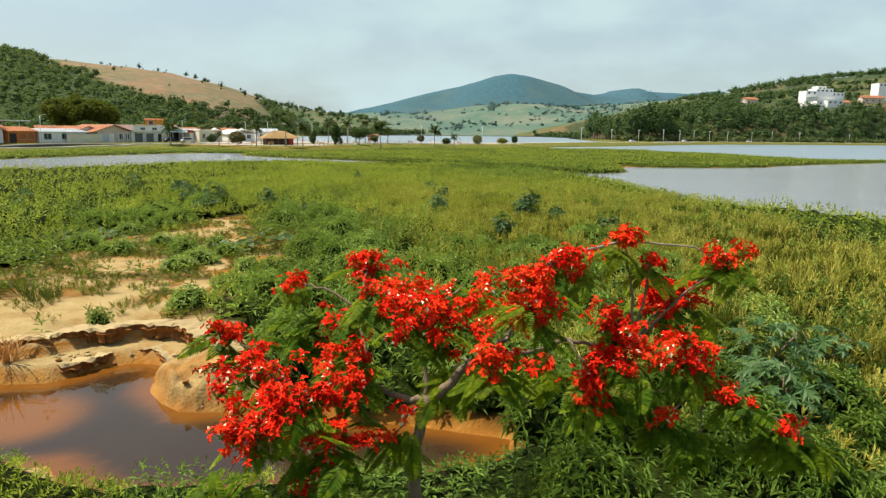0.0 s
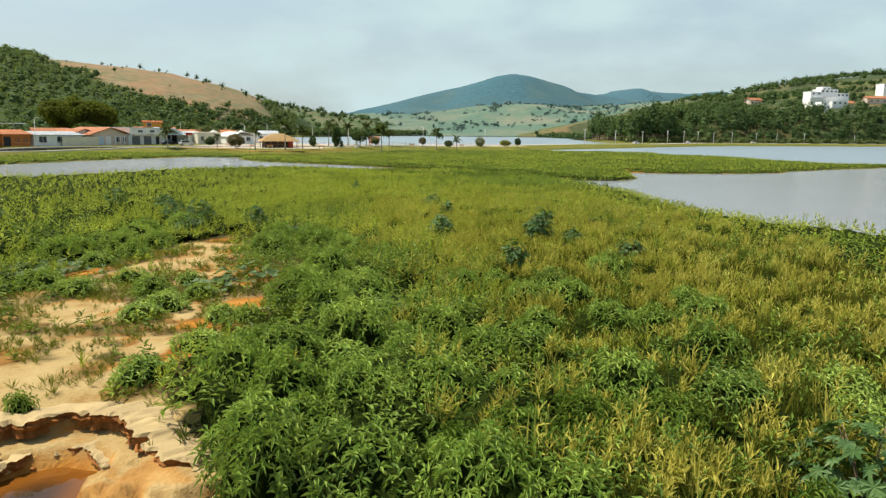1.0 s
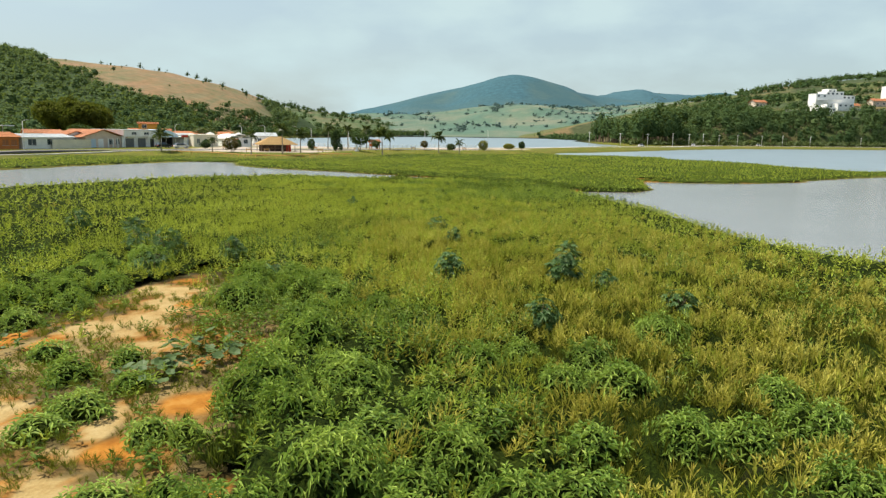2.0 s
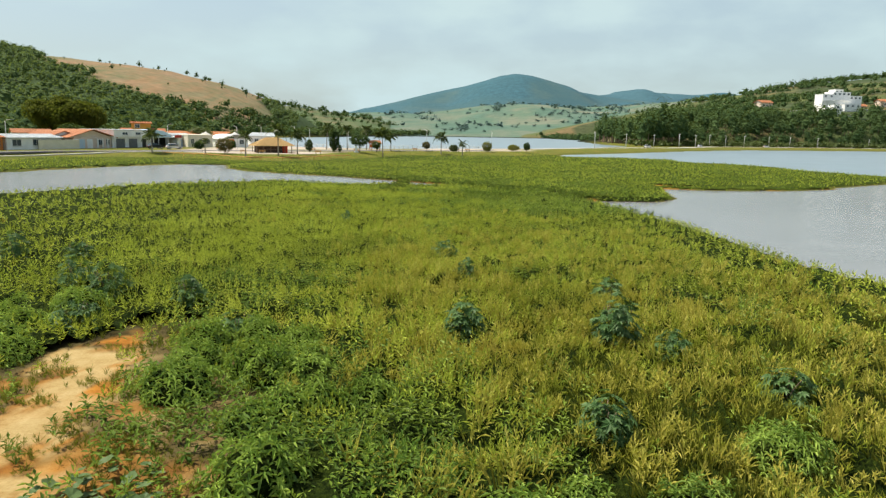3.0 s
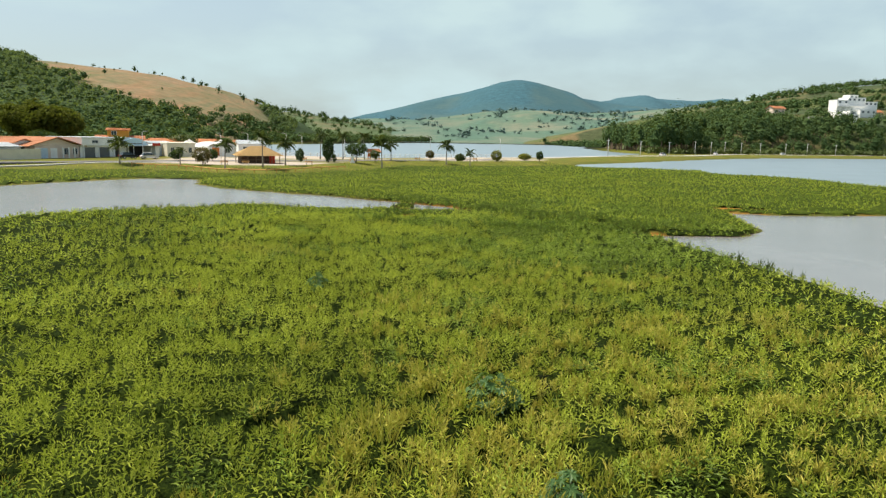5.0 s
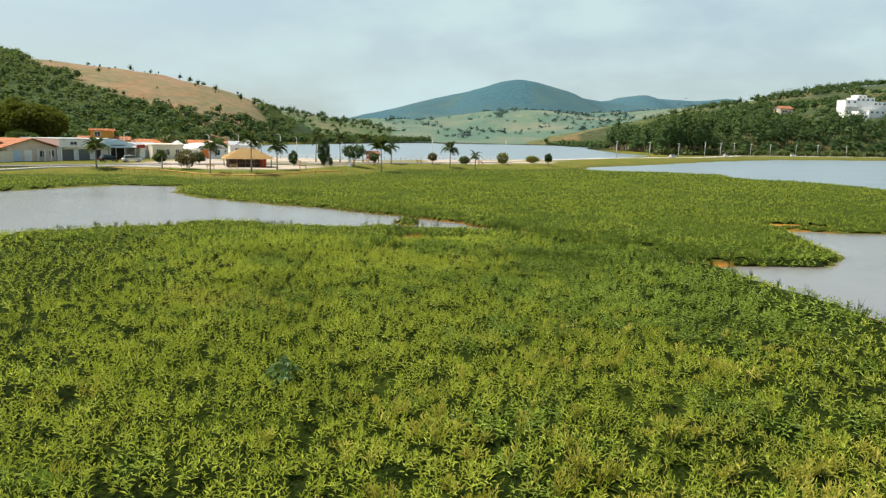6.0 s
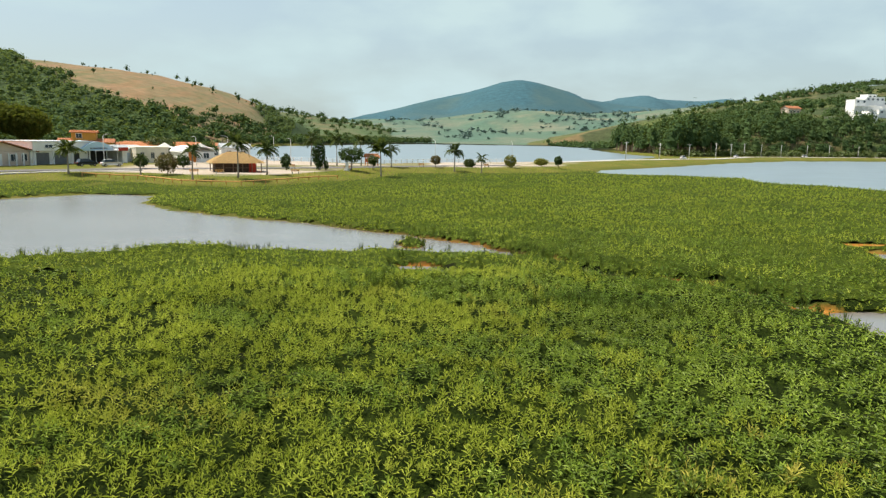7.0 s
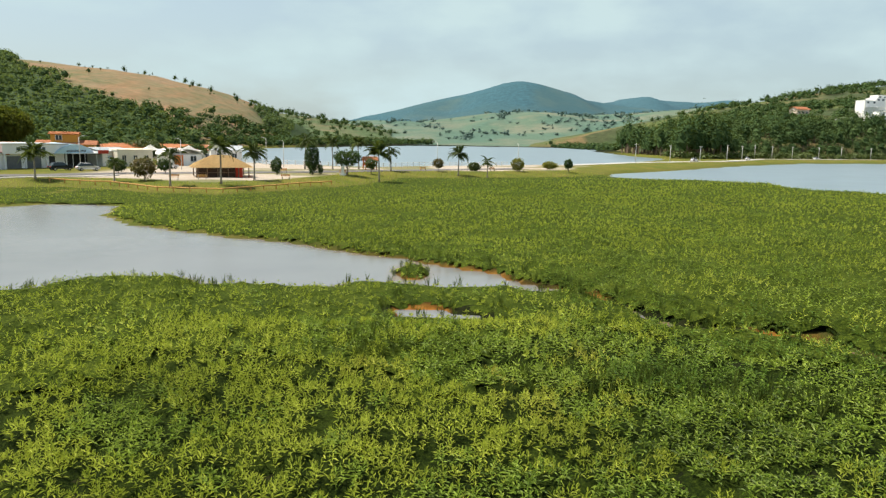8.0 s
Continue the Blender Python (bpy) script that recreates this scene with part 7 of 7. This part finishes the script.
build_tree(-124.5, 290, 14.6, 11.2, 5200, 1.0, "wood_olive", "broad dark spreading tree behind the houses", 0.75)
build_tree(-42.6, 197.2, 3.6, 1.7, 500, 0.34, "bronze", "bushy reddish-green garden tree on the lawn", 0.75)
build_tree(-45.4, 214.6, 2.7, 1.15, 420, 0.3, "wood_far", "round clipped dark green tree", 0.7)
build_tree(-53.5, 213.8, 2.4, 1.2, 420, 0.3, "wood_far", "round clipped dark green tree", 0.8)
build_tree(-25.9, 219.5, 3.2, 0.9, 380, 0.3, "wood_far", "narrow dark green garden shrub", 0.85)
build_tree(-19.5, 222.5, 6.0, 1.15, 800, 0.34, "wood_far", "tall narrow dark green cypress", 0.92)
build_tree(-18.1, 224, 1.9, 0.4, 160, 0.25, "wood_far", "small narrow dark cypress", 0.9)
build_tree(-12.6, 222.5, 4.8, 2.3, 700, 0.36, "wood_far", "small spreading dark tree beside the path", 0.55)
build_tree(-8.4, 232, 3.2, 1.0, 300, 0.32, "herb_dark", "slender young green tree", 0.6)
build_tree(6.4, 244, 2.8, 1.1, 300, 0.32, "bronze", "small reddish young tree", 0.6)
build_tree(15.3, 250, 1.9, 1.2, 420, 0.34, "herb_dark", "rounded yellow-green garden bush", 0.85)
build_tree(26.2, 252, 3.0, 1.3, 460, 0.34, "yellow_leaf", "yellow-green young tree by the path", 0.85)
build_tree(36.5, 264, 2.0, 1.7, 460, 0.36, "yellow_leaf", "low yellow-green bush by the path", 0.8)
build_tree(40, 257.5, 3.2, 0.9, 240, 0.4, "wood_far", "small dark ragged tree by the path", 0.6)
build_tree(-71, 274, 5.5, 4.0, 800, 0.6, "herb_dark", "bright green leafy tree behind the houses", 0.7)
build_tree(-58, 274, 4.6, 3.0, 600, 0.55, "wood_far", "dark leafy tree behind the houses", 0.7)
build_tree(-108, 262, 6, 3.6, 700, 0.6, "wood_far", "dark leafy tree behind the houses", 0.7)


# ---- lamp posts, vehicles and small things of the promenade ----
def build_pole(x, y, height, label, arm=True):
    z = float(land(x, y))
    p = thing("utility_pole", pose(x, y, z, 0, 0, rng.uniform(-20, 20)), label, "pole", "poles along the causeway")
    part("shaft", tube(bmesh.new(), [(0, 0, -0.4), (0, 0, height * 0.5), (0, 0, height)], [0.17, 0.14, 0.11], 8), M["pole"], p, smooth=True)
    if arm:
        part("crossarm", boxed(-0.75, 0.75, -0.06, 0.06, height - 0.5, height - 0.38), M["pole"], p)
        for dx in (-0.65, 0.0, 0.65):
            part("insulator", tube(bmesh.new(), [(dx, 0, height - 0.38), (dx, 0, height - 0.2)], [0.06, 0.04], 6), M["white"], p)


M["pole"] = plain("pale_concrete_pole", (0.62, 0.60, 0.56), 0.85, var=0.15, scale=1.5)
CAUSEWAY = [(88, 350), (108.6, 367.8), (129, 385.5), (149.7, 403.5), (170.5, 431), (191.2, 458.3), (204.7, 465), (221, 473), (243.5, 484), (263.6, 493.8), (291.8, 507.5), (345, 530), (400, 549)]
for px, py in CAUSEWAY:
    build_pole(px, py, rng.uniform(6.6, 7.4), "pale concrete utility pole beside the causeway road")


def build_lamp(x, y, height):
    z = max(float(land(x, y)), 0.0)
    p = thing("street_lamp", pose(x, y, z, 0, 0, rng.uniform(0, 360)), "slim grey street lamp with a curved arm", "street lamp", "lamps on the promenade")
    part("post", tube(bmesh.new(), [(0, 0, -0.3), (0, 0, height)], [0.09, 0.06], 8), M["pole"], p, smooth=True)
    part("arm", tube(bmesh.new(), [(0, 0, height - 0.05), (0.5, 0, height + 0.25), (1.2, 0, height + 0.3)], [0.05, 0.045, 0.04], 6), M["pole"], p, smooth=True)
    part("lamp_head", boxed(1.0, 1.6, -0.12, 0.12, height + 0.22, height + 0.34, bevel=0.03), M["shutter"], p)


for px, py, ph in ((7.2, 268, 6.4), (32, 288, 6.2), (-36.5, 262, 6.6), (-19, 262, 6.6), (-48, 232, 6.2), (-42, 236, 6.4), (-30, 250, 6.0), (-64, 222, 6.4), (-85, 184, 7.0), (-98, 190, 7.2)):
    build_lamp(px, py, ph)


def build_car(x, y, turn, paint, label):
    """A small hatchback: body, cabin, windows, wheels, lights."""
    z = float(land(x, y)) + 0.06
    c = thing("car", pose(x, y, z, 0, 0, turn), label, "car", "cars along the street")
    bm = bmesh.new()
    outline = [(-2.0, 0.28), (-2.05, 0.62), (-1.95, 0.86), (-1.0, 0.92), (0.95, 0.94), (1.75, 0.84), (2.05, 0.66), (2.08, 0.30)]
    a = [bm.verts.new((u, -0.80, w)) for u, w in outline]
    b = [bm.verts.new((u, 0.80, w)) for u, w in outline]
    for i in range(len(outline)):
        j = (i + 1) % len(outline)
        bm.faces.new((a[i], b[i], b[j], a[j]))
    bm.faces.new(a[::-1])
    bm.faces.new(b)
    bmesh.ops.bevel(bm, geom=bm.edges[:], offset=0.05, segments=2, affect="EDGES")
    part("body", bm, M[paint], c, smooth=True)
    bm = bmesh.new()
    low = [bm.verts.new(p) for p in ((-1.75, -0.74, 0.9), (1.15, -0.74, 0.9), (1.15, 0.74, 0.9), (-1.75, 0.74, 0.9))]
    top = [bm.verts.new(p) for p in ((-1.35, -0.58, 1.45), (0.35, -0.58, 1.47), (0.35, 0.58, 1.47), (-1.35, 0.58, 1.45))]
    for i in range(4):
        bm.faces.new((low[i], low[(i + 1) % 4], top[(i + 1) % 4], top[i]))
    bm.faces.new(top)
    bm.faces.new(low[::-1])
    part("cabin_glass", bm, M["glass"], c, "dark glazed cabin")
    part("roof_panel", boxed(-1.36, 0.37, -0.60, 0.60, 1.45, 1.50, bevel=0.02), M[paint], c)
    for u in (-1.3, 1.35):
        for v in (-0.74, 0.74):
            bm = bmesh.new()
            tube(bm, [(u, v - 0.1, 0.28), (u, v + 0.1, 0.28)], [0.30, 0.30], 14)
            w = part("wheel", bm, M["rubber"], c)
            part("rim", tube(bmesh.new(), [(u, v - 0.115, 0.28), (u, v + 0.115, 0.28)], [0.17, 0.17], 10), M["chrome"], w)
    for v in (-0.6, 0.6):
        part("headlight", boxed(2.0, 2.1, v - 0.16, v + 0.16, 0.58, 0.72, bevel=0.02), M["chrome"], c)
        part("tail_light", boxed(-2.1, -2.0, v - 0.12, v + 0.12, 0.6, 0.8, bevel=0.02), M["red"], c)


build_car(-62.2, 221.0, 40, "car_white", "white hatchback parked on the street by the bar")
build_car(-66.6, 219.5, 50, "car_dark", "dark car parked before the bar")
build_car(-51.5, 234.0, 35, "car_white", "pale car parked by the halls")
build_car(238, 477, 25, "car_white", "white vehicle parked on the causeway road")
build_car(172, 428, 50, "car_white", "white vehicle parked on the causeway road")
build_car(122, 375, 40, "car_white", "white vehicle parked on the causeway road")


def build_bench(x, y, turn):
    z = float(land(x, y))
    b = thing("bench", pose(x, y, z, 0, 0, turn), "red-brown slatted park bench on the promenade", "bench", "benches on the promenade")
    for k in range(3):
        part("seat_slat", boxed(-0.8, 0.8, -0.22 + 0.16 * k, -0.09 + 0.16 * k, 0.43, 0.47, bevel=0.01), M["rail"], b)
    for k in range(2):
        part("back_slat", boxed(-0.8, 0.8, 0.26, 0.30, 0.58 + 0.16 * k, 0.70 + 0.16 * k, bevel=0.01), M["rail"], b)
    for u in (-0.6, 0.6):
        part("leg", boxed(u - 0.05, u + 0.05, -0.2, 0.28, -0.1, 0.43), M["concrete"], b)
        part("back_support", boxed(u - 0.03, u + 0.03, 0.27, 0.33, 0.4, 0.9), M["concrete"], b)


for px, py, turn in ((-38.7, 199.5, 20), (-34.5, 200.5, 200), (-21.6, 205, 20), (-13.5, 224, 30), (-49, 217, 40), (3, 246, 25), (20, 252, 30), (-26, 227, 15)):
    build_bench(px, py, turn)


def build_plinth():
    p = thing("plinth", pose(-13.4, 221.5, float(land(-13.4, 221.5))), "white stone plinth standing by the path", "plinth")
    part("base", boxed(-0.55, 0.55, -0.55, 0.55, -0.2, 0.3, bevel=0.03), M["white"], p)
    part("shaft", boxed(-0.3, 0.3, -0.3, 0.3, 0.3, 1.6, bevel=0.03), M["white"], p)
    part("cap", boxed(-0.4, 0.4, -0.4, 0.4, 1.6, 1.75, bevel=0.03), M["white"], p)
    k = thing("playhouse", pose(-9.5, 247, float(land(-9.5, 247)), 0, 0, 20), "small orange play hut with a gabled roof", "hut")
    for u in (-1.3, 1.3):
        for v in (-1.0, 1.0):
            part("post", boxed(u - 0.1, u + 0.1, v - 0.1, v + 0.1, -0.2, 2.2), M["orange"], k)
    gable_roof(k, -1.3, 1.3, -1.0, 1.0, 2.1, 0.9, "orange_tile")
    part("platform", boxed(-1.25, 1.25, -0.95, 0.95, 0.9, 1.02), M["red"], k)
    part("panel", boxed(-1.2, 1.2, 0.85, 0.93, 1.02, 1.7), M["orange"], k)


build_plinth()


def build_balustrade():
    """White posts and rails at the water side of the promenade."""
    line = [(-56, 268), (-34, 266), (-10, 259.5), (4, 273), (29, 290)]
    f = thing("balustrade", pose(-56, 268, 0), "low white railing along the lake side", "railing")
    pts = []
    for (ax, ay), (bx, by) in zip(line, line[1:]):
        k = max(1, round(math.hypot(bx - ax, by - ay) / 2.2))
        pts += [(ax + (bx - ax) * j / k, ay + (by - ay) * j / k) for j in range(k)]
    pts.append(line[-1])
    hs = [max(float(land(x, y)), 0.3) for x, y in pts]
    for (x, y), z in zip(pts, hs):
        part("post", boxed(x + 56 - 0.1, x + 56 + 0.1, y - 268 - 0.1, y - 268 + 0.1, z - 0.3, z + 1.15, bevel=0.02), M["white"], f)
    for (p, za), (q, zb) in zip(zip(pts, hs), zip(pts[1:], hs[1:])):
        for up in (0.5, 1.0):
            part("rail", tube(bmesh.new(), [(p[0] + 56, p[1] - 268, za + up), (q[0] + 56, q[1] - 268, zb + up)], [0.05, 0.05], 5), M["white"], f)


build_balustrade()


# ---- houses on the right hill ----
def block_house(x, y, turn, blocks, label, base, roof="white", wall="white"):
    """A flat-roofed house of stepped blocks (x0, x1, y0, y1, z0, z1), with windows in each front."""
    h = thing("house", pose(x, y, base, 0, 0, turn), label, "house", "houses on the hill")
    for x0, x1, y0, y1, z0, z1 in blocks:
        part("wall", boxed(x0, x1, y0, y1, z0, z1, bevel=0.04), M[wall], h)
        part("parapet", boxed(x0 - 0.15, x1 + 0.15, y0 - 0.15, y1 + 0.15, z1, z1 + 0.35, bevel=0.03), M[roof], h)
        n = max(1, int((x1 - x0) / 4))
        for k in range(n):
            c = x0 + (x1 - x0) * (k + 0.5) / n
            win = part("window", boxed(c - 0.9, c + 0.9, y0 - 0.06, y0 + 0.02, z1 - 2.3, z1 - 0.8), M["shutter"], h)
            part("pane", boxed(c - 0.8, c + 0.8, y0 - 0.08, y0 - 0.05, z1 - 2.2, z1 - 0.9), M["glass"], win)
    return h


def foot(x, y):
    return float(hill_right(np.array(x), np.array(y)))


def build_hill_houses():
    h = block_house(387, 632, 4, [(-20, -9, 0, 11, -6, 10.3), (-9, 8, 2, 14, -8, 12.6), (-6, 2, 4, 13, 12.6, 14.8), (8, 20, 3, 13, -4, 9.5), (-3, 12, -7, 2, -11, 2)], "large white modern house in stepped blocks", 36)
    for u in (-18, -14, -10):
        part("column", boxed(u - 0.2, u + 0.2, -2.0, -1.6, -6, 5.2), M["white"], h)
    part("balcony", boxed(-20, -9, -2.2, 0, 4.8, 5.1, bevel=0.03), M["white"], h)
    part("balcony", boxed(-9, 8, 0.4, 2, 5.6, 5.9, bevel=0.03), M["white"], h)
    h = block_house(360, 602, 4, [(-8, 9, 0, 10, -4, 8.6), (1, 8, 1, 9, 8.6, 11.2), (9, 15, -3, 7, -5, 3.0)], "white hillside house with tall dark windows", 24.5)
    part("balcony", boxed(-8, 9, -1.6, 0, 3.8, 4.1, bevel=0.03), M["white"], h)
    for u in (-6, -2, 2, 6):
        part("column", boxed(u - 0.18, u + 0.18, -1.5, -1.2, -4, 3.8), M["white"], h)
    h = block_house(339, 602, 4, [(-12, -6, 0, 8, -2, 6)], "unfinished house frame of bare concrete columns", 24.5, "concrete", "concrete")
    part("slab", boxed(-6, 11.5, 0, 8, 3.6, 4.0), M["concrete"], h)
    part("slab", boxed(-5, 9, 0, 8, 0.2, 0.5), M["concrete"], h)
    for u in (-4, 0, 4, 8):
        for v in (0.3, 7.6):
            part("column", boxed(u - 0.2, u + 0.2, v - 0.2, v + 0.2, -5, 7.2 if u in (0, 4) else 3.6), M["concrete"], h)
    for x, y, z, w, wall, turn in ((415, 650, 33.0, 15, "cream", 5), (446, 652, 38.0, 20, "pink", -4), (322, 640, 33.8, 12, "pink", 12)):
        h = thing("house", pose(x, y, z, 0, 0, turn), "%s hillside house with a clay tile roof" % {"cream": "cream", "pink": "pale pinkish"}[wall], "house", "houses on the hill")
        wall_part(h, "wall", -w / 2, w / 2, 0, 9, -5, 4.6, M[wall])
        gable_roof(h, -w / 2, w / 2, 0, 9, 4.6, 2.4, "tile", over=0.9)
        gable_end(h, -w / 2, w / 2, 0, 9, 4.6, 2.2, wall)
        for k in range(3):
            window_part(h, (k - 1) * w * 0.3, 1.4, 1.8, 1.5)
    block_house(471, 670, 0, [(-8, 12, 0, 12, -5, 17)], "tall white house block on the hill", 40.5)
    w = thing("retaining_wall", pose(405, 628, 31.5, 0, 0, 6), "pale stone retaining wall below the houses", "wall")
    part("wall", boxed(-2, 34, 0, 0.6, -4, 2.4, bevel=0.05), M["concrete"], w)
    part("coping", boxed(-2.1, 34.1, -0.1, 0.7, 2.4, 2.6), M["white"], w)


build_hill_houses()
